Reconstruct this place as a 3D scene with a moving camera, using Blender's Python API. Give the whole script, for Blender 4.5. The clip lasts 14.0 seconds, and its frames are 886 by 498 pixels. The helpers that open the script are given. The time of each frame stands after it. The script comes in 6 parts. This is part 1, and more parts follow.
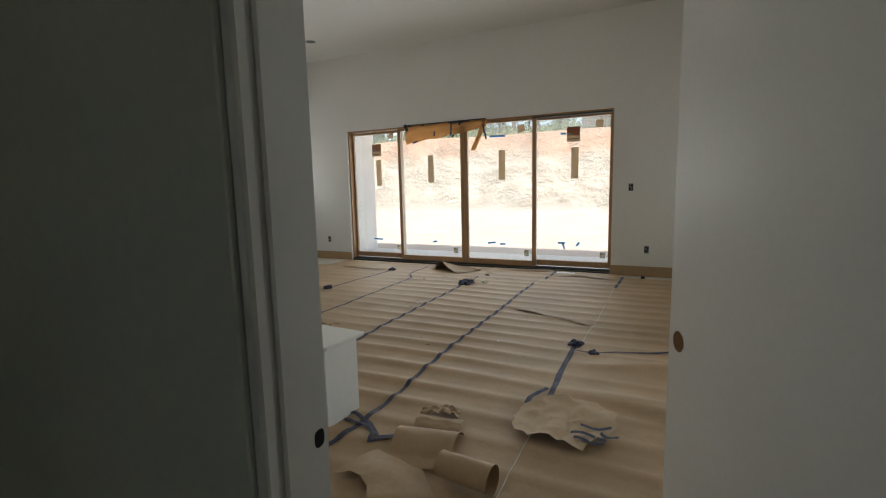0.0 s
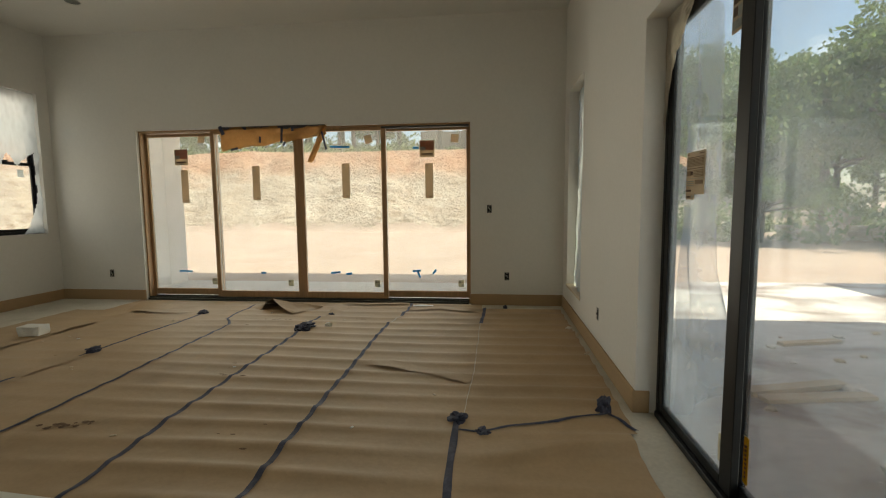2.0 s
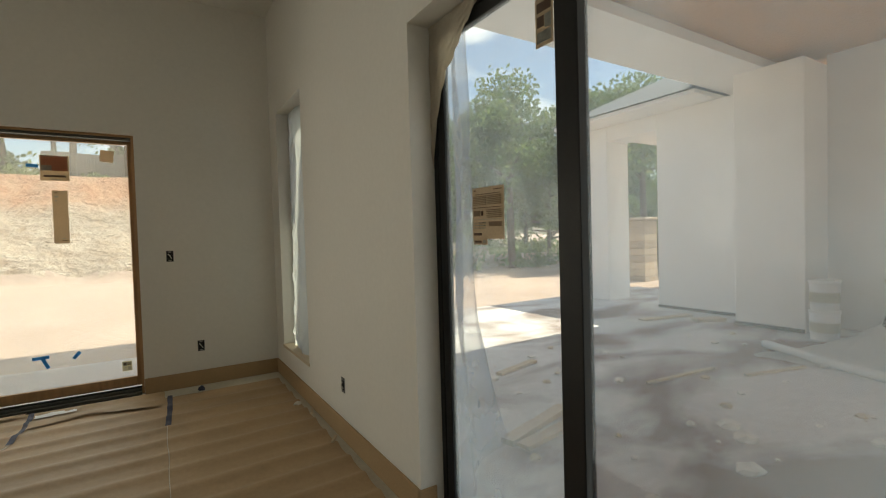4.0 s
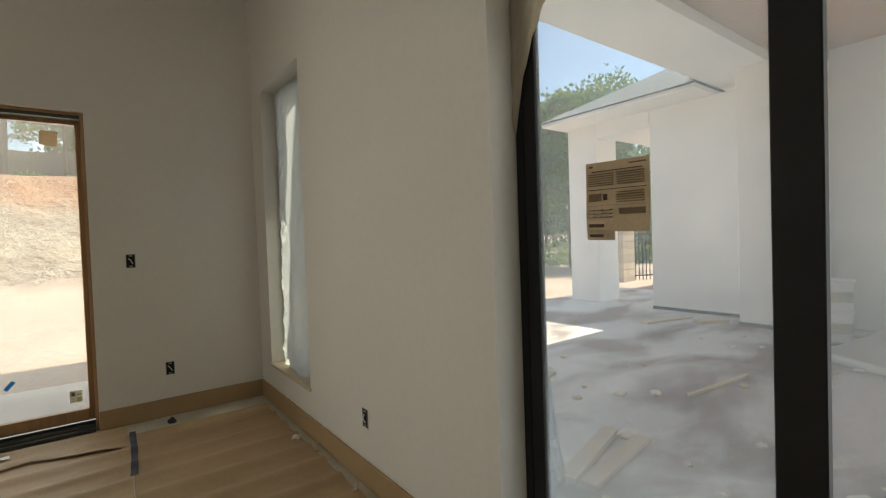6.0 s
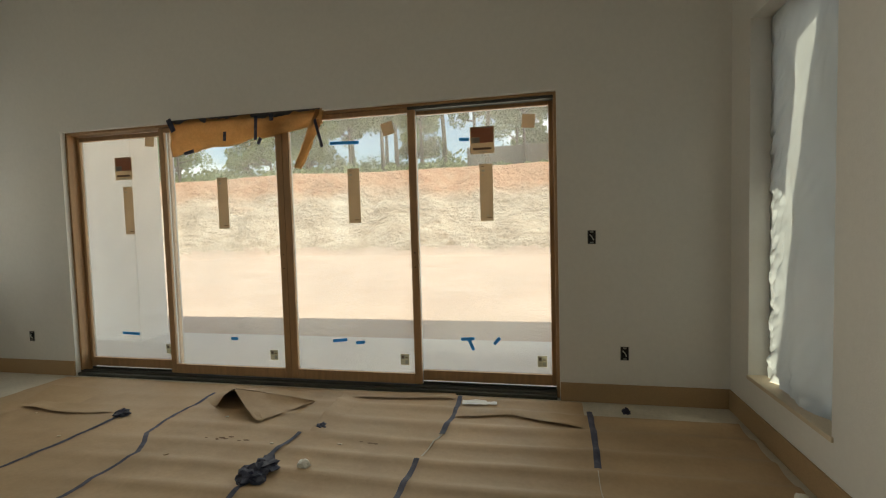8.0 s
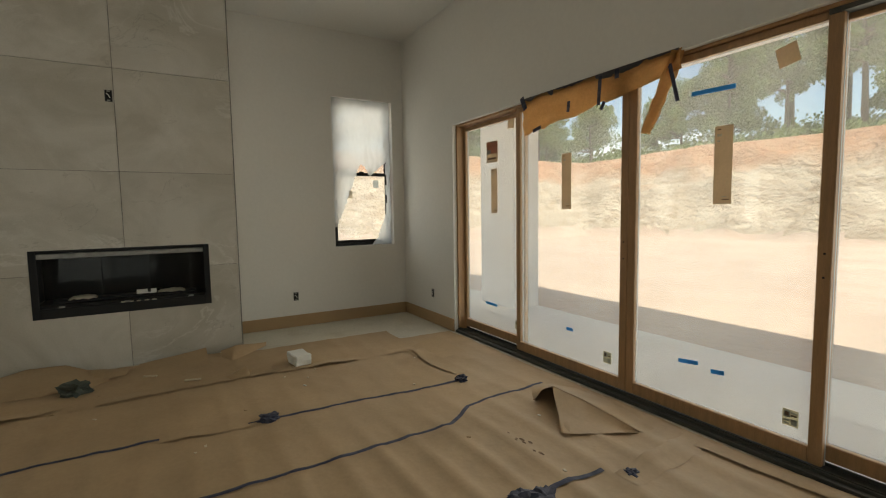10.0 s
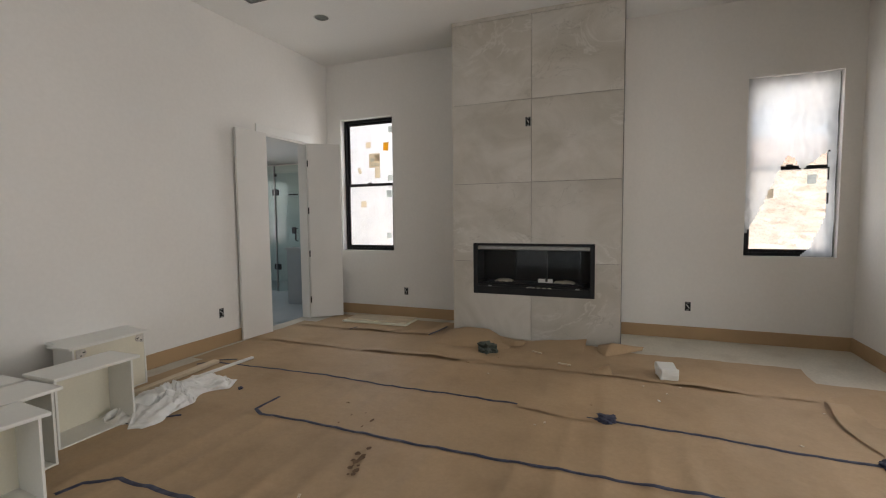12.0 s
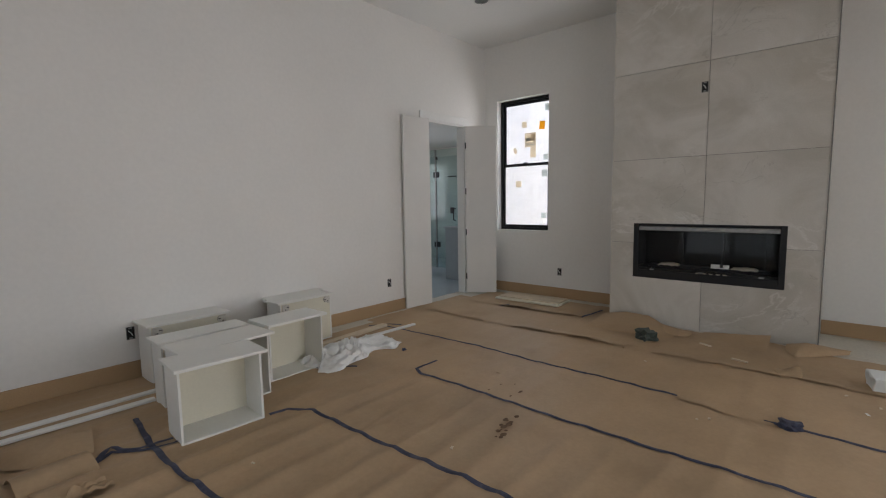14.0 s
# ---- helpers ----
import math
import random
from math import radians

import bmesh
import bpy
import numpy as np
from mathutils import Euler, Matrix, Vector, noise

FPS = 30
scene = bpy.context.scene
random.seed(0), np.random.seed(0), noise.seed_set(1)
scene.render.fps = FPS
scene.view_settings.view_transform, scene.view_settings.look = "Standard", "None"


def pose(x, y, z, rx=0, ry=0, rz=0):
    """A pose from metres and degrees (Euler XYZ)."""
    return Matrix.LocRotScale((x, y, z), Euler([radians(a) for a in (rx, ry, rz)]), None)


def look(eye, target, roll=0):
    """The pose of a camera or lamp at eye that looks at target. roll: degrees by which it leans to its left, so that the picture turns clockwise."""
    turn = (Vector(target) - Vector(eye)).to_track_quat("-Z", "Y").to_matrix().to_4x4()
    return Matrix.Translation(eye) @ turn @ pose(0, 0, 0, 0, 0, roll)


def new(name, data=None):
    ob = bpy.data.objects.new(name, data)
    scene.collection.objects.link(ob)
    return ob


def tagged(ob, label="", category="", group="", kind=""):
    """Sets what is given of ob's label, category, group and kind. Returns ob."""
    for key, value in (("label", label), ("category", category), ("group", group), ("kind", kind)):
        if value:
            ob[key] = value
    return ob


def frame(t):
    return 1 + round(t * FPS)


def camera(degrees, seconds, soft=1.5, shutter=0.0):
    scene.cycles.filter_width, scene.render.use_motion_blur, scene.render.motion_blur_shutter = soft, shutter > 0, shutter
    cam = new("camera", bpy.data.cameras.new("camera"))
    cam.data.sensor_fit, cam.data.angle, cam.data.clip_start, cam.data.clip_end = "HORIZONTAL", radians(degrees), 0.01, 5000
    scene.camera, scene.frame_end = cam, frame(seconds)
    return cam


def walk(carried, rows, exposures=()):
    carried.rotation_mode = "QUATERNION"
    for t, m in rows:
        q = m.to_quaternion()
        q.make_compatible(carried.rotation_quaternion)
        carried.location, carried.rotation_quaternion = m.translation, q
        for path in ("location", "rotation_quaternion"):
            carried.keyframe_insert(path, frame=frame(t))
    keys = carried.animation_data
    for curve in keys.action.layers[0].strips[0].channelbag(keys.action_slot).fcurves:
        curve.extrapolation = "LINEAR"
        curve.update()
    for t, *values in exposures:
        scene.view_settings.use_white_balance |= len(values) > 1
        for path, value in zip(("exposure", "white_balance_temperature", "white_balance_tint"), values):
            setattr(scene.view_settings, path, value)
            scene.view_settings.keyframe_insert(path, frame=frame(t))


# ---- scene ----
cam = camera(87.8, 14.0, soft=1.15)
PATH = [
    (0, (0.163, 0.108, 1.28), (-0.759, 1.997, 1.004), -1.3),
    (0.5, (0.047, 0.354, 1.269), (-0.671, 2.328, 0.981), -1.4),
    (1, (-0.032, 0.59, 1.275), (-0.542, 2.63, 0.995), -1.2),
    (1.5, (-0.145, 0.912, 1.28), (-0.5, 2.987, 1.034), -0.7),
    (2, (-0.241, 1.117, 1.295), (-0.474, 3.215, 1.093), -0.5),
    (2.5, (-0.273, 1.42, 1.311), (-0.265, 3.535, 1.16), -0.4),
    (3, (-0.285, 1.65, 1.336), (0.117, 3.728, 1.216), -0.5),
    (3.5, (-0.354, 1.876, 1.346), (0.481, 3.823, 1.264), -1.0),
    (3.7, (-0.384, 1.956, 1.355), (0.582, 3.841, 1.284), -1.3),
    (5.8, (-0.439, 2.717, 1.336), (0.971, 4.298, 1.289), -2.0),
    (6, (-0.49, 2.791, 1.338), (0.779, 4.489, 1.284), -2.0),
    (6.5, (-0.618, 2.912, 1.357), (0.201, 4.866, 1.293), -2.1),
    (7, (-0.676, 3.056, 1.348), (-0.325, 5.145, 1.289), -2.1),
    (7.5, (-0.654, 3.279, 1.381), (-0.704, 5.396, 1.305), -1.7),
    (8, (-0.659, 3.465, 1.36), (-1.105, 5.535, 1.25), -1.6),
    (8.2, (-0.689, 3.575, 1.36), (-1.321, 5.596, 1.237), -1.7),
    (10.3, (-0.65, 4.416, 1.381), (-2.584, 5.266, 1.216), -1.0),
    (10.5, (-0.667, 4.482, 1.365), (-2.66, 5.188, 1.208), -1.1),
    (11, (-0.675, 4.615, 1.368), (-2.779, 4.823, 1.216), -0.7),
    (11.5, (-0.648, 4.825, 1.401), (-2.734, 4.475, 1.255), -0.4),
    (12, (-0.59, 4.895, 1.406), (-2.552, 4.105, 1.259), -0.6),
    (12.5, (-0.502, 4.961, 1.393), (-2.294, 3.837, 1.244), -0.5),
    (13, (-0.386, 5.038, 1.388), (-2.056, 3.746, 1.202), -0.7),
    (13.5, (-0.379, 5.043, 1.382), (-1.993, 3.685, 1.17), -0.9),
    (14, (-0.531, 4.949, 1.375), (-2.12, 3.564, 1.155), -0.9),
]
EXPOSURES = [(0, 0.96, 6250, 4), (0.5, 1.04, 6500, 3), (1.0, 0.84, 6900, 2), (1.5, 0.76, 7350, 1), (2.0, 0.54, 7450, 0), (3.5, 0.56, 7450, 0), (6.0, 0.72, 7150, 2), (6.5, 0.62, 7400, 2), (7.0, 0.32, 7800, 3), (7.5, 0.5, 7500, 2), (8.0, 0.52, 7300, 0), (10.5, 0.60, 7300, 3), (11.0, 0.78, 7050, 6), (11.5, 1.04, 6750, 10), (12.5, 1.08, 6400, 12), (14, 0.96, 6150, 12)]
walk(cam, [(t, look(eye, target, roll)) for t, eye, target, roll in PATH], EXPOSURES)

# ---- world and light ----
SUN_TRAVEL = Vector((-0.41, 0.13, -1.0)).normalized()
world = bpy.data.worlds.new("sky")
scene.world = world
world.use_nodes = True
wn = world.node_tree
wn.nodes.clear()
sky = wn.nodes.new("ShaderNodeTexSky")
sky.sky_type = "NISHITA"
sky.sun_disc = False
sky.sun_elevation = math.asin(-SUN_TRAVEL.z)
sky.sun_rotation = math.atan2(-SUN_TRAVEL.x, -SUN_TRAVEL.y)
sky.air_density, sky.dust_density = 1.0, 1.5
tc = wn.nodes.new("ShaderNodeTexCoord")
mp = wn.nodes.new("ShaderNodeMapping")
mp.inputs["Scale"].default_value = (1.0, 1.0, 2.6)
cl = wn.nodes.new("ShaderNodeTexNoise")
cl.inputs["Scale"].default_value = 3.2
cl.inputs["Detail"].default_value = 7
cr = wn.nodes.new("ShaderNodeMapRange")
cr.inputs["From Min"].default_value, cr.inputs["From Max"].default_value = 0.56, 0.74
cm = wn.nodes.new("ShaderNodeMixRGB")
cm.inputs["Color2"].default_value = (9.5, 9.6, 9.9, 1)
bg = wn.nodes.new("ShaderNodeBackground")
bg.inputs["Strength"].default_value = 0.15
wo = wn.nodes.new("ShaderNodeOutputWorld")
wn.links.new(tc.outputs["Generated"], mp.inputs["Vector"])
wn.links.new(mp.outputs["Vector"], cl.inputs["Vector"])
wn.links.new(cl.outputs["Fac"], cr.inputs["Value"])
wn.links.new(cr.outputs["Result"], cm.inputs["Fac"])
wn.links.new(sky.outputs["Color"], cm.inputs["Color1"])
wn.links.new(cm.outputs["Color"], bg.inputs["Color"])
wn.links.new(bg.outputs["Background"], wo.inputs["Surface"])

sun_data = bpy.data.lights.new("sun", "SUN")
sun_data.energy, sun_data.angle, sun_data.color = 5.0, radians(0.5), (1.0, 0.95, 0.86)
sun = new("sun", sun_data)
sun.matrix_world = look((20, -20, 40), Vector((20, -20, 40)) + SUN_TRAVEL)



def sky_lamp(at, target, w, h, power, colour):
    """Stands in an opening for the daylight that comes in through it."""
    d = bpy.data.lights.new("daylight_fill", "AREA")
    d.shape, d.size, d.size_y, d.energy, d.color = "RECTANGLE", w, h, power, colour
    d.spread = radians(140)
    o = new("daylight_fill", d)
    o.matrix_world = look(at, target)


sky_lamp((-2.82, 7.212, 1.2), (-2.82, 4.0, 1.3), 4.45, 2.2, 23, (0.95, 0.98, 1.0))
sky_lamp((0.836, 3.07, 1.2), (-1.5, 3.07, 1.3), 1.7, 2.2, 4.5, (0.88, 0.95, 1.0))
sky_lamp((-6.585, 1.385, 1.88), (-3.0, 1.385, 1.8), 0.75, 1.8, 4.6, (0.95, 0.98, 1.0))
sky_lamp((-6.585, 6.45, 1.88), (-3.0, 6.45, 1.8), 0.7, 1.8, 2.6, (0.97, 0.98, 1.0))
# fill added to brighten the bathroom, set in its unseen south opening
sky_lamp((-6.3, -2.92, 1.6), (-6.3, 0.0, 1.3), 1.7, 1.3, 6, (0.86, 0.94, 1.0))


# ---- materials ----
def rgb(c):
    return (c[0], c[1], c[2], 1)


def surface(name, colour, rough=0.6, spread=0.12, scale=2.0, grain=60.0, grain_amount=0.06, bump=0.15, bump_scale=80.0,
            metal=0.0, stretch=(1, 1, 1), second=None, second_at=(0.5, 0.75), spec=0.5, per_piece=0.0, bump_dist=0.004, twist=0.0):
    """Colour with large soft variation, fine grain and a fine relief; a second colour in uneven patches where given."""
    m = bpy.data.materials.new(name)
    m.use_nodes = True
    nt = m.node_tree
    b = nt.nodes["Principled BSDF"]
    b.inputs["Roughness"].default_value, b.inputs["Metallic"].default_value = rough, metal
    b.inputs["Specular IOR Level"].default_value = spec
    co = nt.nodes.new("ShaderNodeTexCoord")
    ma = nt.nodes.new("ShaderNodeMapping")
    ma.inputs["Scale"].default_value = stretch
    nt.links.new(co.outputs["Object"], ma.inputs["Vector"])

    def tex(sc, detail):
        n = nt.nodes.new("ShaderNodeTexNoise")
        n.inputs["Scale"].default_value, n.inputs["Detail"].default_value = sc, detail
        n.inputs["Distortion"].default_value = twist
        nt.links.new(ma.outputs["Vector"], n.inputs["Vector"])
        return n.outputs["Fac"]

    def scaled(sock, amount):
        r = nt.nodes.new("ShaderNodeMapRange")
        r.inputs["From Min"].default_value, r.inputs["From Max"].default_value = 0.25, 0.75
        r.inputs["To Min"].default_value, r.inputs["To Max"].default_value = 1 - amount, 1 + amount
        nt.links.new(sock, r.inputs["Value"])
        return r.outputs["Result"]

    def times(a, c):
        n = nt.nodes.new("ShaderNodeMath")
        n.operation = "MULTIPLY"
        nt.links.new(a, n.inputs[0])
        nt.links.new(c, n.inputs[1])
        return n.outputs[0]

    base = None
    if second is not None:
        mix = nt.nodes.new("ShaderNodeMixRGB")
        mix.inputs["Color1"].default_value, mix.inputs["Color2"].default_value = rgb(colour), rgb(second)
        r = nt.nodes.new("ShaderNodeMapRange")
        r.inputs["From Min"].default_value, r.inputs["From Max"].default_value = second_at
        nt.links.new(tex(scale * 1.7, 8), r.inputs["Value"])
        nt.links.new(r.outputs["Result"], mix.inputs["Fac"])
        base = mix.outputs["Color"]
    val = times(scaled(tex(scale, 4), spread), scaled(tex(grain, 3), grain_amount))
    if per_piece:
        oi = nt.nodes.new("ShaderNodeObjectInfo")
        r = nt.nodes.new("ShaderNodeMapRange")
        r.inputs["To Min"].default_value, r.inputs["To Max"].default_value = 1 - per_piece, 1 + per_piece
        nt.links.new(oi.outputs["Random"], r.inputs["Value"])
        val = times(val, r.outputs["Result"])
    hsv = nt.nodes.new("ShaderNodeHueSaturation")
    hsv.inputs["Color"].default_value = rgb(colour)
    if base is not None:
        nt.links.new(base, hsv.inputs["Color"])
    nt.links.new(val, hsv.inputs["Value"])
    nt.links.new(hsv.outputs["Color"], b.inputs["Base Color"])
    if bump:
        bp = nt.nodes.new("ShaderNodeBump")
        bp.inputs["Strength"].default_value, bp.inputs["Distance"].default_value = bump, bump_dist
        nt.links.new(tex(bump_scale, 5), bp.inputs["Height"])
        nt.links.new(bp.outputs["Normal"], b.inputs["Normal"])
    return m


def see_through(name, gloss=1.0, dust=0.0, dust_colour=(0.8, 0.8, 0.78), dust_scale=3.0, tint=(1, 1, 1), lit_through=0.0, dust_low=0.3):
    """Thin glass or film: clear, with a Fresnel gloss, and a veil of dust or milky film in uneven patches."""
    m = bpy.data.materials.new(name)
    m.use_nodes = True
    nt = m.node_tree
    nt.nodes.clear()
    out = nt.nodes.new("ShaderNodeOutputMaterial")
    clear = nt.nodes.new("ShaderNodeBsdfTransparent")
    clear.inputs["Color"].default_value = rgb(tint)
    last = clear.outputs[0]
    if dust:
        veil = nt.nodes.new("ShaderNodeBsdfDiffuse")
        veil.inputs["Color"].default_value = rgb(dust_colour)
        vs = veil.outputs[0]
        if lit_through:
            tr = nt.nodes.new("ShaderNodeBsdfTranslucent")
            tr.inputs["Color"].default_value = rgb(dust_colour)
            mx = nt.nodes.new("ShaderNodeMixShader")
            mx.inputs[0].default_value = lit_through
            nt.links.new(vs, mx.inputs[1])
            nt.links.new(tr.outputs[0], mx.inputs[2])
            vs = mx.outputs[0]
        co = nt.nodes.new("ShaderNodeTexCoord")
        n = nt.nodes.new("ShaderNodeTexNoise")
        n.inputs["Scale"].default_value, n.inputs["Detail"].default_value = dust_scale, 6
        nt.links.new(co.outputs["Object"], n.inputs["Vector"])
        r = nt.nodes.new("ShaderNodeMapRange")
        r.inputs["From Min"].default_value, r.inputs["From Max"].default_value = 0.3, 0.7
        r.inputs["To Min"].default_value, r.inputs["To Max"].default_value = dust * dust_low, min(1, dust * 1.5)
        nt.links.new(n.outputs["Fac"], r.inputs["Value"])
        mx = nt.nodes.new("ShaderNodeMixShader")
        nt.links.new(r.outputs["Result"], mx.inputs[0])
        nt.links.new(last, mx.inputs[1])
        nt.links.new(vs, mx.inputs[2])
        last = mx.outputs[0]
    if gloss:
        gl = nt.nodes.new("ShaderNodeBsdfGlossy")
        gl.inputs["Roughness"].default_value = 0.02
        fr = nt.nodes.new("ShaderNodeLayerWeight")
        fr.inputs["Blend"].default_value = 0.5
        pw = nt.nodes.new("ShaderNodeMath")
        pw.operation = "POWER"
        pw.inputs[1].default_value = 4.0
        nt.links.new(fr.outputs["Facing"], pw.inputs[0])
        k = nt.nodes.new("ShaderNodeMath")
        k.operation = "MULTIPLY_ADD"
        k.inputs[1].default_value, k.inputs[2].default_value = 0.7 * gloss, 0.03 * gloss
        nt.links.new(pw.outputs[0], k.inputs[0])
        mx = nt.nodes.new("ShaderNodeMixShader")
        nt.links.new(k.outputs[0], mx.inputs[0])
        nt.links.new(last, mx.inputs[1])
        nt.links.new(gl.outputs[0], mx.inputs[2])
        last = mx.outputs[0]
    nt.links.new(last, out.inputs["Surface"])
    return m



def paperlike(m, share):
    """Lets some light through a thin paper material."""
    nt = m.node_tree
    b, out = nt.nodes["Principled BSDF"], nt.nodes["Material Output"]
    tr = nt.nodes.new("ShaderNodeBsdfTranslucent")
    src = b.inputs["Base Color"].links[0].from_socket
    nt.links.new(src, tr.inputs["Color"])
    mx = nt.nodes.new("ShaderNodeMixShader")
    mx.inputs[0].default_value = share
    nt.links.new(b.outputs[0], mx.inputs[1])
    nt.links.new(tr.outputs[0], mx.inputs[2])
    nt.links.new(mx.outputs[0], out.inputs["Surface"])
    return m


def chain(nt, a, b, op):
    n = nt.nodes.new("ShaderNodeMath")
    n.operation = op
    for k, v in enumerate((a, b)):
        if isinstance(v, (int, float)):
            n.inputs[k].default_value = v
        else:
            nt.links.new(v, n.inputs[k])
    return n.outputs[0]


def spread_of(nt, sock, lo, hi, to0=0.0, to1=1.0):
    r = nt.nodes.new("ShaderNodeMapRange")
    for key, v in (("From Min", lo), ("From Max", hi), ("To Min", to0), ("To Max", to1)):
        r.inputs[key].default_value = v
    nt.links.new(sock, r.inputs["Value"])
    return r.outputs["Result"]


def noise_of(nt, vec, scale, detail, twist=0.0, rough=0.55):
    n = nt.nodes.new("ShaderNodeTexNoise")
    for key, v in (("Scale", scale), ("Detail", detail), ("Distortion", twist), ("Roughness", rough)):
        n.inputs[key].default_value = v
    nt.links.new(vec, n.inputs["Vector"])
    return n.outputs["Fac"]


def blend(nt, fac, a, b):
    n = nt.nodes.new("ShaderNodeMixRGB")
    if isinstance(fac, (int, float)):
        n.inputs["Fac"].default_value = fac
    else:
        nt.links.new(fac, n.inputs["Fac"])
    for key, v in (("Color1", a), ("Color2", b)):
        if isinstance(v, tuple):
            n.inputs[key].default_value = rgb(v)
        else:
            nt.links.new(v, n.inputs[key])
    return n.outputs["Color"]


def veined_stone():
    """Warm grey porcelain with cloudy diagonal bands, pale feathered veins and a few dark hairlines; every tile is cut elsewhere."""
    m = bpy.data.materials.new("pale_veined_porcelain")
    m.use_nodes = True
    nt = m.node_tree
    b = nt.nodes["Principled BSDF"]
    co = nt.nodes.new("ShaderNodeTexCoord")
    oi = nt.nodes.new("ShaderNodeObjectInfo")
    ma = nt.nodes.new("ShaderNodeMapping")
    ma.inputs["Rotation"].default_value = (radians(33), 0, 0)
    ma.inputs["Scale"].default_value = (1.0, 0.8, 1.15)
    off = nt.nodes.new("ShaderNodeCombineXYZ")
    k = chain(nt, oi.outputs["Random"], 17.0, "MULTIPLY")
    for key in ("X", "Y", "Z"):
        nt.links.new(k, off.inputs[key])
    nt.links.new(off.outputs[0], ma.inputs["Location"])
    nt.links.new(co.outputs["Object"], ma.inputs["Vector"])
    v = ma.outputs["Vector"]
    cloud = spread_of(nt, noise_of(nt, v, 1.3, 9, 0.9, 0.62), 0.36, 0.64)
    c = blend(nt, cloud, (0.46, 0.43, 0.37), (0.60, 0.57, 0.515))
    f = noise_of(nt, v, 1.1, 7, 1.6, 0.6)
    ridge = chain(nt, chain(nt, f, 0.5, "SUBTRACT"), 0.0, "ABSOLUTE")
    gate = spread_of(nt, noise_of(nt, v, 0.9, 2), 0.45, 0.62)
    vein = chain(nt, spread_of(nt, ridge, 0.0, 0.022, 0.75, 0.0), gate, "MULTIPLY")
    c = blend(nt, vein, c, (0.68, 0.655, 0.61))
    f2 = noise_of(nt, v, 2.3, 8, 1.1, 0.6)
    hair = chain(nt, spread_of(nt, chain(nt, chain(nt, f2, 0.47, "SUBTRACT"), 0.0, "ABSOLUTE"), 0.0, 0.010, 0.45, 0.0), spread_of(nt, noise_of(nt, v, 1.6, 2), 0.5, 0.6), "MULTIPLY")
    c = blend(nt, hair, c, (0.27, 0.25, 0.21))
    hsv = nt.nodes.new("ShaderNodeHueSaturation")
    nt.links.new(c, hsv.inputs["Color"])
    nt.links.new(chain(nt, spread_of(nt, noise_of(nt, co.outputs["Object"], 90, 3), 0.25, 0.75, 0.95, 1.05), spread_of(nt, oi.outputs["Random"], 0, 1, 0.94, 1.05), "MULTIPLY"), hsv.inputs["Value"])
    nt.links.new(hsv.outputs["Color"], b.inputs["Base Color"])
    nt.links.new(spread_of(nt, cloud, 0, 1, 0.30, 0.42), b.inputs["Roughness"])
    return m


def cut_bank():
    """Broken pale limestone with dark cracks, under a layer of red-brown soil that thickens and thins along the bank."""
    m = bpy.data.materials.new("limestone_bank")
    m.use_nodes = True
    nt = m.node_tree
    b = nt.nodes["Principled BSDF"]
    b.inputs["Roughness"].default_value = 0.95
    b.inputs["Specular IOR Level"].default_value = 0.2
    co = nt.nodes.new("ShaderNodeTexCoord")
    v = co.outputs["Object"]
    sp = nt.nodes.new("ShaderNodeSeparateXYZ")
    nt.links.new(v, sp.inputs[0])
    ma = nt.nodes.new("ShaderNodeMapping")
    ma.inputs["Scale"].default_value = (0.8, 0.8, 1.9)
    nt.links.new(v, ma.inputs["Vector"])
    big = noise_of(nt, v, 0.28, 5)
    z = chain(nt, sp.outputs["Z"], chain(nt, big, 3.4, "MULTIPLY"), "ADD")
    soil = spread_of(nt, z, 4.6, 5.6)
    rock = blend(nt, spread_of(nt, noise_of(nt, ma.outputs["Vector"], 1.1, 8, 0.2, 0.65), 0.38, 0.62), (0.42, 0.345, 0.265), (0.55, 0.475, 0.385))
    ma.inputs["Rotation"].default_value = (0, radians(9), 0)
    pits = noise_of(nt, ma.outputs["Vector"], 2.1, 9, 0.6, 0.68)
    crack = spread_of(nt, pits, 0.36, 0.48)
    rock = blend(nt, crack, (0.34, 0.26, 0.185), rock)
    earth = blend(nt, spread_of(nt, noise_of(nt, v, 1.7, 7), 0.35, 0.65), (0.40, 0.21, 0.125), (0.47, 0.31, 0.21))
    nt.links.new(blend(nt, soil, rock, earth), b.inputs["Base Color"])
    bp = nt.nodes.new("ShaderNodeBump")
    bp.inputs["Strength"].default_value, bp.inputs["Distance"].default_value = 1.0, 0.25
    nt.links.new(chain(nt, pits, noise_of(nt, v, 4.5, 8), "ADD"), bp.inputs["Height"])
    nt.links.new(bp.outputs["Normal"], b.inputs["Normal"])
    return m


WALL = surface("wall_paint", (0.80, 0.78, 0.74), 0.75, 0.035, 0.8, 30, 0.02, 0.22, 120)
CEIL = surface("ceiling_paint", (0.80, 0.79, 0.76), 0.85, 0.03, 0.7, 40, 0.02, 0.12, 140)
# wall colour lowered for the dim hall; the entry casing shares it
HALL_DIM = surface("dim_hall_paint", (0.62, 0.63, 0.56), 0.8, 0.05, 1.0, 40, 0.03, 0.12, 120)
TRIM = surface("white_trim_paint", (0.78, 0.77, 0.73), 0.42, 0.04, 3.0, 60, 0.02, 0.06, 60)
DOORP = surface("door_paint", (0.76, 0.74, 0.70), 0.24, 0.04, 2.0, 90, 0.02, 0.05, 200)
MDF = surface("raw_fibreboard", (0.42, 0.28, 0.15), 0.75, 0.08, 2.0, 120, 0.08, 0.1, 200)
PINE = surface("pine", (0.40, 0.235, 0.115), 0.5, 0.18, 5.0, 60, 0.12, 0.1, 60, stretch=(6, 6, 0.5))
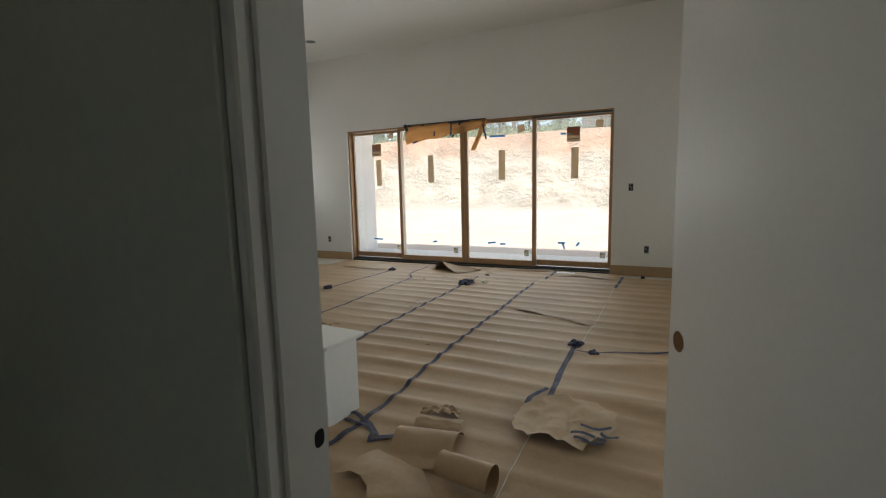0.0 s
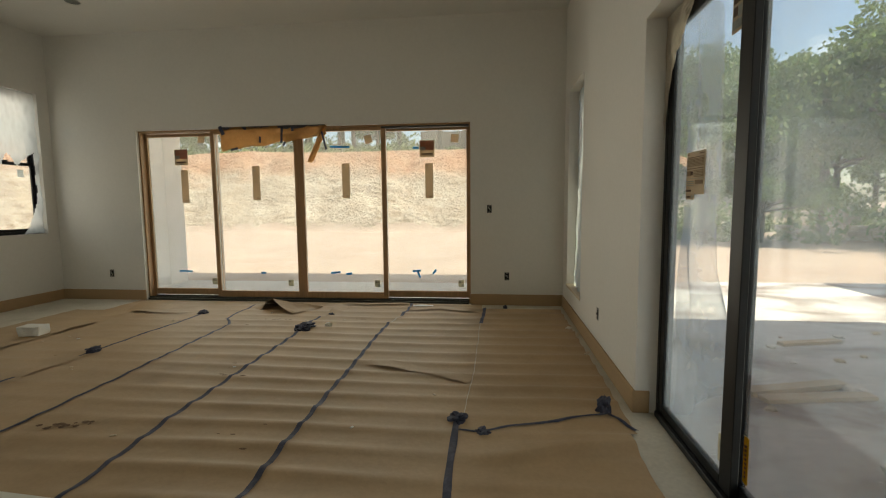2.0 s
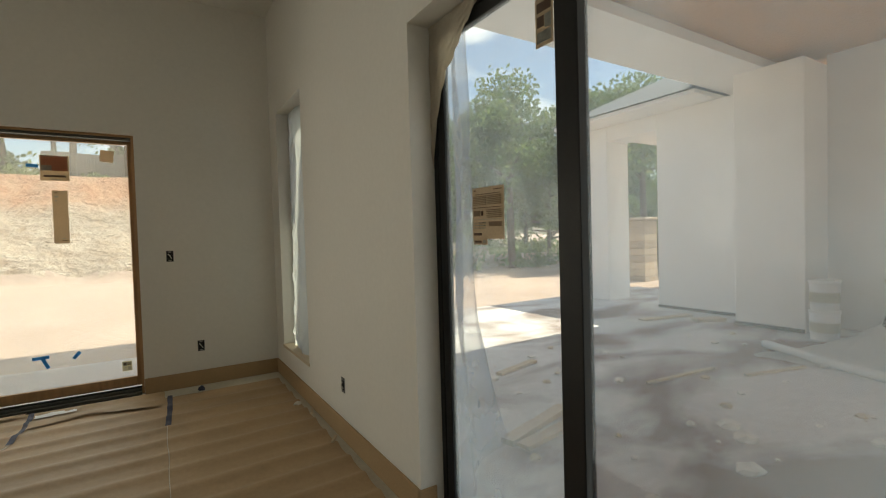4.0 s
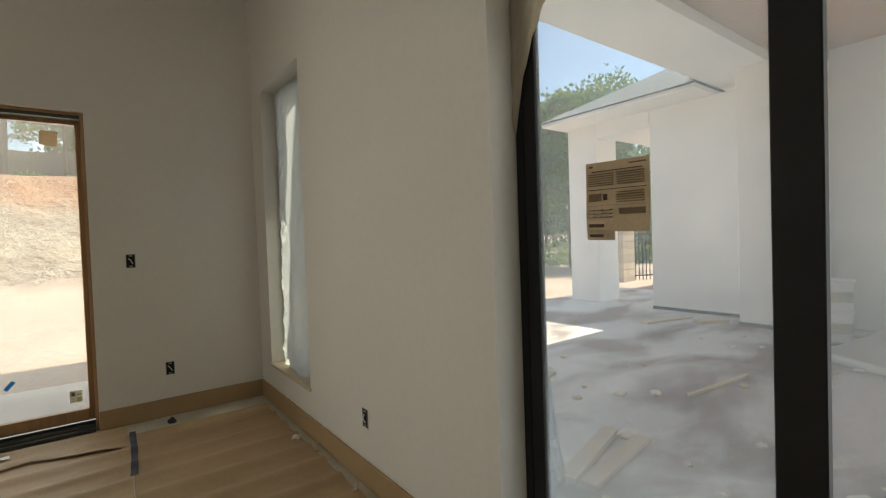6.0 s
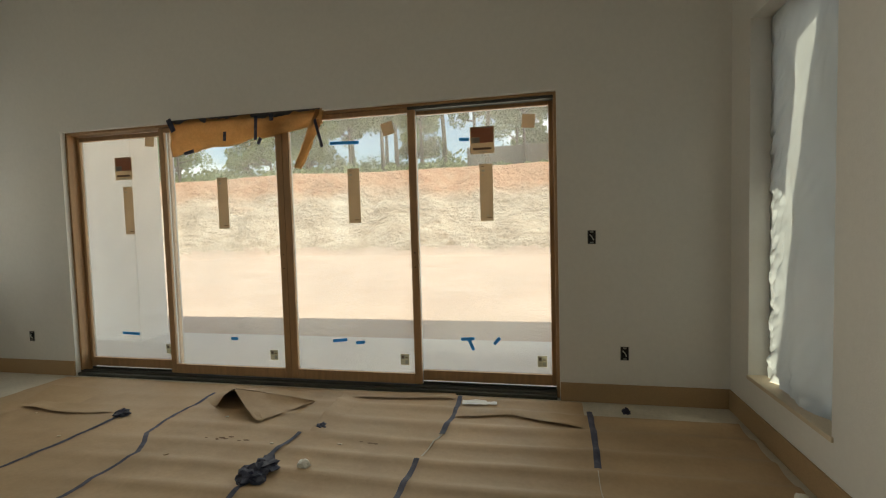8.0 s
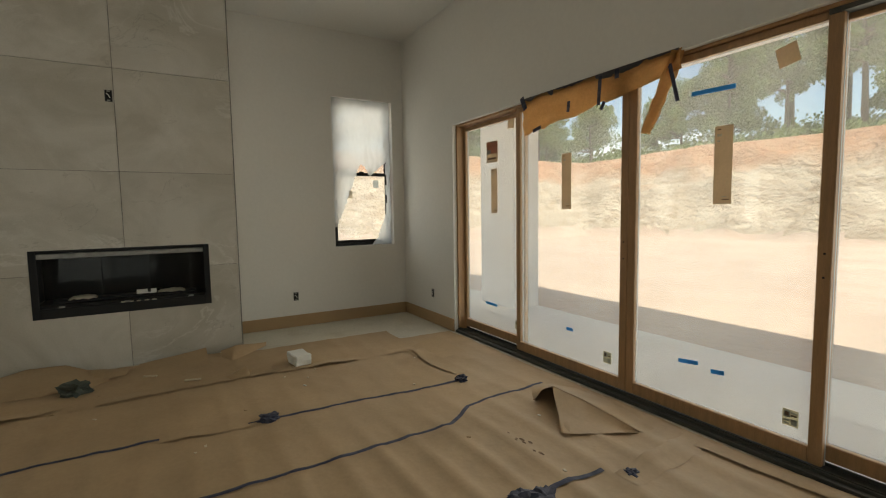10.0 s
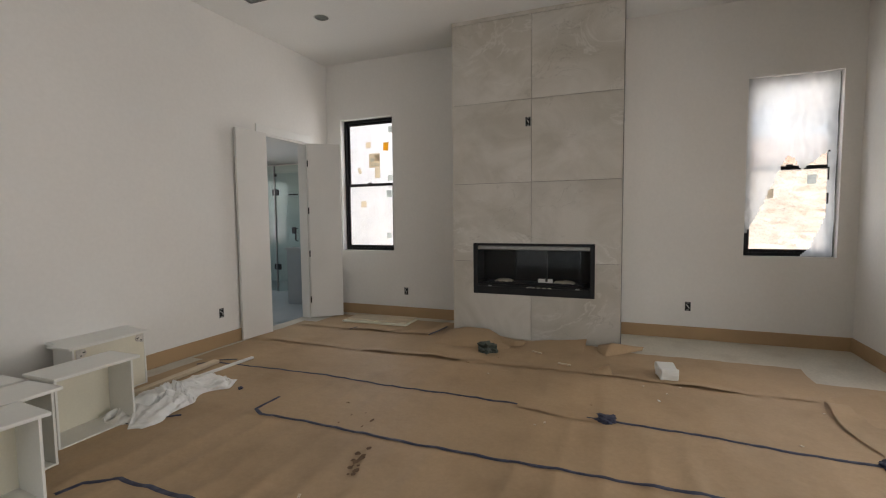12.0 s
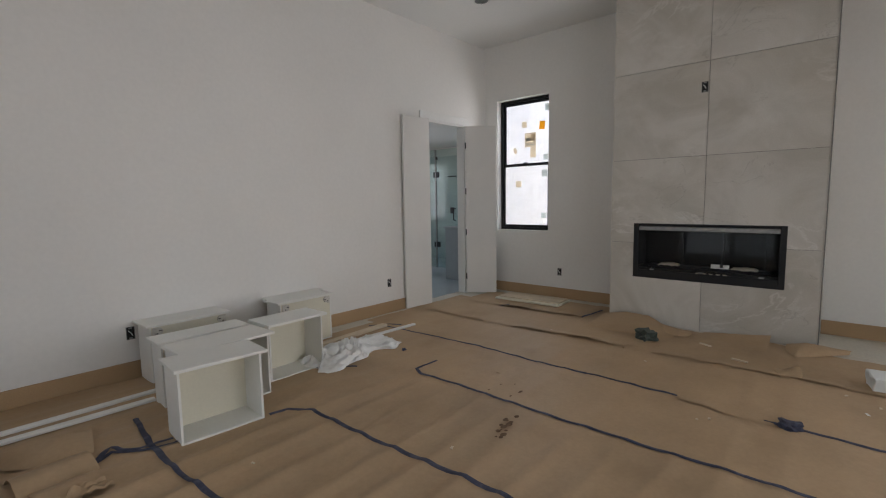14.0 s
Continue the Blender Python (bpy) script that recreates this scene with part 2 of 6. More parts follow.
BLACK = surface("black_metal", (0.012, 0.012, 0.013), 0.45, 0.2, 4, 60, 0.1, 0.03, 90, spec=0.3)
SLAB = surface("dusty_slab", (0.60, 0.56, 0.47), 0.8, 0.12, 1.5, 40, 0.08, 0.15, 60, second=(0.50, 0.45, 0.36))
PAPER = surface("kraft_paper", (0.43, 0.30, 0.175), 0.58, 0.12, 1.3, 45, 0.05, 0.7, 9, second=(0.36, 0.245, 0.138), second_at=(0.52, 0.8), spec=0.35, bump_dist=0.006)
TAPE = surface("blue_masking_tape", (0.040, 0.043, 0.075), 0.7, 0.25, 12, 80, 0.12, 0.3, 120, second=(0.085, 0.088, 0.125), second_at=(0.45, 0.7))
BTAPE = paperlike(surface("bright_blue_tape", (0.07, 0.33, 0.58), 0.6, 0.15, 12, 80, 0.1, 0.2, 120), 0.55)
STONE = veined_stone()
GROUT = surface("grout", (0.22, 0.21, 0.19), 0.9, 0.1, 4, 60, 0.1, 0.1, 80)
STUCCO = surface("white_stucco", (0.86, 0.86, 0.85), 0.9, 0.05, 0.8, 50, 0.05, 0.35, 90)
CONC = surface("outdoor_concrete", (0.66, 0.65, 0.63), 0.85, 0.1, 0.5, 30, 0.08, 0.25, 40, second=(0.5, 0.46, 0.42), second_at=(0.55, 0.8))
STAINED = surface("stained_patio_concrete", (0.66, 0.655, 0.64), 0.8, 0.14, 0.5, 20, 0.1, 0.3, 30, second=(0.27, 0.215, 0.195), second_at=(0.46, 0.60), stretch=(0.7, 1.2, 1), twist=0.5)
DIRT = surface("sandy_dirt", (0.385, 0.288, 0.232), 0.95, 0.06, 0.35, 3.0, 0.07, 0.8, 6, second=(0.45, 0.36, 0.30), second_at=(0.3, 0.7), bump_dist=0.05)
ROCKM = cut_bank()
SOFFIT = surface("cedar_soffit", (0.50, 0.27, 0.13), 0.6, 0.15, 3, 60, 0.1, 0.1, 60, stretch=(0.5, 6, 6))
SHINGLE = surface("grey_shingle", (0.13, 0.14, 0.15), 0.9, 0.2, 3, 40, 0.2, 0.4, 30)
BARK = surface("bark", (0.12, 0.09, 0.065), 0.95, 0.25, 4, 30, 0.2, 0.7, 25)
LEAF = paperlike(surface("leaves", (0.16, 0.235, 0.08), 0.6, 0.35, 0.9, 3.0, 0.3, 0, 10, second=(0.20, 0.26, 0.10), second_at=(0.4, 0.6)), 0.5)
GREYW = surface("weathered_fence_wood", (0.16, 0.13, 0.105), 0.9, 0.2, 2, 40, 0.15, 0.3, 40, stretch=(4, 4, 0.6))
GLASS = see_through("clear_glass", 1.0, 0.14, dust_scale=2.0, lit_through=0.5)
HAZY = see_through("dusty_glass", 0.55, 0.19, (0.82, 0.90, 0.97), 1.6, lit_through=0.55, dust_low=0.5)
FILM = see_through("milky_plastic_film", 0.4, 0.62, (0.64, 0.65, 0.64), 3.0, lit_through=0.85, dust_low=1.3)
FILM2 = see_through("opaque_milky_film", 0.3, 0.66, (0.60, 0.64, 0.63), 3.0, lit_through=0.62, dust_low=1.45)
CLEAR = see_through("firebox_glass", 0.25)
STICK = paperlike(surface("tan_label", (0.58, 0.48, 0.36), 0.6, 0.08, 6, 90, 0.06, 0.05, 90), 0.6)
INK = paperlike(surface("label_ink", (0.20, 0.14, 0.11), 0.7, 0.1, 6, 90, 0.05, 0), 0.6)
PALEL = paperlike(surface("pale_label", (0.66, 0.62, 0.50), 0.6, 0.06, 6, 90, 0.05, 0), 0.6)
YELL = paperlike(surface("yellow_label", (0.75, 0.47, 0.04), 0.55, 0.06, 6, 90, 0.05, 0), 0.6)
GREYL = paperlike(surface("grey_label", (0.42, 0.44, 0.42), 0.6, 0.2, 30, 90, 0.1, 0), 0.6)
WHITEP = surface("white_melamine", (0.80, 0.79, 0.74), 0.4, 0.03, 3, 60, 0.02, 0.04, 90)
RAWP = surface("cream_panel", (0.72, 0.68, 0.55), 0.6, 0.05, 3, 60, 0.03, 0.05, 90)
STEEL = surface("galvanised_box", (0.30, 0.30, 0.29), 0.45, 0.2, 20, 60, 0.1, 0.1, 90, metal=0.7)
DARK = surface("dark_void", (0.01, 0.01, 0.01), 0.8, 0.1, 5, 60, 0.05, 0)


# ---- mesh helpers ----
def box(bm, x0, y0, z0, x1, y1, z1, bevel=0.0, m=None):
    vs = [bm.verts.new((x, y, z)) for z in (z0, z1) for y in (y0, y1) for x in (x0, x1)]
    fs = [bm.faces.new([vs[i] for i in f]) for f in ((0, 2, 3, 1), (4, 5, 7, 6), (0, 1, 5, 4), (2, 6, 7, 3), (0, 4, 6, 2), (1, 3, 7, 5))]
    if bevel:
        edges = list({e for f in fs for e in f.edges})
        got = bmesh.ops.bevel(bm, geom=edges, offset=bevel, segments=1, affect="EDGES", profile=0.5)
        vs = list({v for v in got["verts"]} | {v for v in vs if v.is_valid})
    if m is not None:
        bmesh.ops.transform(bm, matrix=m, verts=[v for v in vs if v.is_valid])
    return bm


def bx(x0, y0, z0, x1, y1, z1, bevel=0.0, m=None):
    return box(bmesh.new(), min(x0, x1), min(y0, y1), min(z0, z1), max(x0, x1), max(y0, y1), max(z0, z1), bevel, m)


def mesh_of(name, bm, material, smooth=False):
    me = bpy.data.meshes.new(name)
    bmesh.ops.recalc_face_normals(bm, faces=bm.faces)
    if smooth:
        for f in bm.faces:
            f.smooth = True
    bm.to_mesh(me)
    bm.free()
    me.materials.append(material)
    return me


def solid(name, bm, material, label="", category="", kind="", group="", smooth=False, parent=None):
    ob = new(name, mesh_of(name, bm, material, smooth))
    if parent is not None:
        ob.parent = parent
    return tagged(ob, label, category, group, kind)


def part(name, bm, material, parent, label="", smooth=False):
    ob = new(name, mesh_of(name, bm, material, smooth))
    ob.parent = parent
    return tagged(ob, label)


def joined(pieces):
    """One bmesh out of several."""
    bm = bmesh.new()
    for p in pieces:
        me = bpy.data.meshes.new("piece")
        p.to_mesh(me)
        p.free()
        bm.from_mesh(me)
        bpy.data.meshes.remove(me)
    return bm


def thing(name, at, label, category, group="", kind="", turn=0.0):
    e = new(name)
    e.empty_display_size = 0.1
    e.matrix_basis = pose(at[0], at[1], at[2], 0, 0, turn)
    return tagged(e, label, category, group, kind)


def tube(bm, pts, r, n=8, taper=None):
    pts = [Vector(p) for p in pts]
    rings = []
    for i, p in enumerate(pts):
        d = (pts[min(i + 1, len(pts) - 1)] - pts[max(i - 1, 0)]).normalized()
        a = d.orthogonal().normalized()
        b = d.cross(a)
        k = r if taper is None else r * taper[i]
        rings.append([bm.verts.new(p + k * (math.cos(t) * a + math.sin(t) * b)) for t in [2 * math.pi * j / n for j in range(n)]])
    for i in range(len(rings) - 1):
        for j in range(n):
            bm.faces.new((rings[i][j], rings[i][(j + 1) % n], rings[i + 1][(j + 1) % n], rings[i + 1][j]))
    bm.faces.new(rings[0][::-1])
    bm.faces.new(rings[-1])
    return bm


def sheet(nu, nv, f, thick=0.0):
    """A grid of nu x nv quads whose corners are f(u, v), u and v from 0 to 1; two-sided with a thickness where given."""
    bm = bmesh.new()
    g = [[bm.verts.new(f(i / nu, j / nv)) for j in range(nv + 1)] for i in range(nu + 1)]
    for i in range(nu):
        for j in range(nv):
            bm.faces.new((g[i][j], g[i + 1][j], g[i + 1][j + 1], g[i][j + 1]))
    if thick:
        bmesh.ops.solidify(bm, geom=bm.faces[:], thickness=thick)
    return bm


def wall(name, along, p0, p1, a0, a1, z0, z1, holes, material):
    """A wall with thickness p0..p1 that runs from a0 to a1 along x or y, with openings (a0, a1, z0, z1) cut right through."""
    A = sorted({a0, a1, *[h[0] for h in holes], *[h[1] for h in holes]})
    Z = sorted({z0, z1, *[h[2] for h in holes], *[h[3] for h in holes]})

    def full(i, k):
        if not (0 <= i < len(A) - 1 and 0 <= k < len(Z) - 1):
            return False
        a, z = (A[i] + A[i + 1]) / 2, (Z[k] + Z[k + 1]) / 2
        return not any(h[0] < a < h[1] and h[2] < z < h[3] for h in holes)

    bm = bmesh.new()

    def q(*c):
        bm.faces.new([bm.verts.new((a, p, z) if along == "x" else (p, a, z)) for a, p, z in c])

    for i in range(len(A) - 1):
        for k in range(len(Z) - 1):
            if not full(i, k):
                continue
            b, c, d, e = A[i], A[i + 1], Z[k], Z[k + 1]
            for p in (p0, p1):
                q((b, p, d), (c, p, d), (c, p, e), (b, p, e))
            for (di, dk, u, v) in ((-1, 0, (b, d), (b, e)), (1, 0, (c, d), (c, e)), (0, -1, (b, d), (c, d)), (0, 1, (b, e), (c, e))):
                if not full(i + di, k + dk):
                    q((u[0], p0, u[1]), (u[0], p1, u[1]), (v[0], p1, v[1]), (v[0], p0, v[1]))
    bmesh.ops.remove_doubles(bm, verts=bm.verts, dist=0.0004)
    return solid(name, bm, material, kind="structure")


# ---- the room's shell ----
XW, XE, YS, YN, H = -6.39, 0.63, 0.725, 7.022, 3.63
SL0, SL1, SLT = -5.105, -0.54, 2.335
PD0, PD1, PDT = 2.15, 3.99, 2.35
ND0, ND1, NDT = -0.40, 0.535, 2.42
BD0, BD1, BDT = -5.89, -5.03, 2.44
WL = (0.96, 1.81, 0.93, 2.83)
WR = (6.05, 6.86, 0.95, 2.83)
EW = (5.86, 6.735, 0.335, 2.585)

tagged(wall("wall_north", "x", YN, YN + 0.20, XW - 0.2, XE + 0.2, -0.05, H + 0.2, [(SL0, SL1, -0.05, SLT)], WALL), "white painted drywall with the wide glass door", "wall")
tagged(wall("wall_west", "y", XW - 0.20, XW, YS - 0.13, YN, -0.05, H + 0.2, [WL, WR], WALL), "white painted drywall behind the fireplace", "wall")
tagged(wall("wall_east", "y", XE, XE + 0.20, -1.8, YN, -0.05, H + 0.2, [EW, (PD0, PD1, -0.05, PDT)], WALL), "white painted drywall with patio door", "wall")
tagged(wall("wall_south", "x", YS - 0.13, YS, XW, XE, -0.05, H + 0.2, [(ND0, ND1, -0.05, NDT), (BD0, BD1, -0.05, BDT)], WALL), "white painted drywall with two doorways", "wall")
solid("ceiling", bx(XW - 0.2, YS - 0.13, H, XE + 0.2, YN + 0.2, H + 0.18), CEIL, "flat white painted ceiling", "ceiling", "structure")
solid("floor", bx(-8.95, -3.05, -0.12, XE + 0.2, YN + 0.2, 0.0), SLAB, "dusty pale floor slab", "floor", "structure")

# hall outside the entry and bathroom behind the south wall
# unseen opening added in this wall, sized to set the hall's brightness
wall("hall_wall_west", "y", -1.75, -1.6, -1.8, YS - 0.13, -0.05, 2.75, [(-1.5, -1.0, 1.1, 1.95)], HALL_DIM)
wall("hall_wall_south", "x", -1.95, -1.8, -1.75, XE, -0.05, 2.75, [], HALL_DIM)
solid("hall_ceiling", bx(-1.75, -1.95, 2.6, XE, YS - 0.13, 2.75), HALL_DIM, kind="structure")
solid("hall_partition_face", bx(-1.6, YS - 0.142, 0, ND0 - 0.005, YS - 0.132, 2.6), HALL_DIM, kind="structure")
wall("bath_wall_east", "y", -4.2, -4.05, -2.9, YS - 0.13, -0.05, 2.75, [], WALL)
# the opening here is unseen, added to let light into the bathroom
wall("bath_wall_south", "x", -3.05, -2.9, -8.95, -4.05, -0.05, 2.75, [(-7.2, -5.4, 0.9, 2.3)], WALL)
wall("bath_wall_west", "y", -8.95, -8.8, -2.9, YS - 0.255, -0.05, 2.75, [], WALL)
wall("bath_wall_north", "x", YS - 0.25, YS - 0.13, -10.0, XW - 0.2, -0.05, 5.2, [], STUCCO)
solid("bath_ceiling", bx(-8.95, -3.05, 2.6, -6.6, YS - 0.255, 2.75), CEIL, kind="structure")
solid("bath_ceiling_inner", bx(-6.6, -3.05, 2.6, -4.05, YS - 0.135, 2.75), CEIL, kind="structure")


def base_run(x0, y0, x1, y1):
    bm = bx(x0, y0, 0.0, x1, y1, 0.141, 0.003)
    return solid("baseboard", bm, MDF, "unpainted brown fibreboard baseboard", "baseboard", "structure")


base_run(XW, YN - 0.016, SL0 - 0.002, YN)
base_run(SL1 + 0.002, YN - 0.016, XE, YN)
base_run(XE - 0.016, PD1 + 0.0, XE, YN - 0.018)
base_run(XE - 0.016, YS + 0.1, XE, PD0)
base_run(XW, YS + 0.018, XW + 0.016, 2.963)
base_run(XW, 4.836, XW + 0.016, YN - 0.018)
base_run(BD1 + 0.34, YS, ND0 - 0.07, YS + 0.016)
solid("baseboard", bx(XE - 0.016, PD1 - 0.012, 0, XE + 0.085, PD1 - 0.001, 0.141, 0.003), MDF, "unpainted brown fibreboard baseboard return", "baseboard", "structure")

# ---- outdoors ----
GZ = -0.12


def ground_z(x, y):
    n = noise.noise((x * 0.12, y * 0.12, 0.3)) * 0.22 + noise.noise((x * 0.6, y * 0.6, 4.0)) * 0.035
    near = min(1.0, max(0.0, (max(x - 9.5, y - 9.0, -9.0 - x, -4 - y)) / 6.0))
    # a cut bank rises to the north and west, lower towards the east
    edge = 25.5 + 1.1 * noise.noise((x * 0.13, 2.0, 0.0)) + 0.5 * noise.noise((x * 0.5, 5.0, 0.0))
    side = min(1.0, max(0.0, (24.0 - x) / 14.0))
    wedge = -20.0 + 1.0 * noise.noise((y * 0.15, 9.0, 0.0))
    k = (y - edge) / 7.0
    k2 = (wedge - x) / 7.0 * min(1.0, max(0.0, (y - 2.0) / 6.0))
    rise = 0.0
    km = max(k, k2)
    if km > 0:
        km = min(km, 1.0)
        rough = noise.fractal((x * 0.45, y * 0.6, 7.7), 0.7, 2.1, 6)
        ledge = 0.35 * math.sin(km * 19.0 + 2.0 * noise.noise((x * 0.2, 1.0, 1.0)))
        rise = (5.2 * (km ** 0.8) + (0.8 * rough + 0.35 * ledge) * max(0.0, math.sin(math.pi * min(1, km * 1.02))) ** 0.5) * side
    if y > edge + 7.0:
        rise += min(2.0, (y - edge - 7.0) * 0.05) * side
    return GZ - 0.03 + n * near * 0.8 + rise


def ground_sheet():
    xs = sorted({-900, -300, -120, -70, -60, -52, -46, -42, -38, *[x * 0.42 - 34 for x in range(160)], *[34 + 3 * k for k in range(12)], 90, 140, 300, 900})
    ys = sorted({-900, -200, -60, -20, -8, 0, 4, *[8.0 + 0.8 * k for k in range(19)], *[24.0 + 0.2 * k for k in range(50)], *[34 + 1.5 * k for k in range(14)], 70, 120, 300, 900})
    bm = bmesh.new()
    g = [[bm.verts.new((x, y, ground_z(x, y))) for y in ys] for x in xs]
    for i in range(len(xs) - 1):
        for j in range(len(ys) - 1):
            bm.faces.new((g[i][j], g[i + 1][j], g[i + 1][j + 1], g[i][j + 1]))
    ob = solid("ground", bm, DIRT, "sandy tan building-site dirt rising to a rocky cut bank", "ground", "structure", smooth=True)
    ob.data.materials.append(ROCKM)
    for f in ob.data.polygons:
        c = f.center
        if c.z > 0.25 and c.y < 36 and c.x < 26:
            f.material_index = 1
    return ob


ground_sheet()
solid("porch_slab", bx(-10.0, YN + 0.2, -0.16, XE + 0.2, 8.95, -0.045, 0.01), CONC, "pale concrete porch slab", "pavement", "structure")
solid("patio_slab", bx(XE + 0.2, -3.0, -0.16, 9.6, 9.2, -0.03, 0.01), STAINED, "dusty stained concrete patio slab", "pavement", "structure")
# porch roof, its end wall and the house walls outside
solid("porch_roof", bx(-10.4, YN + 0.2, 3.15, XE + 0.6, 10.0, 3.35), STUCCO, "white porch soffit", "roof", "structure")
solid("porch_column", bx(-6.64, 8.46, -0.2, -5.81, 8.92, 3.15, 0.012), STUCCO, "square white stucco porch column", "column", "structure")
solid("neighbour_wall", bx(-10.2, -3.0, -0.15, -9.9, 3.6, 6.0), STUCCO, "bright white stucco wall outside the window", "wall", "structure")
solid("east_eave", bx(XE + 0.2, 6.25, 3.36, 1.5, 10.0, 3.5), STUCCO, "white soffit of the house eave", "roof", "structure")
solid("patio_roof", bx(XE + 0.2, -3.2, 3.78, 9.6, 6.05, 3.95), STUCCO, "white fascia and deck of the covered patio", "roof", "structure")


def plank_ceiling():
    bm = bmesh.new()
    x = XE + 0.25
    while x < 9.5:
        box(bm, x, -3.0, 3.62, x + 0.132, 5.06, 3.64)
        x += 0.138
    return solid("patio_ceiling", bm, SOFFIT, "tongue-and-groove cedar patio ceiling", "ceiling", "structure")


plank_ceiling()
solid("patio_beam", bx(XE + 0.2, 5.07, 3.5, 9.6, 5.95, 3.775), STUCCO, "white stucco beam along the patio edge", "beam", "structure")
solid("patio_back_wall", bx(7.3, -3.0, -0.1, 7.6, 4.6, 3.77), STUCCO, "white patio back wall", "wall", "structure")
solid("patio_pier", bx(6.6, 4.6, -0.03, 7.6, 5.45, 3.498, 0.012), STUCCO, "white stucco pier of the covered patio", "wall", "structure")
solid("patio_side_wall", bx(7.2, 5.45, -0.03, 7.5, 7.02, 3.396, 0.012), STUCCO, "white stucco side wall of the patio wing", "wall", "structure")
solid("patio_column", bx(7.2, 8.08, -0.03, 7.86, 8.74, 3.4, 0.015), STUCCO, "square white stucco column", "column", "structure")
solid("patio_header", bx(7.2, 7.02, 3.12, 7.8, 8.08, 3.4, 0.01), STUCCO, "white stucco header over the opening", "beam", "structure")
solid("wing_roof_eave", bx(6.56, 5.96, 3.4, 14.5, 8.86, 3.47, 0.01), STUCCO, "cream soffit and fascia of the wing", "roof", "structure")


def hip_roof():
    bm = bmesh.new()
    c = [bm.verts.new(p) for p in ((6.5, 5.96, 3.475), (14.6, 5.96, 3.475), (14.6, 8.9, 3.475), (6.5, 8.9, 3.475), (8.6, 6.8, 4.56), (12.4, 6.8, 4.56))]
    for f in ((0, 1, 5, 4), (1, 2, 5), (2, 3, 4, 5), (3, 0, 4), (3, 2, 1, 0)):
        bm.faces.new([c[i] for i in f])
    return solid("wing_roof", bm, SHINGLE, "low hipped roof with grey shingles", "roof", "structure")


hip_roof()
SCREED = surface("dark_weep_screed", (0.07, 0.07, 0.068), 0.7, 0.2, 6, 60, 0.1, 0.05, 60)
solid("weep_screed", bx(7.186, 5.46, -0.029, 7.199, 7.02, 0.022, 0.002), SCREED, "dark gap strip at the foot of the stucco", "trim", "structure")
solid("weep_screed", bx(6.586, 4.61, -0.029, 6.599, 5.45, 0.022, 0.002), SCREED, "dark gap strip at the foot of the stucco", "trim", "structure")

# trees: tapered trunk, limbs, and a crown of many small leaves
def tree_meshes(seed, height, spread, low):
    rnd = random.Random(seed)
    tb = bmesh.new()
    lean = Vector((rnd.uniform(-0.3, 0.3), rnd.uniform(-0.3, 0.3), 0))
    top = Vector((0, 0, height * 0.8)) + lean
    tube(tb, [(0, 0, -0.3), lean * 0.3 + Vector((0, 0, height * 0.3)), lean * 0.7 + Vector((0, 0, height * 0.55)), top], height * 0.017, 7, (1.2, 0.9, 0.65, 0.2))
    clumps = []
    for k in range(16):
        a, h = rnd.uniform(0, 2 * math.pi), rnd.uniform(low, 0.72)
        s = lean * h + Vector((0, 0, height * h))
        e = s + Vector((math.cos(a), math.sin(a), rnd.uniform(0.15, 0.7))) * spread * rnd.uniform(0.45, 0.95) * (1.15 - 0.5 * h)
        tube(tb, [s, (s + e) / 2 + Vector((0, 0, rnd.uniform(-0.1, 0.25))), e], height * 0.009, 5, (1, 0.7, 0.3))
        clumps += [(e, rnd.uniform(0.35, 0.7) * spread * 0.55), ((s + 2 * e) / 3 + Vector((0, 0, 0.3)), rnd.uniform(0.3, 0.55) * spread * 0.5)]
    clumps += [(top + Vector((rnd.uniform(-0.5, 0.5), rnd.uniform(-0.5, 0.5), rnd.uniform(-0.5, 0.4))), spread * 0.35) for _ in range(4)]
    verts, faces = [], []
    for c, r in clumps:
        for _ in range(260):
            d = Vector((rnd.gauss(0, 1), rnd.gauss(0, 1), rnd.gauss(0, 0.75)))
            p = c + d.normalized() * r * rnd.uniform(0.35, 1.0) ** 0.6
            u = Vector((rnd.gauss(0, 1), rnd.gauss(0, 1), rnd.gauss(0, 0.6))).normalized()
            w = u.orthogonal().normalized()
            w.rotate(Matrix.Rotation(rnd.uniform(0, 6.28), 3, u))
            ln, wd = rnd.uniform(0.07, 0.14), rnd.uniform(0.04, 0.075)
            o = u.cross(w)
            n = len(verts)
            verts += [p - w * ln, p + o * wd, p + w * ln, p - o * wd]
            faces.append((n, n + 1, n + 2, n + 3))
    me = bpy.data.meshes.new("crown")
    me.from_pydata([tuple(v) for v in verts], [], faces)
    me.materials.append(LEAF)
    return mesh_of("trunk", tb, BARK, True), me


TREES = [tree_meshes(11, 7.5, 3.0, 0.34), tree_meshes(12, 9.0, 3.2, 0.4), tree_meshes(13, 6.5, 2.8, 0.18), tree_meshes(14, 8.5, 2.3, 0.42), tree_meshes(15, 9.5, 2.0, 0.36)]


def tree(kind, x, y, s, turn):
    t = thing("tree", (x, y, ground_z(x, y) - 0.05), "leafy green oak at the edge of the site", "tree", "trees round the site", turn=turn)
    t.scale = (s, s, s * 1.05)
    a, b = new("trunk", TREES[kind][0]), new("crown", TREES[kind][1])
    a.parent = t
    b.parent = t


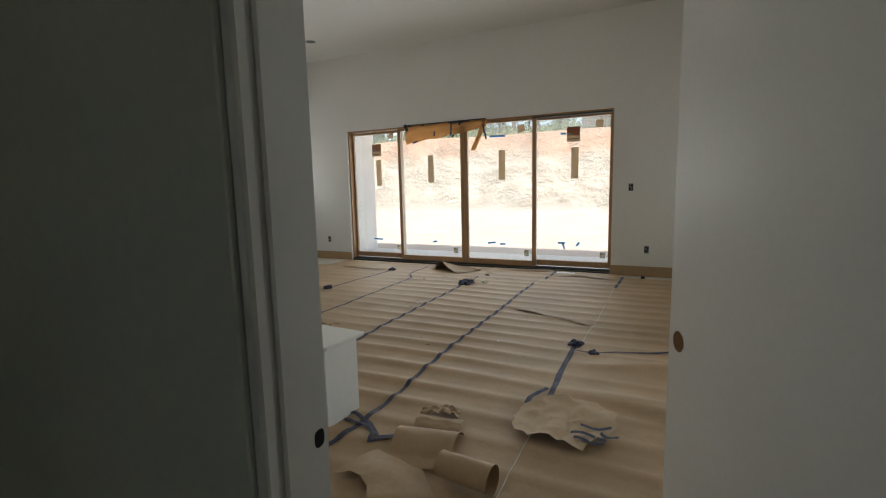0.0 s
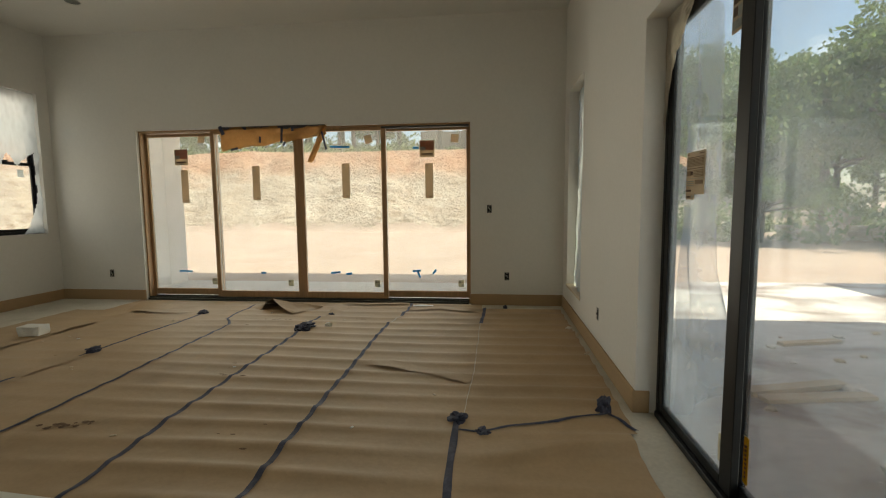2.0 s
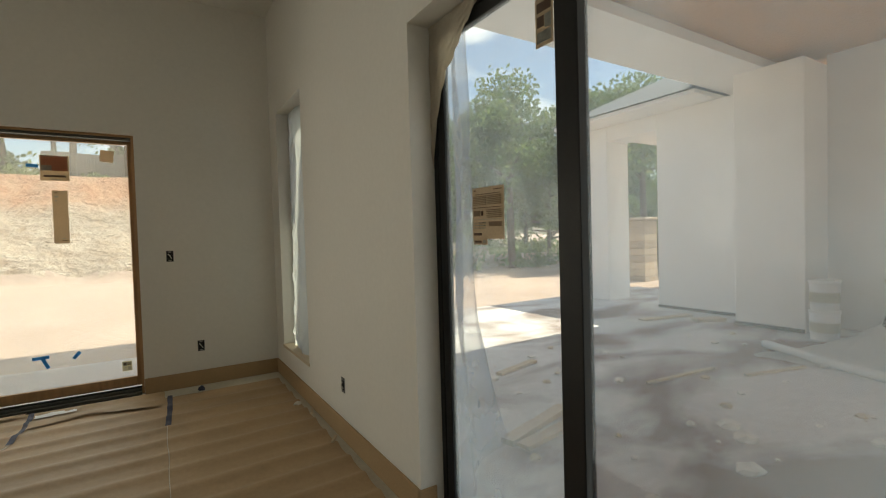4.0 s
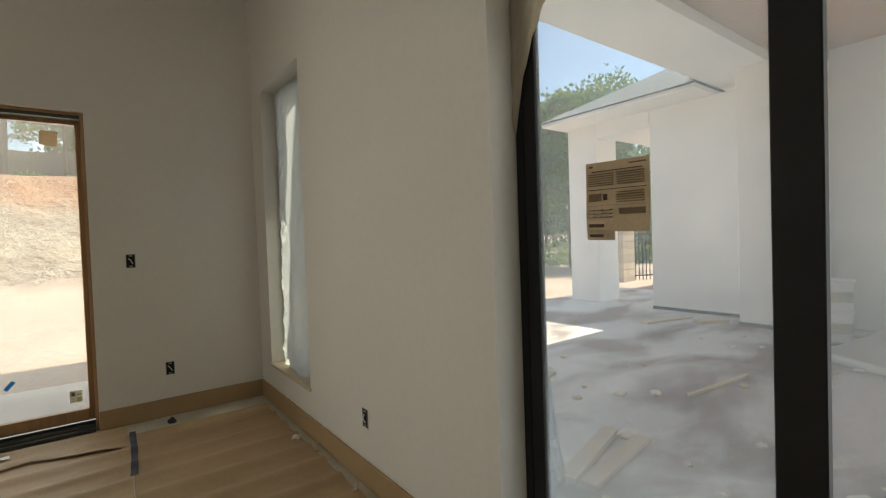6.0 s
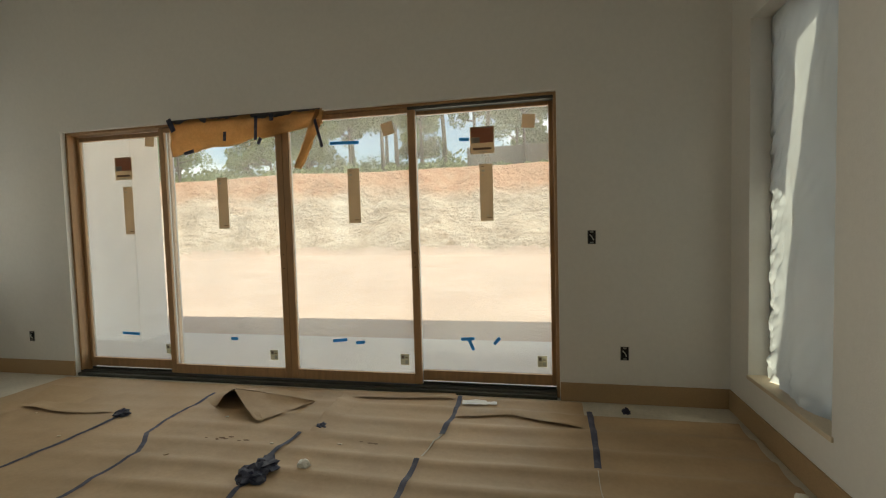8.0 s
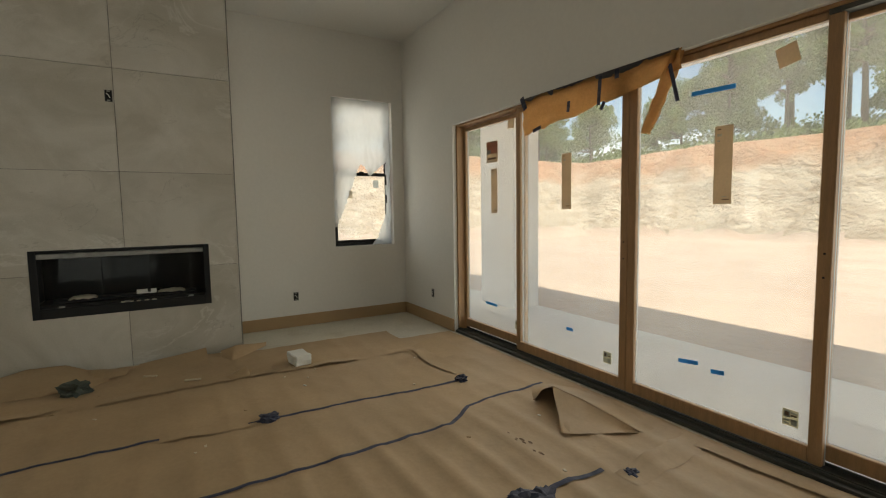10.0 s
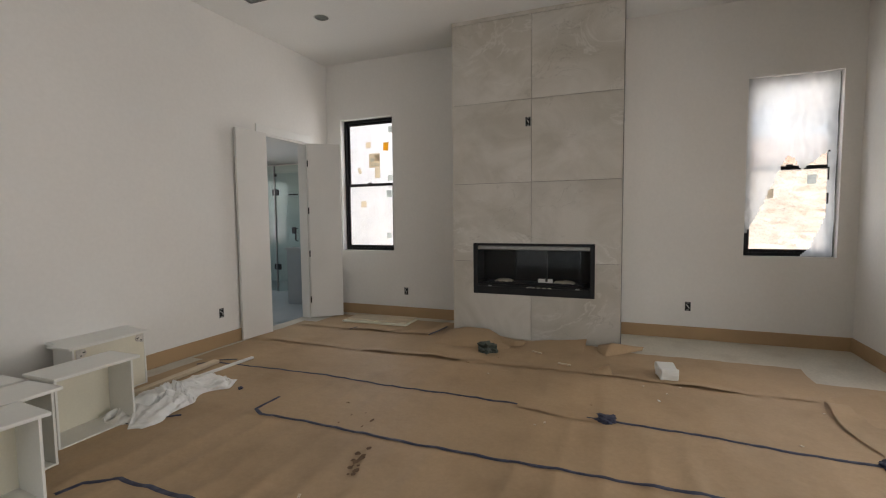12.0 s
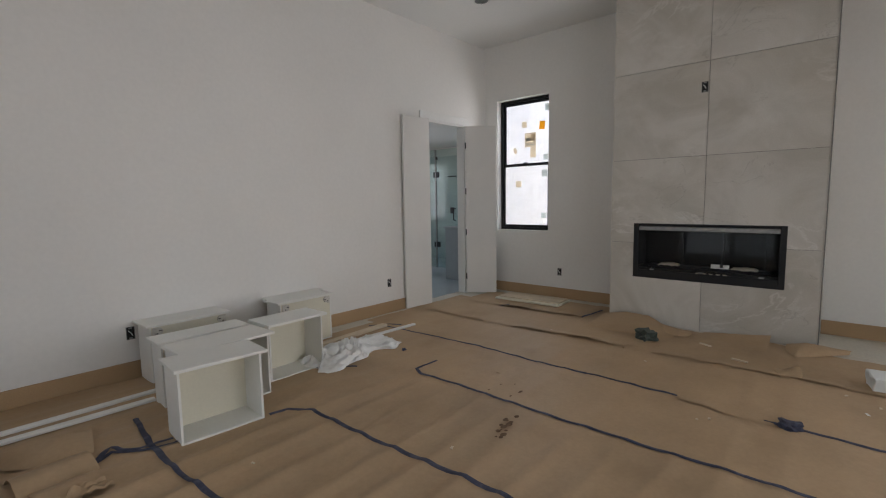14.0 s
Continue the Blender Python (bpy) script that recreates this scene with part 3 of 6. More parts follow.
rt = random.Random(5)
for k in range(15):
    tree(3 + k % 2, -20 + k * 3.0 + rt.uniform(-1.2, 1.2), 35.3 + rt.uniform(0, 5.5), rt.uniform(0.8, 1.15), rt.uniform(0, 360))
for k in range(12):
    tree(2, -56 + k * 3.2 + rt.uniform(-0.9, 0.9), 36.5 + rt.uniform(0, 5), rt.uniform(0.8, 1.1), rt.uniform(0, 360))
for k in range(9):
    tree((2, 1, 2)[k % 3], -31 - rt.uniform(0, 6), 8 + k * 3.2, rt.uniform(1.0, 1.4), rt.uniform(0, 360))
for k in range(18):
    tree((3, 2, 4)[k % 3], -24 + k * 3.0 + rt.uniform(-0.9, 0.9), 41.5 + rt.uniform(0, 5), rt.uniform(0.95, 1.3), rt.uniform(0, 360))
for k in range(13):
    a, d = 0.25 + k * 0.085, rt.uniform(19, 27)
    tree((k + 1) % 3, d * math.sin(a) * 1.05 + 2, d * math.cos(a) * 0.95, rt.uniform(0.85, 1.2) * (0.62 if a > 0.8 else 0.85), rt.uniform(0, 360))
for k in range(20):
    a, d = 0.3 + k * 0.058, rt.uniform(31, 40)
    tree(2, d * math.sin(a) * 1.05 + 2, d * math.cos(a) * 0.95, rt.uniform(1.0, 1.5) * (0.62 if a > 0.8 else 0.9), rt.uniform(0, 360))


def scrub():
    """Brush along the top of the cut bank and under the trees, in leaf clumps of many sizes."""
    rnd = random.Random(77)
    verts, faces = [], []
    for k in range(520):
        x = rnd.uniform(-48, 26)
        y = rnd.uniform(33.2, 36.5) if k % 3 == 0 else rnd.uniform(39.6, 47)
        r = rnd.uniform(0.25, 0.7) if k % 3 == 0 else rnd.uniform(1.0, 2.4)
        z = ground_z(x, y)
        for _ in range(26 if k % 3 == 0 else 90):
            d = Vector((rnd.gauss(0, 1), rnd.gauss(0, 1), rnd.gauss(0, 1))).normalized() * r * rnd.uniform(0.3, 1.0)
            p = Vector((x + d.x * 1.2, y + d.y, z + abs(d.z) * 1.1))
            u = Vector((rnd.gauss(0, 1), rnd.gauss(0, 1), rnd.gauss(0, 0.6))).normalized()
            w = u.orthogonal().normalized()
            o = u.cross(w)
            s = rnd.uniform(0.10, 0.22)
            n = len(verts)
            verts += [tuple(p - w * s), tuple(p + o * s * 0.6), tuple(p + w * s), tuple(p - o * s * 0.6)]
            faces.append((n, n + 1, n + 2, n + 3))
    for k in range(260):
        a, dd = rnd.uniform(0.12, 1.25), rnd.uniform(20, 38)
        x, y, r = 2 + dd * math.sin(a) * 1.05, dd * math.cos(a) * 0.95, rnd.uniform(0.5, 1.5) * dd / 30
        z = ground_z(x, y)
        for _ in range(60):
            d = Vector((rnd.gauss(0, 1), rnd.gauss(0, 1), rnd.gauss(0, 1))).normalized() * r * rnd.uniform(0.3, 1.0)
            p = Vector((x + d.x * 1.2, y + d.y, z + abs(d.z) * 1.2))
            u = Vector((rnd.gauss(0, 1), rnd.gauss(0, 1), rnd.gauss(0, 0.6))).normalized()
            w = u.orthogonal().normalized()
            o = u.cross(w)
            s = rnd.uniform(0.08, 0.18)
            n = len(verts)
            verts += [tuple(p - w * s), tuple(p + o * s * 0.6), tuple(p + w * s), tuple(p - o * s * 0.6)]
            faces.append((n, n + 1, n + 2, n + 3))
    me = bpy.data.meshes.new("scrub")
    me.from_pydata(verts, [], faces)
    me.materials.append(LEAF)
    tagged(new("scrub", me), "pale green brush along the top of the bank", "bushes", "", "stuff")


scrub()


def site_fence():
    f = thing("board_fence", (0, 38.4, 0), "weathered grey board fence on top of the bank", "fence")
    me = mesh_of("fence_board", bx(-0.097, -0.012, -0.2, 0.097, 0.012, 1.9, 0.004), GREYW)
    for k in range(150):
        x = -6 + k * 0.2
        o = new("fence_board", me)
        o.parent = f
        o.location = (x, 0.06 * math.sin(x), ground_z(x, 38.4) + 0.03 * math.sin(k * 12.9))
    for zz in (0.4, 1.3):
        pts = [(-6 + k * 1.0, 0.05, ground_z(-6 + k, 38.4) + zz) for k in range(31)]
        part("fence_rail", tube(bmesh.new(), pts, 0.04, 4), GREYW, f)


site_fence()

# ---- wide sliding glass door in the north wall ----
YG = YN + 0.10


CLAD = surface("grey_aluminium_cladding", (0.42, 0.43, 0.44), 0.45, 0.06, 5, 60, 0.04, 0.03, 60, metal=0.2)
SLGLASS = see_through("dusty_door_glass", 1.0, 0.15, (0.86, 0.84, 0.78), 1.2, lit_through=0.5, dust_low=0.6)
TRACK = surface("dark_bronze_track", (0.07, 0.07, 0.06), 0.5, 0.15, 6, 60, 0.1, 0.05, 60, metal=0.3)


def slider():
    d = thing("sliding_glass_door", ((SL0 + SL1) / 2, YG, 0), "four-panel pine-framed sliding glass door, closed, with labels on the panes", "glass door", kind="structure")
    inv = Matrix.Translation((-(SL0 + SL1) / 2, -YG, 0))
    wb = lambda *a, **k: bx(*a, m=inv, **k)
    part("door_jamb", wb(SL0, YN + 0.045, 0, SL0 + 0.022, YN + 0.195, SLT, bevel=0.003), PINE, d)
    part("door_jamb", wb(SL1 - 0.022, YN + 0.045, 0, SL1, YN + 0.195, SLT, bevel=0.003), PINE, d)
    part("door_head", wb(SL0 + 0.022, YN + 0.045, SLT - 0.02, SL1 - 0.022, YN + 0.195, SLT, bevel=0.003), PINE, d)
    part("head_channel", wb(-1.70, YN + 0.05, SLT - 0.045, SL1 - 0.022, YN + 0.125, SLT - 0.021), TRACK, d, "dark head channel")
    part("door_track", wb(SL0 + 0.022, YN - 0.005, 0, SL1 - 0.022, YN + 0.195, 0.028, bevel=0.003), TRACK, d, "dark metal sill track")
    for yr in (0.03, 0.055, 0.15):
        part("track_rib", wb(SL0 + 0.022, YN + yr, 0.028, SL1 - 0.022, YN + yr + 0.008, 0.045), TRACK, d)
    # fixed outer panels stand behind the two sliding ones; grey cladding outside
    panels = ((SL0 + 0.022, -4.025, 0.058, 0.032, 0.055), (-4.075, -2.833, -0.012, 0.055, 0.062), (-2.831, -1.645, -0.012, 0.062, 0.062), (-1.715, SL1 - 0.022, 0.058, 0.055, 0.034))
    for a, b, off, sl, sr in panels:
        y0, y1 = YG + off - 0.022, YG + off + 0.012
        zb, zt = (0.06, SLT - 0.03) if off > 0 else (0.047, SLT - 0.022)
        rb, rt = 0.085, 0.042
        bars = (wb(a, y0, zb, a + sl, y1, zt, bevel=0.004), wb(b - sr, y0, zb, b, y1, zt, bevel=0.004),
                wb(a + sl, y0, zb, b - sr, y1, zb + rb, bevel=0.004), wb(a + sl, y0, zt - rt, b - sr, y1, zt, bevel=0.004))
        p = part("sliding_panel", joined(bars), PINE, d, "pine-framed glass panel")
        y2 = y1 + 0.012
        clad = (wb(a, y1 + 0.0005, zb, a + sl, y2, zt), wb(b - sr, y1 + 0.0005, zb, b, y2, zt), wb(a + sl, y1 + 0.0005, zb, b - sr, y2, zb + rb), wb(a + sl, y1 + 0.0005, zt - rt, b - sr, y2, zt))
        part("outer_cladding", joined(clad), CLAD, p, "grey metal cladding")
        for zh in (1.02, 1.14) if off < 0 else ():
            part("lock_screw", tube(bmesh.new(), [Vector(q) + inv.translation for q in ((b - 0.03, y0 - 0.002, zh), (b - 0.03, y0 + 0.004, zh))], 0.006, 8), BLACK, p)
        g = part("glass_pane", wb(a + sl - 0.005, y0 + 0.02, zb + rb - 0.005, b - sr + 0.005, y0 + 0.026, zt - rt + 0.005), SLGLASS, p)
        g.visible_shadow = False
    return d


slider()


def label_plate(name, at, w, h, normal, material, label, tilt=0.0, marks=()):
    """A thin label on a pane: at its centre, normal x or y (sign says which side faces the room)."""
    t = new(name)
    turn = {"-y": 0, "+y": 180, "-x": -90, "+x": 90}[normal]
    t.matrix_basis = pose(*at, 0, 0, turn) @ pose(0, 0, 0, 0, tilt, 0)
    tagged(t, label, "label")
    part("label_sheet", bx(-w / 2, -0.001, -h / 2, w / 2, 0.0008, h / 2), material, t)
    for k, (u0, v0, u1, v1, mm) in enumerate(marks):
        part("print", bx(u0 * w - w / 2, -0.0018 - 0.0005 * k, v0 * h - h / 2, u1 * w - w / 2, -0.0012, v1 * h - h / 2), mm, t)
    return t


YI = YG - 0.017
MAROON = paperlike(surface("red_brown_ink", (0.58, 0.34, 0.25), 0.6, 0.1, 6, 90, 0.05, 0), 0.7)
TRI_MARKS = ((0.05, 0.62, 0.95, 0.95, MAROON), (0.4, 0.4, 0.95, 0.62, MAROON), (0.05, 0.4, 0.40, 0.60, GREYL), (0.12, 0.14, 0.88, 0.22, INK), (0.3, 0.05, 0.7, 0.075, GREYL), (0.04, 0.96, 0.96, 0.985, INK))
STRIP_MARKS = ((0.15, 0.95, 0.35, 0.965, INK), (0.15, 0.87, 0.4, 0.9, GREYL), (0.15, 0.80, 0.3, 0.82, GREYL), (0.5, 0.05, 0.9, 0.065, INK), (0.5, 0.09, 0.75, 0.1, GREYL))
for x, z, back in ((-4.533, 1.583, 0.07), (-3.445, 1.61, 0), (-2.192, 1.625, 0), (-1.088, 1.612, 0.07)):
    label_plate("tall_label", (x, YI + back, z), 0.105, 0.455, "-y", STICK, "tall narrow tan paper label stuck on the pane", 0, STRIP_MARKS)
for x, z in ((-4.567, 1.985), (-1.114, 2.03)):
    label_plate("maker_label", (x, YI + 0.07, z), 0.195, 0.215, "-y", STICK, "square tan and red-brown maker's label on the pane", 0, TRI_MARKS)
for x, z, tl, back in ((-4.255, 2.227, 6, 0.07), (-1.88, 2.16, -14, 0), (-0.748, 2.155, 5, 0.07)):
    label_plate("small_label", (x, YI + back, z), 0.1, 0.105, "-y", STICK, "small tan paper square stuck on the pane", tl)
for x, back in ((-4.165, 0.07), (-3.008, 0), (-1.795, 0), (-0.671, 0.07)):
    label_plate("code_label", (x, YI + back, 0.247), 0.075, 0.09, "-y", PALEL, "small grey rating label in the corner of the pane", 0, ((0.08, 0.52, 0.48, 0.92, GREYL), (0.16, 0.6, 0.4, 0.84, INK), (0.55, 0.1, 0.9, 0.45, GREYL), (0.55, 0.62, 0.9, 0.7, INK), (0.55, 0.78, 0.9, 0.86, GREYL), (0.1, 0.12, 0.45, 0.2, GREYL), (0.1, 0.3, 0.45, 0.38, GREYL)))
for x, z, w, tl, back in ((-4.597, 0.389, 0.2, 2, 0.07), (-3.40, 0.384, 0.07, 0, 0), (-2.37, 0.395, 0.13, -6, 0), (-2.185, 0.38, 0.08, -6, 0), (-1.27, 0.416, 0.11, -3, 0.07), (-1.24, 0.365, 0.09, 68, 0.07), (-1.03, 0.404, 0.07, -50, 0.07), (-2.265, 2.07, 0.26, 2, 0), (-1.26, 2.045, 0.08, 3, 0.07)):
    label_plate("tape_scrap", (x, YI + back, z), w, 0.026, "-y", BTAPE, "scrap of blue masking tape on the glass", tl)


# ---- windows in the west wall and the narrow east window ----
def sash_window(name, along_x, p, a0, a1, z0, z1, inward, mid, label):
    """Black-framed double-hung window standing in the wall's depth."""
    w = thing(name, (0, 0, 0), label, "window", kind="structure")

    def b(a, pp, z, c, qq, e, bev=0.003):
        return bx(pp, a, z, qq, c, e, bev) if not along_x else bx(a, pp, z, c, qq, e, bev)
    s = inward
    bars = []
    for (c0, c1, d0, d1) in ((a0, a0 + 0.035, z0, z1), (a1 - 0.035, a1, z0, z1), (a0 + 0.035, a1 - 0.035, z0, z0 + 0.035), (a0 + 0.035, a1 - 0.035, z1 - 0.035, z1)):
        bars.append(b(c0, p - 0.035 * s, d0, c1, p + 0.035 * s, d1))
    part("window_frame", joined(bars), BLACK, w, "black window frame")
    for (lo, hi, off) in (((z0 + 0.035, mid + 0.02, 0.012)), ((mid - 0.02, z1 - 0.035, -0.014))):
        q0, q1 = p + (off - 0.011) * s, p + (off + 0.011) * s
        t = 0.032
        sa = part("sash", joined((b(a0 + 0.035, q0, lo, a0 + 0.035 + t, q1, hi), b(a1 - 0.035 - t, q0, lo, a1 - 0.035, q1, hi),
                                  b(a0 + 0.035 + t, q0, lo, a1 - 0.035 - t, q1, lo + 0.038), b(a0 + 0.035 + t, q0, hi - 0.038, a1 - 0.035 - t, q1, hi))), BLACK, w, "black sash with one pane")
        g = part("pane", b(a0 + 0.06, p + (off - 0.003) * s, lo + 0.03, a1 - 0.06, p + (off + 0.003) * s, hi - 0.03, 0), GLASS, sa)
        g.visible_shadow = False
    part("sash_lock", b((a0 + a1) / 2 - 0.03, p + 0.02 * s, mid + 0.018, (a0 + a1) / 2 + 0.03, p + 0.05 * s, mid + 0.034, 0.004), BLACK, w)
    return w


sash_window("window_1", False, XW - 0.13, WL[0] + 0.002, WL[1] - 0.002, WL[2] + 0.002, WL[3] - 0.002, 1, 1.885, "black double-hung window, closed, with labels on the panes")
sash_window("window_2", False, XW - 0.13, WR[0] + 0.002, WR[1] - 0.002, WR[2] + 0.002, WR[3] - 0.002, 1, 1.885, "black double-hung window half covered by torn plastic film")
XL = XW - 0.118
# lighter copies of the tan and grey labels, window backlight put into their colour
BACKLIT_TAN = paperlike(surface("backlit_tan_label", (0.74, 0.67, 0.56), 0.6, 0.06, 6, 90, 0.05, 0), 0.6)
BACKLIT_GREY = paperlike(surface("backlit_grey_label", (0.62, 0.64, 0.62), 0.6, 0.2, 30, 90, 0.1, 0), 0.8)
BACKLIT_MARKS = ((0.52, 0.42, 0.93, 0.92, BACKLIT_TAN), (0.08, 0.42, 0.48, 0.66, BACKLIT_GREY), (0.1, 0.12, 0.9, 0.2, BACKLIT_GREY), (0.1, 0.26, 0.9, 0.3, BACKLIT_GREY))
for y, z, w, h, mt, tl, back in ((1.34, 2.465, 0.08, 0.085, BACKLIT_TAN, 0, 0.026), (1.63, 2.43, 0.085, 0.115, YELL, 5, 0.026), (1.185, 2.1, 0.05, 0.085, BACKLIT_TAN, -22, 0.026), (1.715, 2.67, 0.085, 0.1, BACKLIT_GREY, 0, 0.026), (1.69, 1.98, 0.07, 0.08, BACKLIT_GREY, 0, 0.026), (1.26, 1.605, 0.09, 0.09, BACKLIT_TAN, 0, 0), (1.685, 1.75, 0.085, 0.1, BACKLIT_GREY, 0, 0), (1.675, 1.145, 0.075, 0.08, BACKLIT_GREY, 0, 0)):
    label_plate("small_label", (XL - back + 0.004, y, z), w, h, "+x", mt, {BACKLIT_TAN: "small tan paper label on the window pane", YELL: "small yellow paper label on the window pane", BACKLIT_GREY: "small grey rating label on the window pane"}[mt], tl, ((0.15, 0.55, 0.85, 0.7, GREYL), (0.15, 0.25, 0.6, 0.4, GREYL)) if mt is BACKLIT_GREY else ())
label_plate("maker_label", (XL - 0.022, 1.44, 2.24), 0.185, 0.205, "+x", BACKLIT_TAN, "square tan and brown maker's label on the window pane", 0, BACKLIT_MARKS)
label_plate("tall_label", (XL - 0.022, 1.485, 2.06), 0.09, 0.15, "+x", BACKLIT_TAN, "small tan instruction strip below the maker's label")
label_plate("small_label", (XL, 6.66, 1.76), 0.08, 0.1, "+x", BACKLIT_GREY, "small grey rating label on the half-covered window")
label_plate("small_label", (XL, 6.3, 1.62), 0.06, 0.1, "+x", BACKLIT_TAN, "small tan label on the half-covered window")
SILLW = surface("raw_pale_sill", (0.66, 0.56, 0.42), 0.7, 0.08, 4, 60, 0.06, 0.08, 60, stretch=(5, 0.6, 5))
w3 = thing("window_3", (0, 0, 0), "tall narrow black fixed window behind plastic film", "window", kind="structure")
for c0, c1, d0, d1 in ((EW[0] + 0.002, EW[0] + 0.04, EW[2] + 0.002, EW[3] - 0.002), (EW[1] - 0.04, EW[1] - 0.002, EW[2] + 0.002, EW[3] - 0.002), (EW[0] + 0.04, EW[1] - 0.04, EW[2] + 0.002, EW[2] + 0.04), (EW[0] + 0.04, EW[1] - 0.04, EW[3] - 0.04, EW[3] - 0.002)):
    part("window_frame", bx(XE + 0.125, c0, d0, XE + 0.18, c1, d1, 0.003), BLACK, w3)
part("pane", bx(XE + 0.147, EW[0] + 0.035, EW[2] + 0.035, XE + 0.153, EW[1] - 0.035, EW[3] - 0.035), GLASS, w3).visible_shadow = False
solid("window_sill", bx(XE - 0.01, EW[0] - 0.015, EW[2] - 0.022, XE + 0.122, EW[1] + 0.004, EW[2] + 0.004, 0.003), SILLW, "unpainted pale wooden window sill", "sill", "structure")


def film_sheet(name, f, nu, nv, label):
    ob = solid(name, sheet(nu, nv, f), FILM2, label, "plastic sheet", smooth=True)
    return ob


def crinkle(a, z, s=0.0):
    return 0.012 * noise.noise((a * 5 + s, z * 3.0, s)) + 0.008 * noise.noise((a * 17 + s, z * 6.0, 1.0 + s)) + 0.004 * noise.noise((a * 40, z * 12.0, 2.0 + s))


# east window: film over the whole opening
def east_film(u, v):
    """Slack film: gathered and finely creased at its far edge, smooth and billowing towards the near one."""
    y, z = EW[1] - 0.012 - u * (EW[1] - EW[0] - 0.024), EW[2] + 0.006 + v * (EW[3] - EW[2] - 0.014)
    pucker = math.exp(-(u / 0.2) ** 2) + 0.5 * math.exp(-((v - 0.03) / 0.05) ** 2)
    fine = pucker * (0.034 * noise.noise((u * 7.0, z * 14.0 - u * 9.0, 3.0)) + 0.02 * noise.noise((u * 16.0, z * 38.0 - u * 20.0, 5.0)))
    fold = 0.030 * noise.noise((u * 2.2 + z * 0.55, z * 0.9 - u * 1.6, 8.0)) + 0.016 * noise.noise((u * 5.0 + z * 1.4, z * 2.4, 2.0)) + 0.006 * abs(noise.noise((u * 9.0 - z * 3.0, z * 6.0, 4.0)))
    belly = 0.045 * math.sin(math.pi * u) * (1.0 - 0.6 * v) + 0.03 * math.exp(-((v - 0.06) / 0.08) ** 2) * math.sin(math.pi * u)
    return (XE + 0.112 - belly + (fold + 0.6 * fine) * min(1.0, 6 * u, 6 * (1 - u)) + 0.4 * fine, y, z)


film_sheet("plastic_film", east_film, 60, 150, "crinkled milky plastic film taped over the narrow window")


# west window: film torn away at the lower middle
def torn_film():
    a0, a1, z0, z1 = WR
    bm = bmesh.new()
    nu, nv = 44, 100
    grid = {}
    for i in range(nu + 1):
        for j in range(nv + 1):
            u, v = i / nu, j / nv
            y, z = a0 - 0.004 + u * (a1 - a0 - 0.03), z0 + 0.01 + v * (z1 - z0 - 0.016)
            grid[i, j] = (XW - 0.012 - 0.035 * math.sin(math.pi * u) * (0.3 + 0.7 * v) + 1.8 * crinkle(u, v * 2, 8.0), y, z)

    def keep(u, v):
        e = 0.012 * noise.noise((u * 14, v * 14, 0.0))
        edge = ((-0.2, 0.02), (0.03, 0.13), (0.2, 0.28), (0.39, 0.48), (0.47, 0.56), (0.55, 0.56), (0.63, 0.48), (0.92, 0.575), (1.2, 0.6))
        top = next(c + (d - c) * (u - p) / (q - p) for (p, c), (q, d) in zip(edge, edge[1:]) if u <= q)
        right = 0.60 + 0.32 * min(1.0, max(0.0, v) / 0.26) ** 0.45
        return v > top + e or u > right + e
    made = {}
    for i in range(nu):
        for j in range(nv):
            if keep((i + 0.5) / nu, (j + 0.5) / nv):
                vs = []
                for c in ((i, j), (i + 1, j), (i + 1, j + 1), (i, j + 1)):
                    if c not in made:
                        made[c] = bm.verts.new(grid[c])
                    vs.append(made[c])
                bm.faces.new(vs)
    ob = solid("plastic_film", bm, FILM, "torn milky plastic film hanging over the upper window", "plastic sheet", smooth=True)
    ob.visible_shadow = False


torn_film()


# ---- black patio door in the east wall ----
MUTED = paperlike(surface("faded_brown_print", (0.38, 0.29, 0.21), 0.7, 0.1, 6, 90, 0.05, 0), 0.6)
def patio_door():
    x0, x1 = XE + 0.125, XE + 0.197
    d = thing("patio_door", (XE + 0.12, (PD0 + PD1) / 2, 0), "black-framed glass patio door, closed, with dusty panes", "glass door", kind="structure")
    inv = Matrix.Translation((-(XE + 0.12), -(PD0 + PD1) / 2, 0))
    wb = lambda *a, **k: bx(*a, m=inv, **k)
    part("door_jamb", wb(x0, PD1 - 0.04, 0, x1, PD1 - 0.002, PDT - 0.002, bevel=0.003), BLACK, d)
    part("door_jamb", wb(x0, PD0 + 0.002, 0, x1, PD0 + 0.04, PDT - 0.002, bevel=0.003), BLACK, d)
    part("door_head", wb(x0, PD0 + 0.04, PDT - 0.045, x1, PD1 - 0.04, PDT - 0.002, bevel=0.003), BLACK, d)
    part("door_track", wb(x0 - 0.02, PD0 + 0.04, 0, x1, PD1 - 0.04, 0.035, bevel=0.003), BLACK, d)
    for a, b, off in ((3.09, PD1 - 0.04, 0.0), (PD0 + 0.04, 3.16, 0.038)):
        q0, q1 = x0 + 0.003 + off, x0 + 0.036 + off
        zb, zt = 0.036, PDT - 0.047
        e = 0.1 if off == 0 else 0.055
        p = part("door_panel", joined((wb(q0, a, zb, q1, a + e, zt, bevel=0.003), wb(q0, b - 0.055, zb, q1, b, zt, bevel=0.003),
                                       wb(q0, a + e, zb, q1, b - 0.055, zb + 0.05, bevel=0.003), wb(q0, a + e, zt - 0.055, q1, b - 0.055, zt, bevel=0.003))), BLACK, d, "black-framed dusty glass panel")
        g = part("glass_pane", wb((q0 + q1) / 2 - 0.003, a + 0.05, zb + 0.045, (q0 + q1) / 2 + 0.003, b - 0.05, zt - 0.05), HAZY, p)
        g.visible_shadow = False


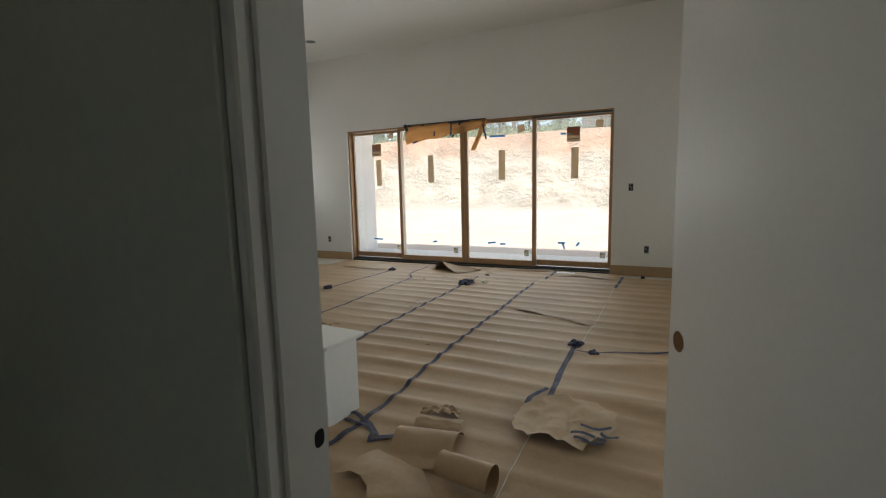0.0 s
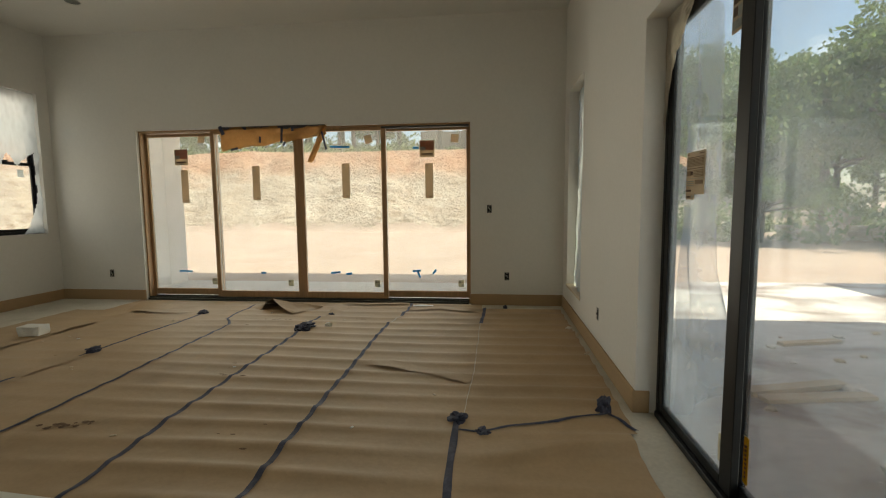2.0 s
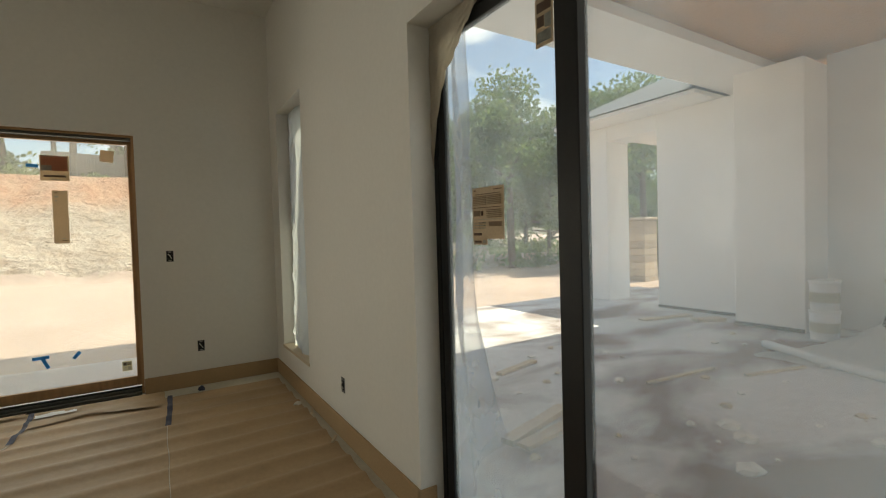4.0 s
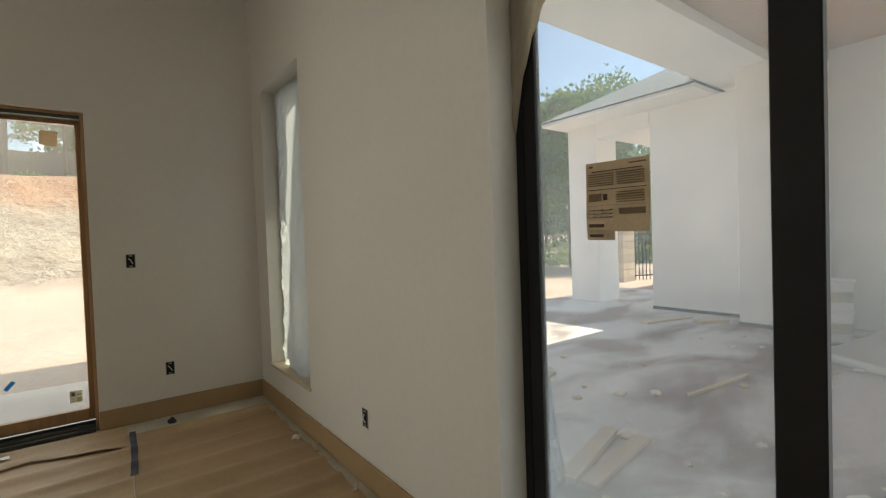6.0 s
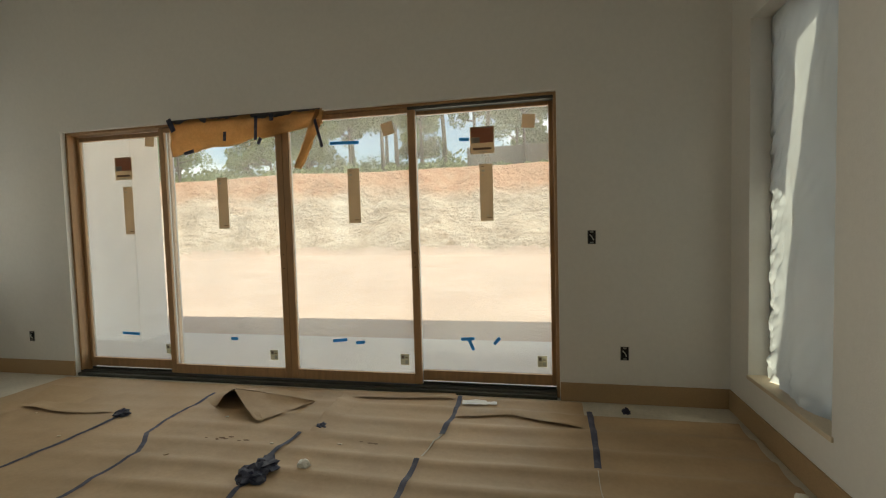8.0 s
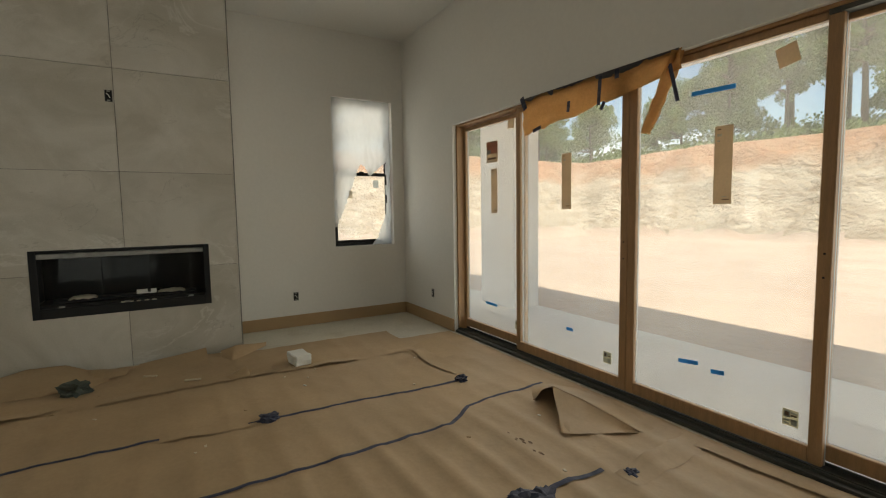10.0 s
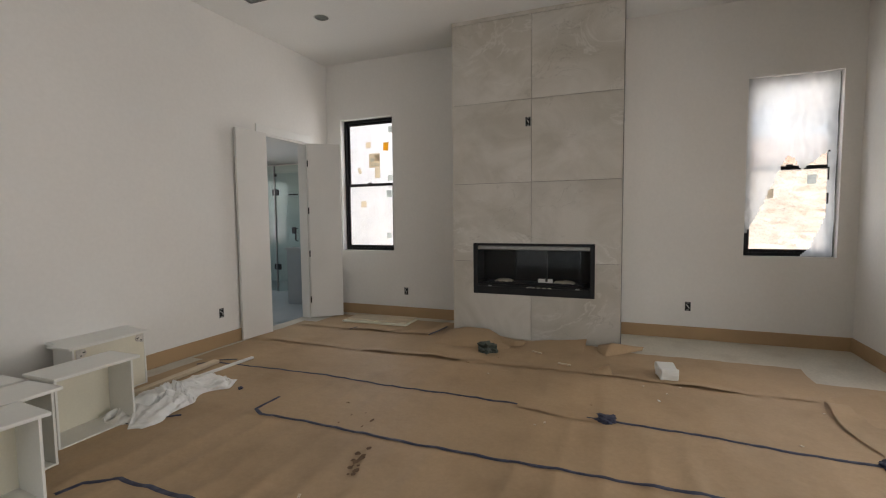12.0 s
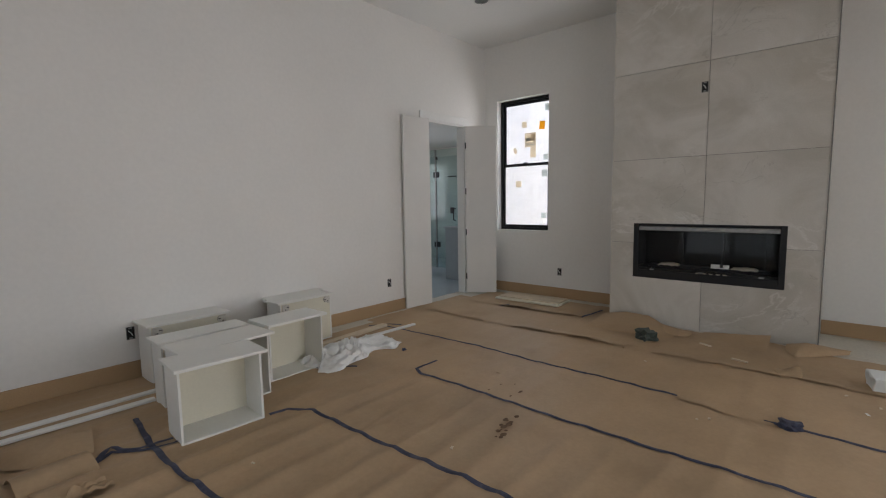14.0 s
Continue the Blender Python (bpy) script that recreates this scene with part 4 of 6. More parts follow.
patio_door()
ROWS = [(0.05, 0.93, 0.12, 0.96, INK), (0.7, 0.93, 0.95, 0.95, INK), (0.1, 0.86, 0.9, 0.875, INK), (0.04, 0.60, 0.96, 0.612, INK), (0.04, 0.37, 0.96, 0.378, GREYL), (0.55, 0.24, 0.94, 0.33, MUTED), (0.3, 0.45, 0.36, 0.54, INK), (0.06, 0.44, 0.26, 0.55, MUTED), (0.06, 0.06, 0.3, 0.11, INK)]
ROWS += [(u, 0.66 + 0.032 * k, u + 0.4, 0.672 + 0.032 * k, MUTED) for u in (0.06, 0.53) for k in range(6)]
ROWS += [(0.53, 0.41 + 0.034 * k, 0.93, 0.422 + 0.034 * k, MUTED) for k in range(5)] + [(u, 0.2 + 0.05 * k, u + 0.1, 0.215 + 0.05 * k, GREYL) for u in (0.06, 0.2, 0.34) for k in range(3)]
label_plate("paper_label", (XE + 0.1395, 3.592, 1.445), 0.212, 0.215, "-x", STICK, "large printed tan instruction sheet stuck on the patio door", 1, ROWS)
label_plate("paper_tab", (XE + 0.1398, 3.648, 1.327), 0.098, 0.03, "-x", STICK, "lower tab of the printed instruction sheet", 1, ((0.1, 0.3, 0.6, 0.6, INK), (0.72, 0.3, 0.9, 0.7, GREYL)))
label_plate("small_label", (XE + 0.140, 3.245, 2.09), 0.085, 0.17, "-x", STICK, "small printed tan label high on the patio door", 0, ((0.1, 0.7, 0.9, 0.9, INK), (0.1, 0.4, 0.5, 0.62, INK), (0.55, 0.35, 0.9, 0.62, GREYL), (0.1, 0.08, 0.9, 0.3, GREYL)))
label_plate("warning_label", (XE + 0.177, 3.075, 0.22), 0.036, 0.2, "-x", YELL, "upright yellow warning strip at the foot of the patio door", 0, tuple((0.35, 0.12 + 0.095 * k, 0.65, 0.17 + 0.095 * k, INK) for k in range(8)))
label_plate("small_label", (XE + 0.140, 3.2, 0.2), 0.06, 0.13, "-x", PALEL, "pale label low on the patio door", 0, ((0.2, 0.5, 0.8, 0.8, GREYL),))

# ---- doorways and doors ----
def casing_set():
    c = thing("door_1", (0, 0, 0), "white painted entry door frame with stepped stop and casing", "door frame", kind="structure")
    y0, y1 = YS - 0.13, YS
    t = 0.02
    for sgn, xx in ((1, ND0), (-1, ND1)):
        part("jamb", bx(xx, y0 - 0.018, 0, xx + sgn * t, y1 + 0.002, NDT, 0.003), TRIM, c)
        part("stop", bx(xx + sgn * (t + 0.0005), y0 + 0.016, 0, xx + sgn * (t + 0.011), y0 + 0.054, NDT - t, 0.004), TRIM, c)
        part("edge_bead", bx(xx + sgn * (t + 0.0005), y0 - 0.020, 0, xx + sgn * (t + 0.008), y0 + 0.004, NDT - t, 0.004), TRIM, c)
        # casing faces the hall: its shade there is put into the darker colour
        part("casing", bx(xx - sgn * 0.104, y0 - 0.027, 0, xx - sgn * 0.003, y0 - 0.0125, NDT + 0.104, 0.003), HALL_DIM, c)
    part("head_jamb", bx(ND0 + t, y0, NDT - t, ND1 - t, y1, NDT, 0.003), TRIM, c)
    part("head_casing", bx(ND0 - 0.003, y0 - 0.027, NDT + 0.003, ND1 + 0.003, y0 - 0.0125, NDT + 0.104, 0.003), HALL_DIM, c)
    n = 20
    bm = bmesh.new()
    ring = [(0.0125 * math.copysign(abs(math.cos(2 * math.pi * k / n)) ** 0.7, math.cos(2 * math.pi * k / n)), 0.0165 * math.copysign(abs(math.sin(2 * math.pi * k / n)) ** 0.7, math.sin(2 * math.pi * k / n))) for k in range(n)]
    lo = [bm.verts.new((ND0 + t + 0.0009, 0.7005 + u, 0.844 + v)) for u, v in ring]
    hi = [bm.verts.new((ND0 + t - 0.006, 0.7005 + u * 0.9, 0.844 + v * 0.9)) for u, v in ring]
    bm.faces.new(lo)
    bm.faces.new(hi[::-1])
    for k in range(n):
        bm.faces.new((lo[k], lo[(k + 1) % n], hi[(k + 1) % n], hi[k]))
    part("strike_hole", bm, DARK, c, "dark oval strike mortise")


casing_set()


def entry_leaf():
    hx, hy = ND1 - 0.012, YS + 0.006
    d = thing("door_leaf", (hx, hy, 0.012), "open white flush door leaf with a bare lock bore", "door", turn=114.2)
    W = 0.797
    ht = NDT - 0.03
    bm = bmesh.new()
    bmesh.ops.create_cube(bm, size=1.0)
    for v in bm.verts:
        v.co = ((v.co.x + 0.5) * W, v.co.y * 0.035, (v.co.z + 0.5) * ht)
    bmesh.ops.bevel(bm, geom=bm.edges[:], offset=0.002, segments=1, affect="EDGES")
    ob = part("leaf", bm, DOORP, d)
    # bored hole as a ring-lined dark recess
    ring = bmesh.new()
    bmesh.ops.create_cone(ring, cap_ends=False, segments=28, radius1=0.0275, radius2=0.0275, depth=0.0362)
    bmesh.ops.transform(ring, matrix=pose(W - 0.052, 0, 0.862, 90, 0, 0), verts=ring.verts)
    part("lock_bore", ring, MDF, d, "bare round lock bore")
    me = ob.data
    b2 = bmesh.new()
    b2.from_mesh(me)
    big = [f for f in b2.faces if f.calc_area() > 1.0]
    bmesh.ops.delete(b2, geom=big, context="FACES_ONLY")
    n = 28
    for sy in (-1, 1):
        y = sy * 0.0175
        cx, cz = W - 0.052, 0.862
        hole = [b2.verts.new((cx + 0.0275 * math.cos(2 * math.pi * k / n + math.pi / 4), y, cz + 0.0275 * math.sin(2 * math.pi * k / n + math.pi / 4))) for k in range(n)]
        corners = [b2.verts.new(p) for p in ((W - 0.002, y, ht - 0.002), (0.002, y, ht - 0.002), (0.002, y, 0.002), (W - 0.002, y, 0.002))]
        q = n // 4
        for k in range(4):
            seg = [hole[(k * q + j) % n] for j in range(q + 1)]
            nxt = corners[(k + 1) % 4]
            b2.faces.new([corners[k], *seg, nxt] if sy < 0 else [nxt, *seg[::-1], corners[k]])
    bmesh.ops.recalc_face_normals(b2, faces=b2.faces)
    b2.to_mesh(me)
    b2.free()
    for z in (0.2, 0.85, 1.5, 2.2):
        part("hinge", bx(-0.012, -0.022, z - 0.045, 0.002, -0.008, z + 0.045, 0.003), BLACK, d, "black butt hinge")


entry_leaf()


def bath_doors():
    c = thing("door_2", (0, 0, 0), "white painted frame of the bathroom doorway", "door frame", kind="structure")
    part("jamb", bx(BD0, YS - 0.132, 0, BD0 + 0.02, YS + 0.003, BDT, 0.003), TRIM, c)
    part("jamb", bx(BD1 - 0.02, YS - 0.132, 0, BD1, YS + 0.003, BDT, 0.003), TRIM, c)
    part("head_jamb", bx(BD0 + 0.02, YS - 0.132, BDT - 0.02, BD1 - 0.02, YS + 0.003, BDT, 0.003), TRIM, c)
    part("head_casing", bx(BD0 - 0.08, YS + 0.001, BDT + 0.005, BD1 + 0.08, YS + 0.018, BDT + 0.11, 0.003), TRIM, c)
    part("casing", bx(BD0 - 0.08, YS + 0.001, 0, BD0 + 0.004, YS + 0.018, BDT + 0.005, 0.003), TRIM, c)
    W, ht = 0.435, 2.425
    for at, turn, lab in (((BD0 + 0.012, YS + 0.03, 0.012), 128, "narrow white flush door leaf swung open beside the window"), ((BD1 + 0.005, YS + 0.085, 0.012), -5, "narrow white flush door leaf folded back against the wall")):
        d = thing("narrow_door_leaf", at, lab, "door", "pair of bathroom doors", turn=turn)
        part("leaf", bx(0, -0.0175, 0, W, 0.0175, ht, 0.002), DOORP, d)
        for z in (0.25, 0.9, 1.5, 2.15):
            part("hinge", bx(-0.012, -0.026, z - 0.045, 0.004, -0.01, z + 0.045, 0.002), BLACK, d, "black butt hinge")


bath_doors()


# ---- fireplace ----
ALU = surface("bright_aluminium_trim", (0.26, 0.255, 0.24), 0.4, 0.12, 30, 60, 0.08, 0.02, 60, metal=0.6)


def fireplace():
    y0, y1, xf = 2.965, 4.834, -5.713
    f = thing("fireplace", (xf, (y0 + y1) / 2, 0), "full-height fireplace clad in large pale veined stone tiles", "fireplace", kind="structure")
    inv = Matrix.Translation((-xf, -(y0 + y1) / 2, 0))
    fy0, fy1, fz0, fz1 = 3.217, 4.573, 0.512, 1.10
    back = bmesh.new()
    for b in ((XW, y0 + 0.012, 0, xf - 0.012, fy0, H), (XW, fy1, 0, xf - 0.012, y1 - 0.012, H), (XW, fy0, 0, xf - 0.012, fy1, fz0), (XW, fy0, fz1, xf - 0.012, fy1, H), (XW, fy0, fz0, xf - 0.42, fy1, fz1)):
        box(back, *b)
    bmesh.ops.transform(back, matrix=inv, verts=back.verts)
    part("core", back, GROUT, f)
    ys = (y0, 3.893, y1)
    zs = (0.0, 0.888, 1.783, 2.687, 3.585)
    g = 0.0025
    for i in range(2):
        for k in range(4):
            a, b, c, d = ys[i] + g, ys[i + 1] - g, zs[k] + g, zs[k + 1] - g
            cells = [(a, b, c, d)]
            if c < fz1 and d > fz0:
                cells = []
                if c < fz0:
                    cells.append((a, b, c, fz0))
                if d > fz1:
                    cells.append((a, b, fz1, d))
                lo, hi = max(c, fz0), min(d, fz1)
                cells.append((a, fy0, lo, hi) if i == 0 else (fy1, b, lo, hi))
            bm = bmesh.new()
            for cc in cells:
                box(bm, xf - 0.0118, cc[0], cc[2], xf, cc[1], cc[3])
            bmesh.ops.transform(bm, matrix=inv, verts=bm.verts)
            part("tile", bm, STONE, f)
    for k in range(4):
        for ya, yb in ((y0, y0 + 0.0118), (y1 - 0.0118, y1)):
            part("side_tile", bx(XW + 0.002, ya, zs[k] + g, xf - 0.0122, yb, zs[k + 1] - g, m=inv), STONE, f)
    part("top_strip", bx(XW + 0.002, y0, 3.588, xf - 0.002, y1, H - 0.002, m=inv), STONE, f)
    part("edge_trim", bx(xf - 0.010, y1 + 0.0005, 0, xf + 0.004, y1 + 0.008, H - 0.002, m=inv), ALU, f, "thin metal edge trim")

    b = thing("gas_firebox", (xf, (fy0 + fy1) / 2, fz0), "black linear gas fireplace insert behind glass, unlit", "fireplace insert")
    i2 = Matrix.Translation((-xf, -(fy0 + fy1) / 2, -fz0))
    w2 = lambda *a, **k: bx(*a, m=i2, **k)
    fw = 0.05
    part("surround", w2(xf - 0.02, fy0, fz0, xf + 0.006, fy0 + fw, fz1, bevel=0.003), BLACK, b)
    part("surround", w2(xf - 0.02, fy1 - fw, fz0, xf + 0.006, fy1, fz1, bevel=0.003), BLACK, b)
    part("surround", w2(xf - 0.02, fy0 + fw, fz0, xf + 0.006, fy1 - fw, fz0 + 0.085, bevel=0.003), BLACK, b)
    part("surround", w2(xf - 0.02, fy0 + fw, fz1 - 0.022, xf + 0.006, fy1 - fw, fz1, bevel=0.003), BLACK, b)
    part("hood", w2(xf - 0.06, fy0 + fw, fz1 - 0.075, xf - 0.012, fy1 - fw, fz1 - 0.03, bevel=0.004), STEEL, b, "grey metal hood strip")
    part("firebox_back", w2(xf - 0.40, fy0 + 0.01, fz0 + 0.01, xf - 0.39, fy1 - 0.01, fz1 - 0.01), DARK, b)
    part("firebox_floor", w2(xf - 0.39, fy0 + 0.02, fz0 + 0.01, xf - 0.03, fy1 - 0.02, fz0 + 0.11), DARK, b)
    for pa, pb in ((fy0 + 0.001, fy0 + 0.009), (fy1 - 0.009, fy1 - 0.001)):
        part("firebox_side", w2(xf - 0.388, pa, fz0 + 0.112, xf - 0.024, pb, fz1 - 0.014), DARK, b)
    part("firebox_top", w2(xf - 0.388, fy0 + 0.012, fz1 - 0.012, xf - 0.024, fy1 - 0.012, fz1 - 0.004), DARK, b)
    part("burner_tray", w2(xf - 0.26, fy0 + 0.12, fz0 + 0.111, xf - 0.12, fy1 - 0.12, fz0 + 0.135, bevel=0.006), BLACK, b)
    for yy in (fy0 + 0.48, fy0 + 0.84, fy0 + 1.19):
        part("mullion", w2(xf - 0.05, yy - 0.012, fz0 + 0.16, xf - 0.035, yy + 0.012, fz1 - 0.08), BLACK, b)
    for yy in (fy0 + 0.2, fy0 + 0.67, fy0 + 1.18):
        part("latch", w2(xf + 0.0055, yy - 0.022, fz0 + 0.088, xf + 0.014, yy + 0.022, fz0 + 0.104, bevel=0.003), STEEL, b, "small metal glass latch")
    g = part("glass_front", w2(xf - 0.03, fy0 + fw - 0.005, fz0 + 0.08, xf - 0.025, fy1 - fw + 0.005, fz1 - 0.02), CLEAR, b)
    g.visible_shadow = False
    rnd = random.Random(3)
    for yy, w, nm, lab in ((fy0 + 0.33, 0.21, "media_bag", "clear plastic bag of fire glass lying in the firebox"), (fy0 + 1.02, 0.23, "media_bag", "clear plastic bag of fire glass lying in the firebox")):
        bm = sheet(10, 8, lambda u, v: (xf - 0.22 + v * 0.13, yy - w / 2 + u * w, fz0 + 0.137 + 0.026 * max(0.0, math.sin(math.pi * u) * math.sin(math.pi * v)) ** 0.35 + 0.012 * noise.noise((u * 9, v * 9, yy))), 0.003)
        solid(nm, bm, RAWP, lab, "bag", "bags in the firebox", smooth=True)
    solid("instruction_card", bx(xf - 0.13, fy0 + 0.735, fz0 + 0.137, xf - 0.11, fy0 + 0.895, fz0 + 0.178, 0.002), TRIM, "small white card standing in the firebox", "card")
    for k in range(5):
        y = fy0 + 0.62 + k * 0.06
        solid("paper_scrap", bx(xf - 0.024, y, fz0 + 0.085, xf - 0.004, y + rnd.uniform(0.02, 0.045), fz0 + 0.093), PALEL, "pale scrap lying on the firebox edge", "scrap", "scraps on the firebox edge")


fireplace()


# ---- electrical boxes ----
def outlet_box(at, normal, label, open_wires=True):
    t = new("outlet_box")
    turn = {"-y": 0, "+y": 180, "-x": -90, "+x": 90}[normal]
    t.matrix_basis = pose(*at, 0, 0, turn)
    tagged(t, label, "electrical box", "unfinished electrical boxes")
    w, h = 0.028, 0.05
    part("cavity", bx(-w, -0.002, -h, w, 0.0015, h, 0.0015), DARK, t)
    part("rim", bx(-w - 0.002, -0.0035, -h - 0.002, -w + 0.002, 0.001, h + 0.002), STEEL, t)
    part("rim", bx(w - 0.002, -0.0035, -h - 0.002, w + 0.002, 0.001, h + 0.002), STEEL, t)
    part("ear", bx(-0.012, -0.005, h - 0.016, 0.012, -0.0022, h - 0.004), STEEL, t)
    part("ear", bx(-0.012, -0.005, -h + 0.004, 0.012, -0.0022, -h + 0.016), STEEL, t)
    part("wire", tube(bmesh.new(), [(-0.014, 0, 0.02), (0.0, -0.016, 0.005), (0.012, -0.008, -0.02)], 0.0035, 6), TRIM, t, "white wire")
    part("wire", tube(bmesh.new(), [(0.014, 0, 0.026), (0.006, -0.012, 0.0), (-0.012, -0.006, -0.022)], 0.003, 6), BLACK, t, "black wire")
    return t


for at, nrm, lab in (((-0.299, YN, 1.24), "-y", "open switch box with loose wires in white drywall"), ((-0.075, YN, 0.375), "-y", "open outlet box with loose wires in white drywall"),
                     ((-5.614, YN, 0.375), "-y", "open outlet box beside the glass door"), ((XE, 5.046, 0.37), "-x", "open outlet box in the wall beside the patio door"),
                     ((XW, 1.994, 0.365), "+x", "open outlet box beside the fireplace"), ((XW, 5.533, 0.37), "+x", "open outlet box under the west wall window"),
                     ((-4.35, YS, 0.37), "+y", "open outlet box in the south wall near the bathroom"), ((-1.585, YS, 0.37), "+y", "open outlet box behind the white drawers"),
                     ((-5.713, 3.855, 2.442), "+x", "open outlet box cut into the fireplace tile")):
    outlet_box(at, nrm, lab)


def can_light(x, y):
    t = thing("recessed_light", (x, y, H), "round recessed ceiling can, unlit, without trim", "ceiling light", "recessed ceiling lights")
    bm = bmesh.new()
    bmesh.ops.create_cone(bm, cap_ends=True, segments=32, radius1=0.075, radius2=0.07, depth=0.004)
    bmesh.ops.translate(bm, vec=(0, 0, -0.003), verts=bm.verts)
    part("can", bm, GREYL, t, "dark grey can opening")
    bm = bmesh.new()
    n = 32
    r0 = [bm.verts.new((0.076 * math.cos(2 * math.pi * k / n), 0.076 * math.sin(2 * math.pi * k / n), -0.007)) for k in range(n)]
    r1 = [bm.verts.new((0.087 * math.cos(2 * math.pi * k / n), 0.087 * math.sin(2 * math.pi * k / n), -0.001)) for k in range(n)]
    for k in range(n):
        bm.faces.new((r0[k], r0[(k + 1) % n], r1[(k + 1) % n], r1[k]))
    part("rim", bm, TRIM, t)


for c in ((-4.99, 1.70), (-5.0, 6.09)):
    can_light(*c)


def ceiling_vent():
    t = thing("ceiling_vent", (-4.28, 1.365, H), "square uncovered air duct opening in the ceiling", "vent")
    part("duct_mouth", bx(-0.13, -0.11, -0.004, 0.13, 0.11, -0.001), GREYL, t, "grey duct mouth")
    for a in ((-0.14, -0.12, 0.14, -0.108), (-0.14, 0.108, 0.14, 0.12), (-0.14, -0.108, -0.128, 0.108), (0.128, -0.108, 0.14, 0.108)):
        part("collar", bx(a[0], a[1], -0.012, a[2], a[3], -0.001), STEEL, t)


ceiling_vent()


# ---- white drawer boxes ----
CLIP = surface("scuffed_clip_plastic", (0.60, 0.57, 0.52), 0.5, 0.15, 20, 60, 0.1, 0.1, 60, second=(0.30, 0.26, 0.22), second_at=(0.58, 0.7))
def drawer_box(at, turn, w=0.495, d=0.255, h=0.458, label=""):
    t = thing("drawer", (at[0], at[1], 0.008), label or "white drawer box standing on end with its front uppermost", "drawer", "white drawers stacked on the floor", turn=turn)
    k = 0.014
    part("side", bx(-w / 2, -d / 2, 0, -w / 2 + k, d / 2, h - 0.018, 0.0015), WHITEP, t)
    part("side", bx(w / 2 - k, -d / 2, 0, w / 2, d / 2, h - 0.018, 0.0015), WHITEP, t)
    part("bottom_panel", bx(-w / 2 + k, -d / 2 + 0.004, k, w / 2 - k, -d / 2 + 0.012, h - 0.018), RAWP, t, "cream bottom panel")
    part("back", bx(-w / 2 + k, -d / 2, 0, w / 2 - k, d / 2, k, 0.0015), WHITEP, t)
    part("drawer_front", bx(-w / 2 - 0.024, -d / 2 - 0.01, h - 0.018, w / 2 + 0.024, d / 2 + 0.045, h + 0.002, 0.003), WHITEP, t)
    for s in (-1, 1):
        # pale moulded runner clip: a round boss on a ragged foot, scuffed on its underside
        bm = joined((tube(bmesh.new(), [(s * (w / 2 - 0.062), -d / 2 - 0.012, h - 0.052), (s * (w / 2 - 0.062), -d / 2 - 0.0005, h - 0.052)], 0.03, 14),
                     bx(s * (w / 2 - 0.036) - 0.016, -d / 2 - 0.010, h - 0.09, s * (w / 2 - 0.036) + 0.016, -d / 2 - 0.0005, h - 0.022, 0.004)))
        part("runner_clip", bm, CLIP, t, "pale moulded runner clip")
        bm = joined((bx(s * (w / 2 - 0.075) - 0.012, -d / 2 - 0.0135, h - 0.052, s * (w / 2 - 0.075) + 0.010, -d / 2 - 0.0122, h - 0.044, 0.0),
                     bx(s * (w / 2 - 0.05) - 0.005, -d / 2 - 0.0135, h - 0.074, s * (w / 2 - 0.05) + 0.007, -d / 2 - 0.0122, h - 0.066, 0.0)))
        part("clip_slot", bm, DARK, t, "dark slot")
    return t


OPEN_D, PAIRED = "white drawer standing on end, open side towards the room", "white drawer standing on end behind another"
for at, turn, w, d, lab in (((-1.668, 2.075), -4, 0.48, 0.255, OPEN_D), ((-1.835, 1.762), 2, 0.585, 0.255, PAIRED),
                            ((-1.83, 1.475), 180, 0.585, 0.17, "white drawer standing on end, its panel outward"), ((-2.462, 1.575), 1, 0.48, 0.255, OPEN_D),
                            ((-1.93, 0.885), 181, 0.60, 0.255, "white drawer standing on end against the wall"), ((-2.945, 0.985), 183, 0.575, 0.2, "white drawer standing on end near the wall"),
                            ((-3.0, 0.805), 181, 0.575, 0.09, "white drawer pressed against the wall")):
    drawer_box(at, turn, w, d, label=lab)

# ---- kraft paper and tape on the floor ----
def ripple(x, y):
    """Height of the paper over the slab: ridges across the rolls, strong in the east, faint in the west."""
    amp = 0.0125 * min(1.0, max(0.0, (x + 3.6) / 2.2)) + 0.0034
    amp *= 0.65 + 0.5 * noise.noise((x * 0.9, y * 0.35, 3.1))
    if y < 2.2:
        amp *= 0.6
    ph = y * 2 * math.pi / 0.235 + 1.6 * noise.noise((x * 0.55, y * 0.8, 1.7)) + 1.5 * noise.noise((x * 0.25, y * 1.9, 9.0))
    s = 0.5 + 0.5 * math.sin(ph)
    big = 0.0
    if x > -0.5 and 2.2 < y < 4.0:
        g = min(1.0, max(0.0, (x + 0.42) / 0.6))
        q = y - (3.42 + 0.10 * math.sin(2.4 * x))
        big += 0.042 * g * math.exp(-(q / (0.05 if q < 0 else 0.13)) ** 2)
        q = y - (2.80 - 0.22 * x)
        big += 0.050 * g * math.exp(-(q / (0.05 if q < 0 else 0.16)) ** 2)
        amp *= 0.5
    return big + 0.004 + amp * s ** 2.6 * 1.6 + 0.004 * (noise.noise((x * 3.0, y * 3.0, 0.0)) + 0.5) + 0.0035 * abs(noise.noise((x * 7.0, y * 5.0, 4.0)))


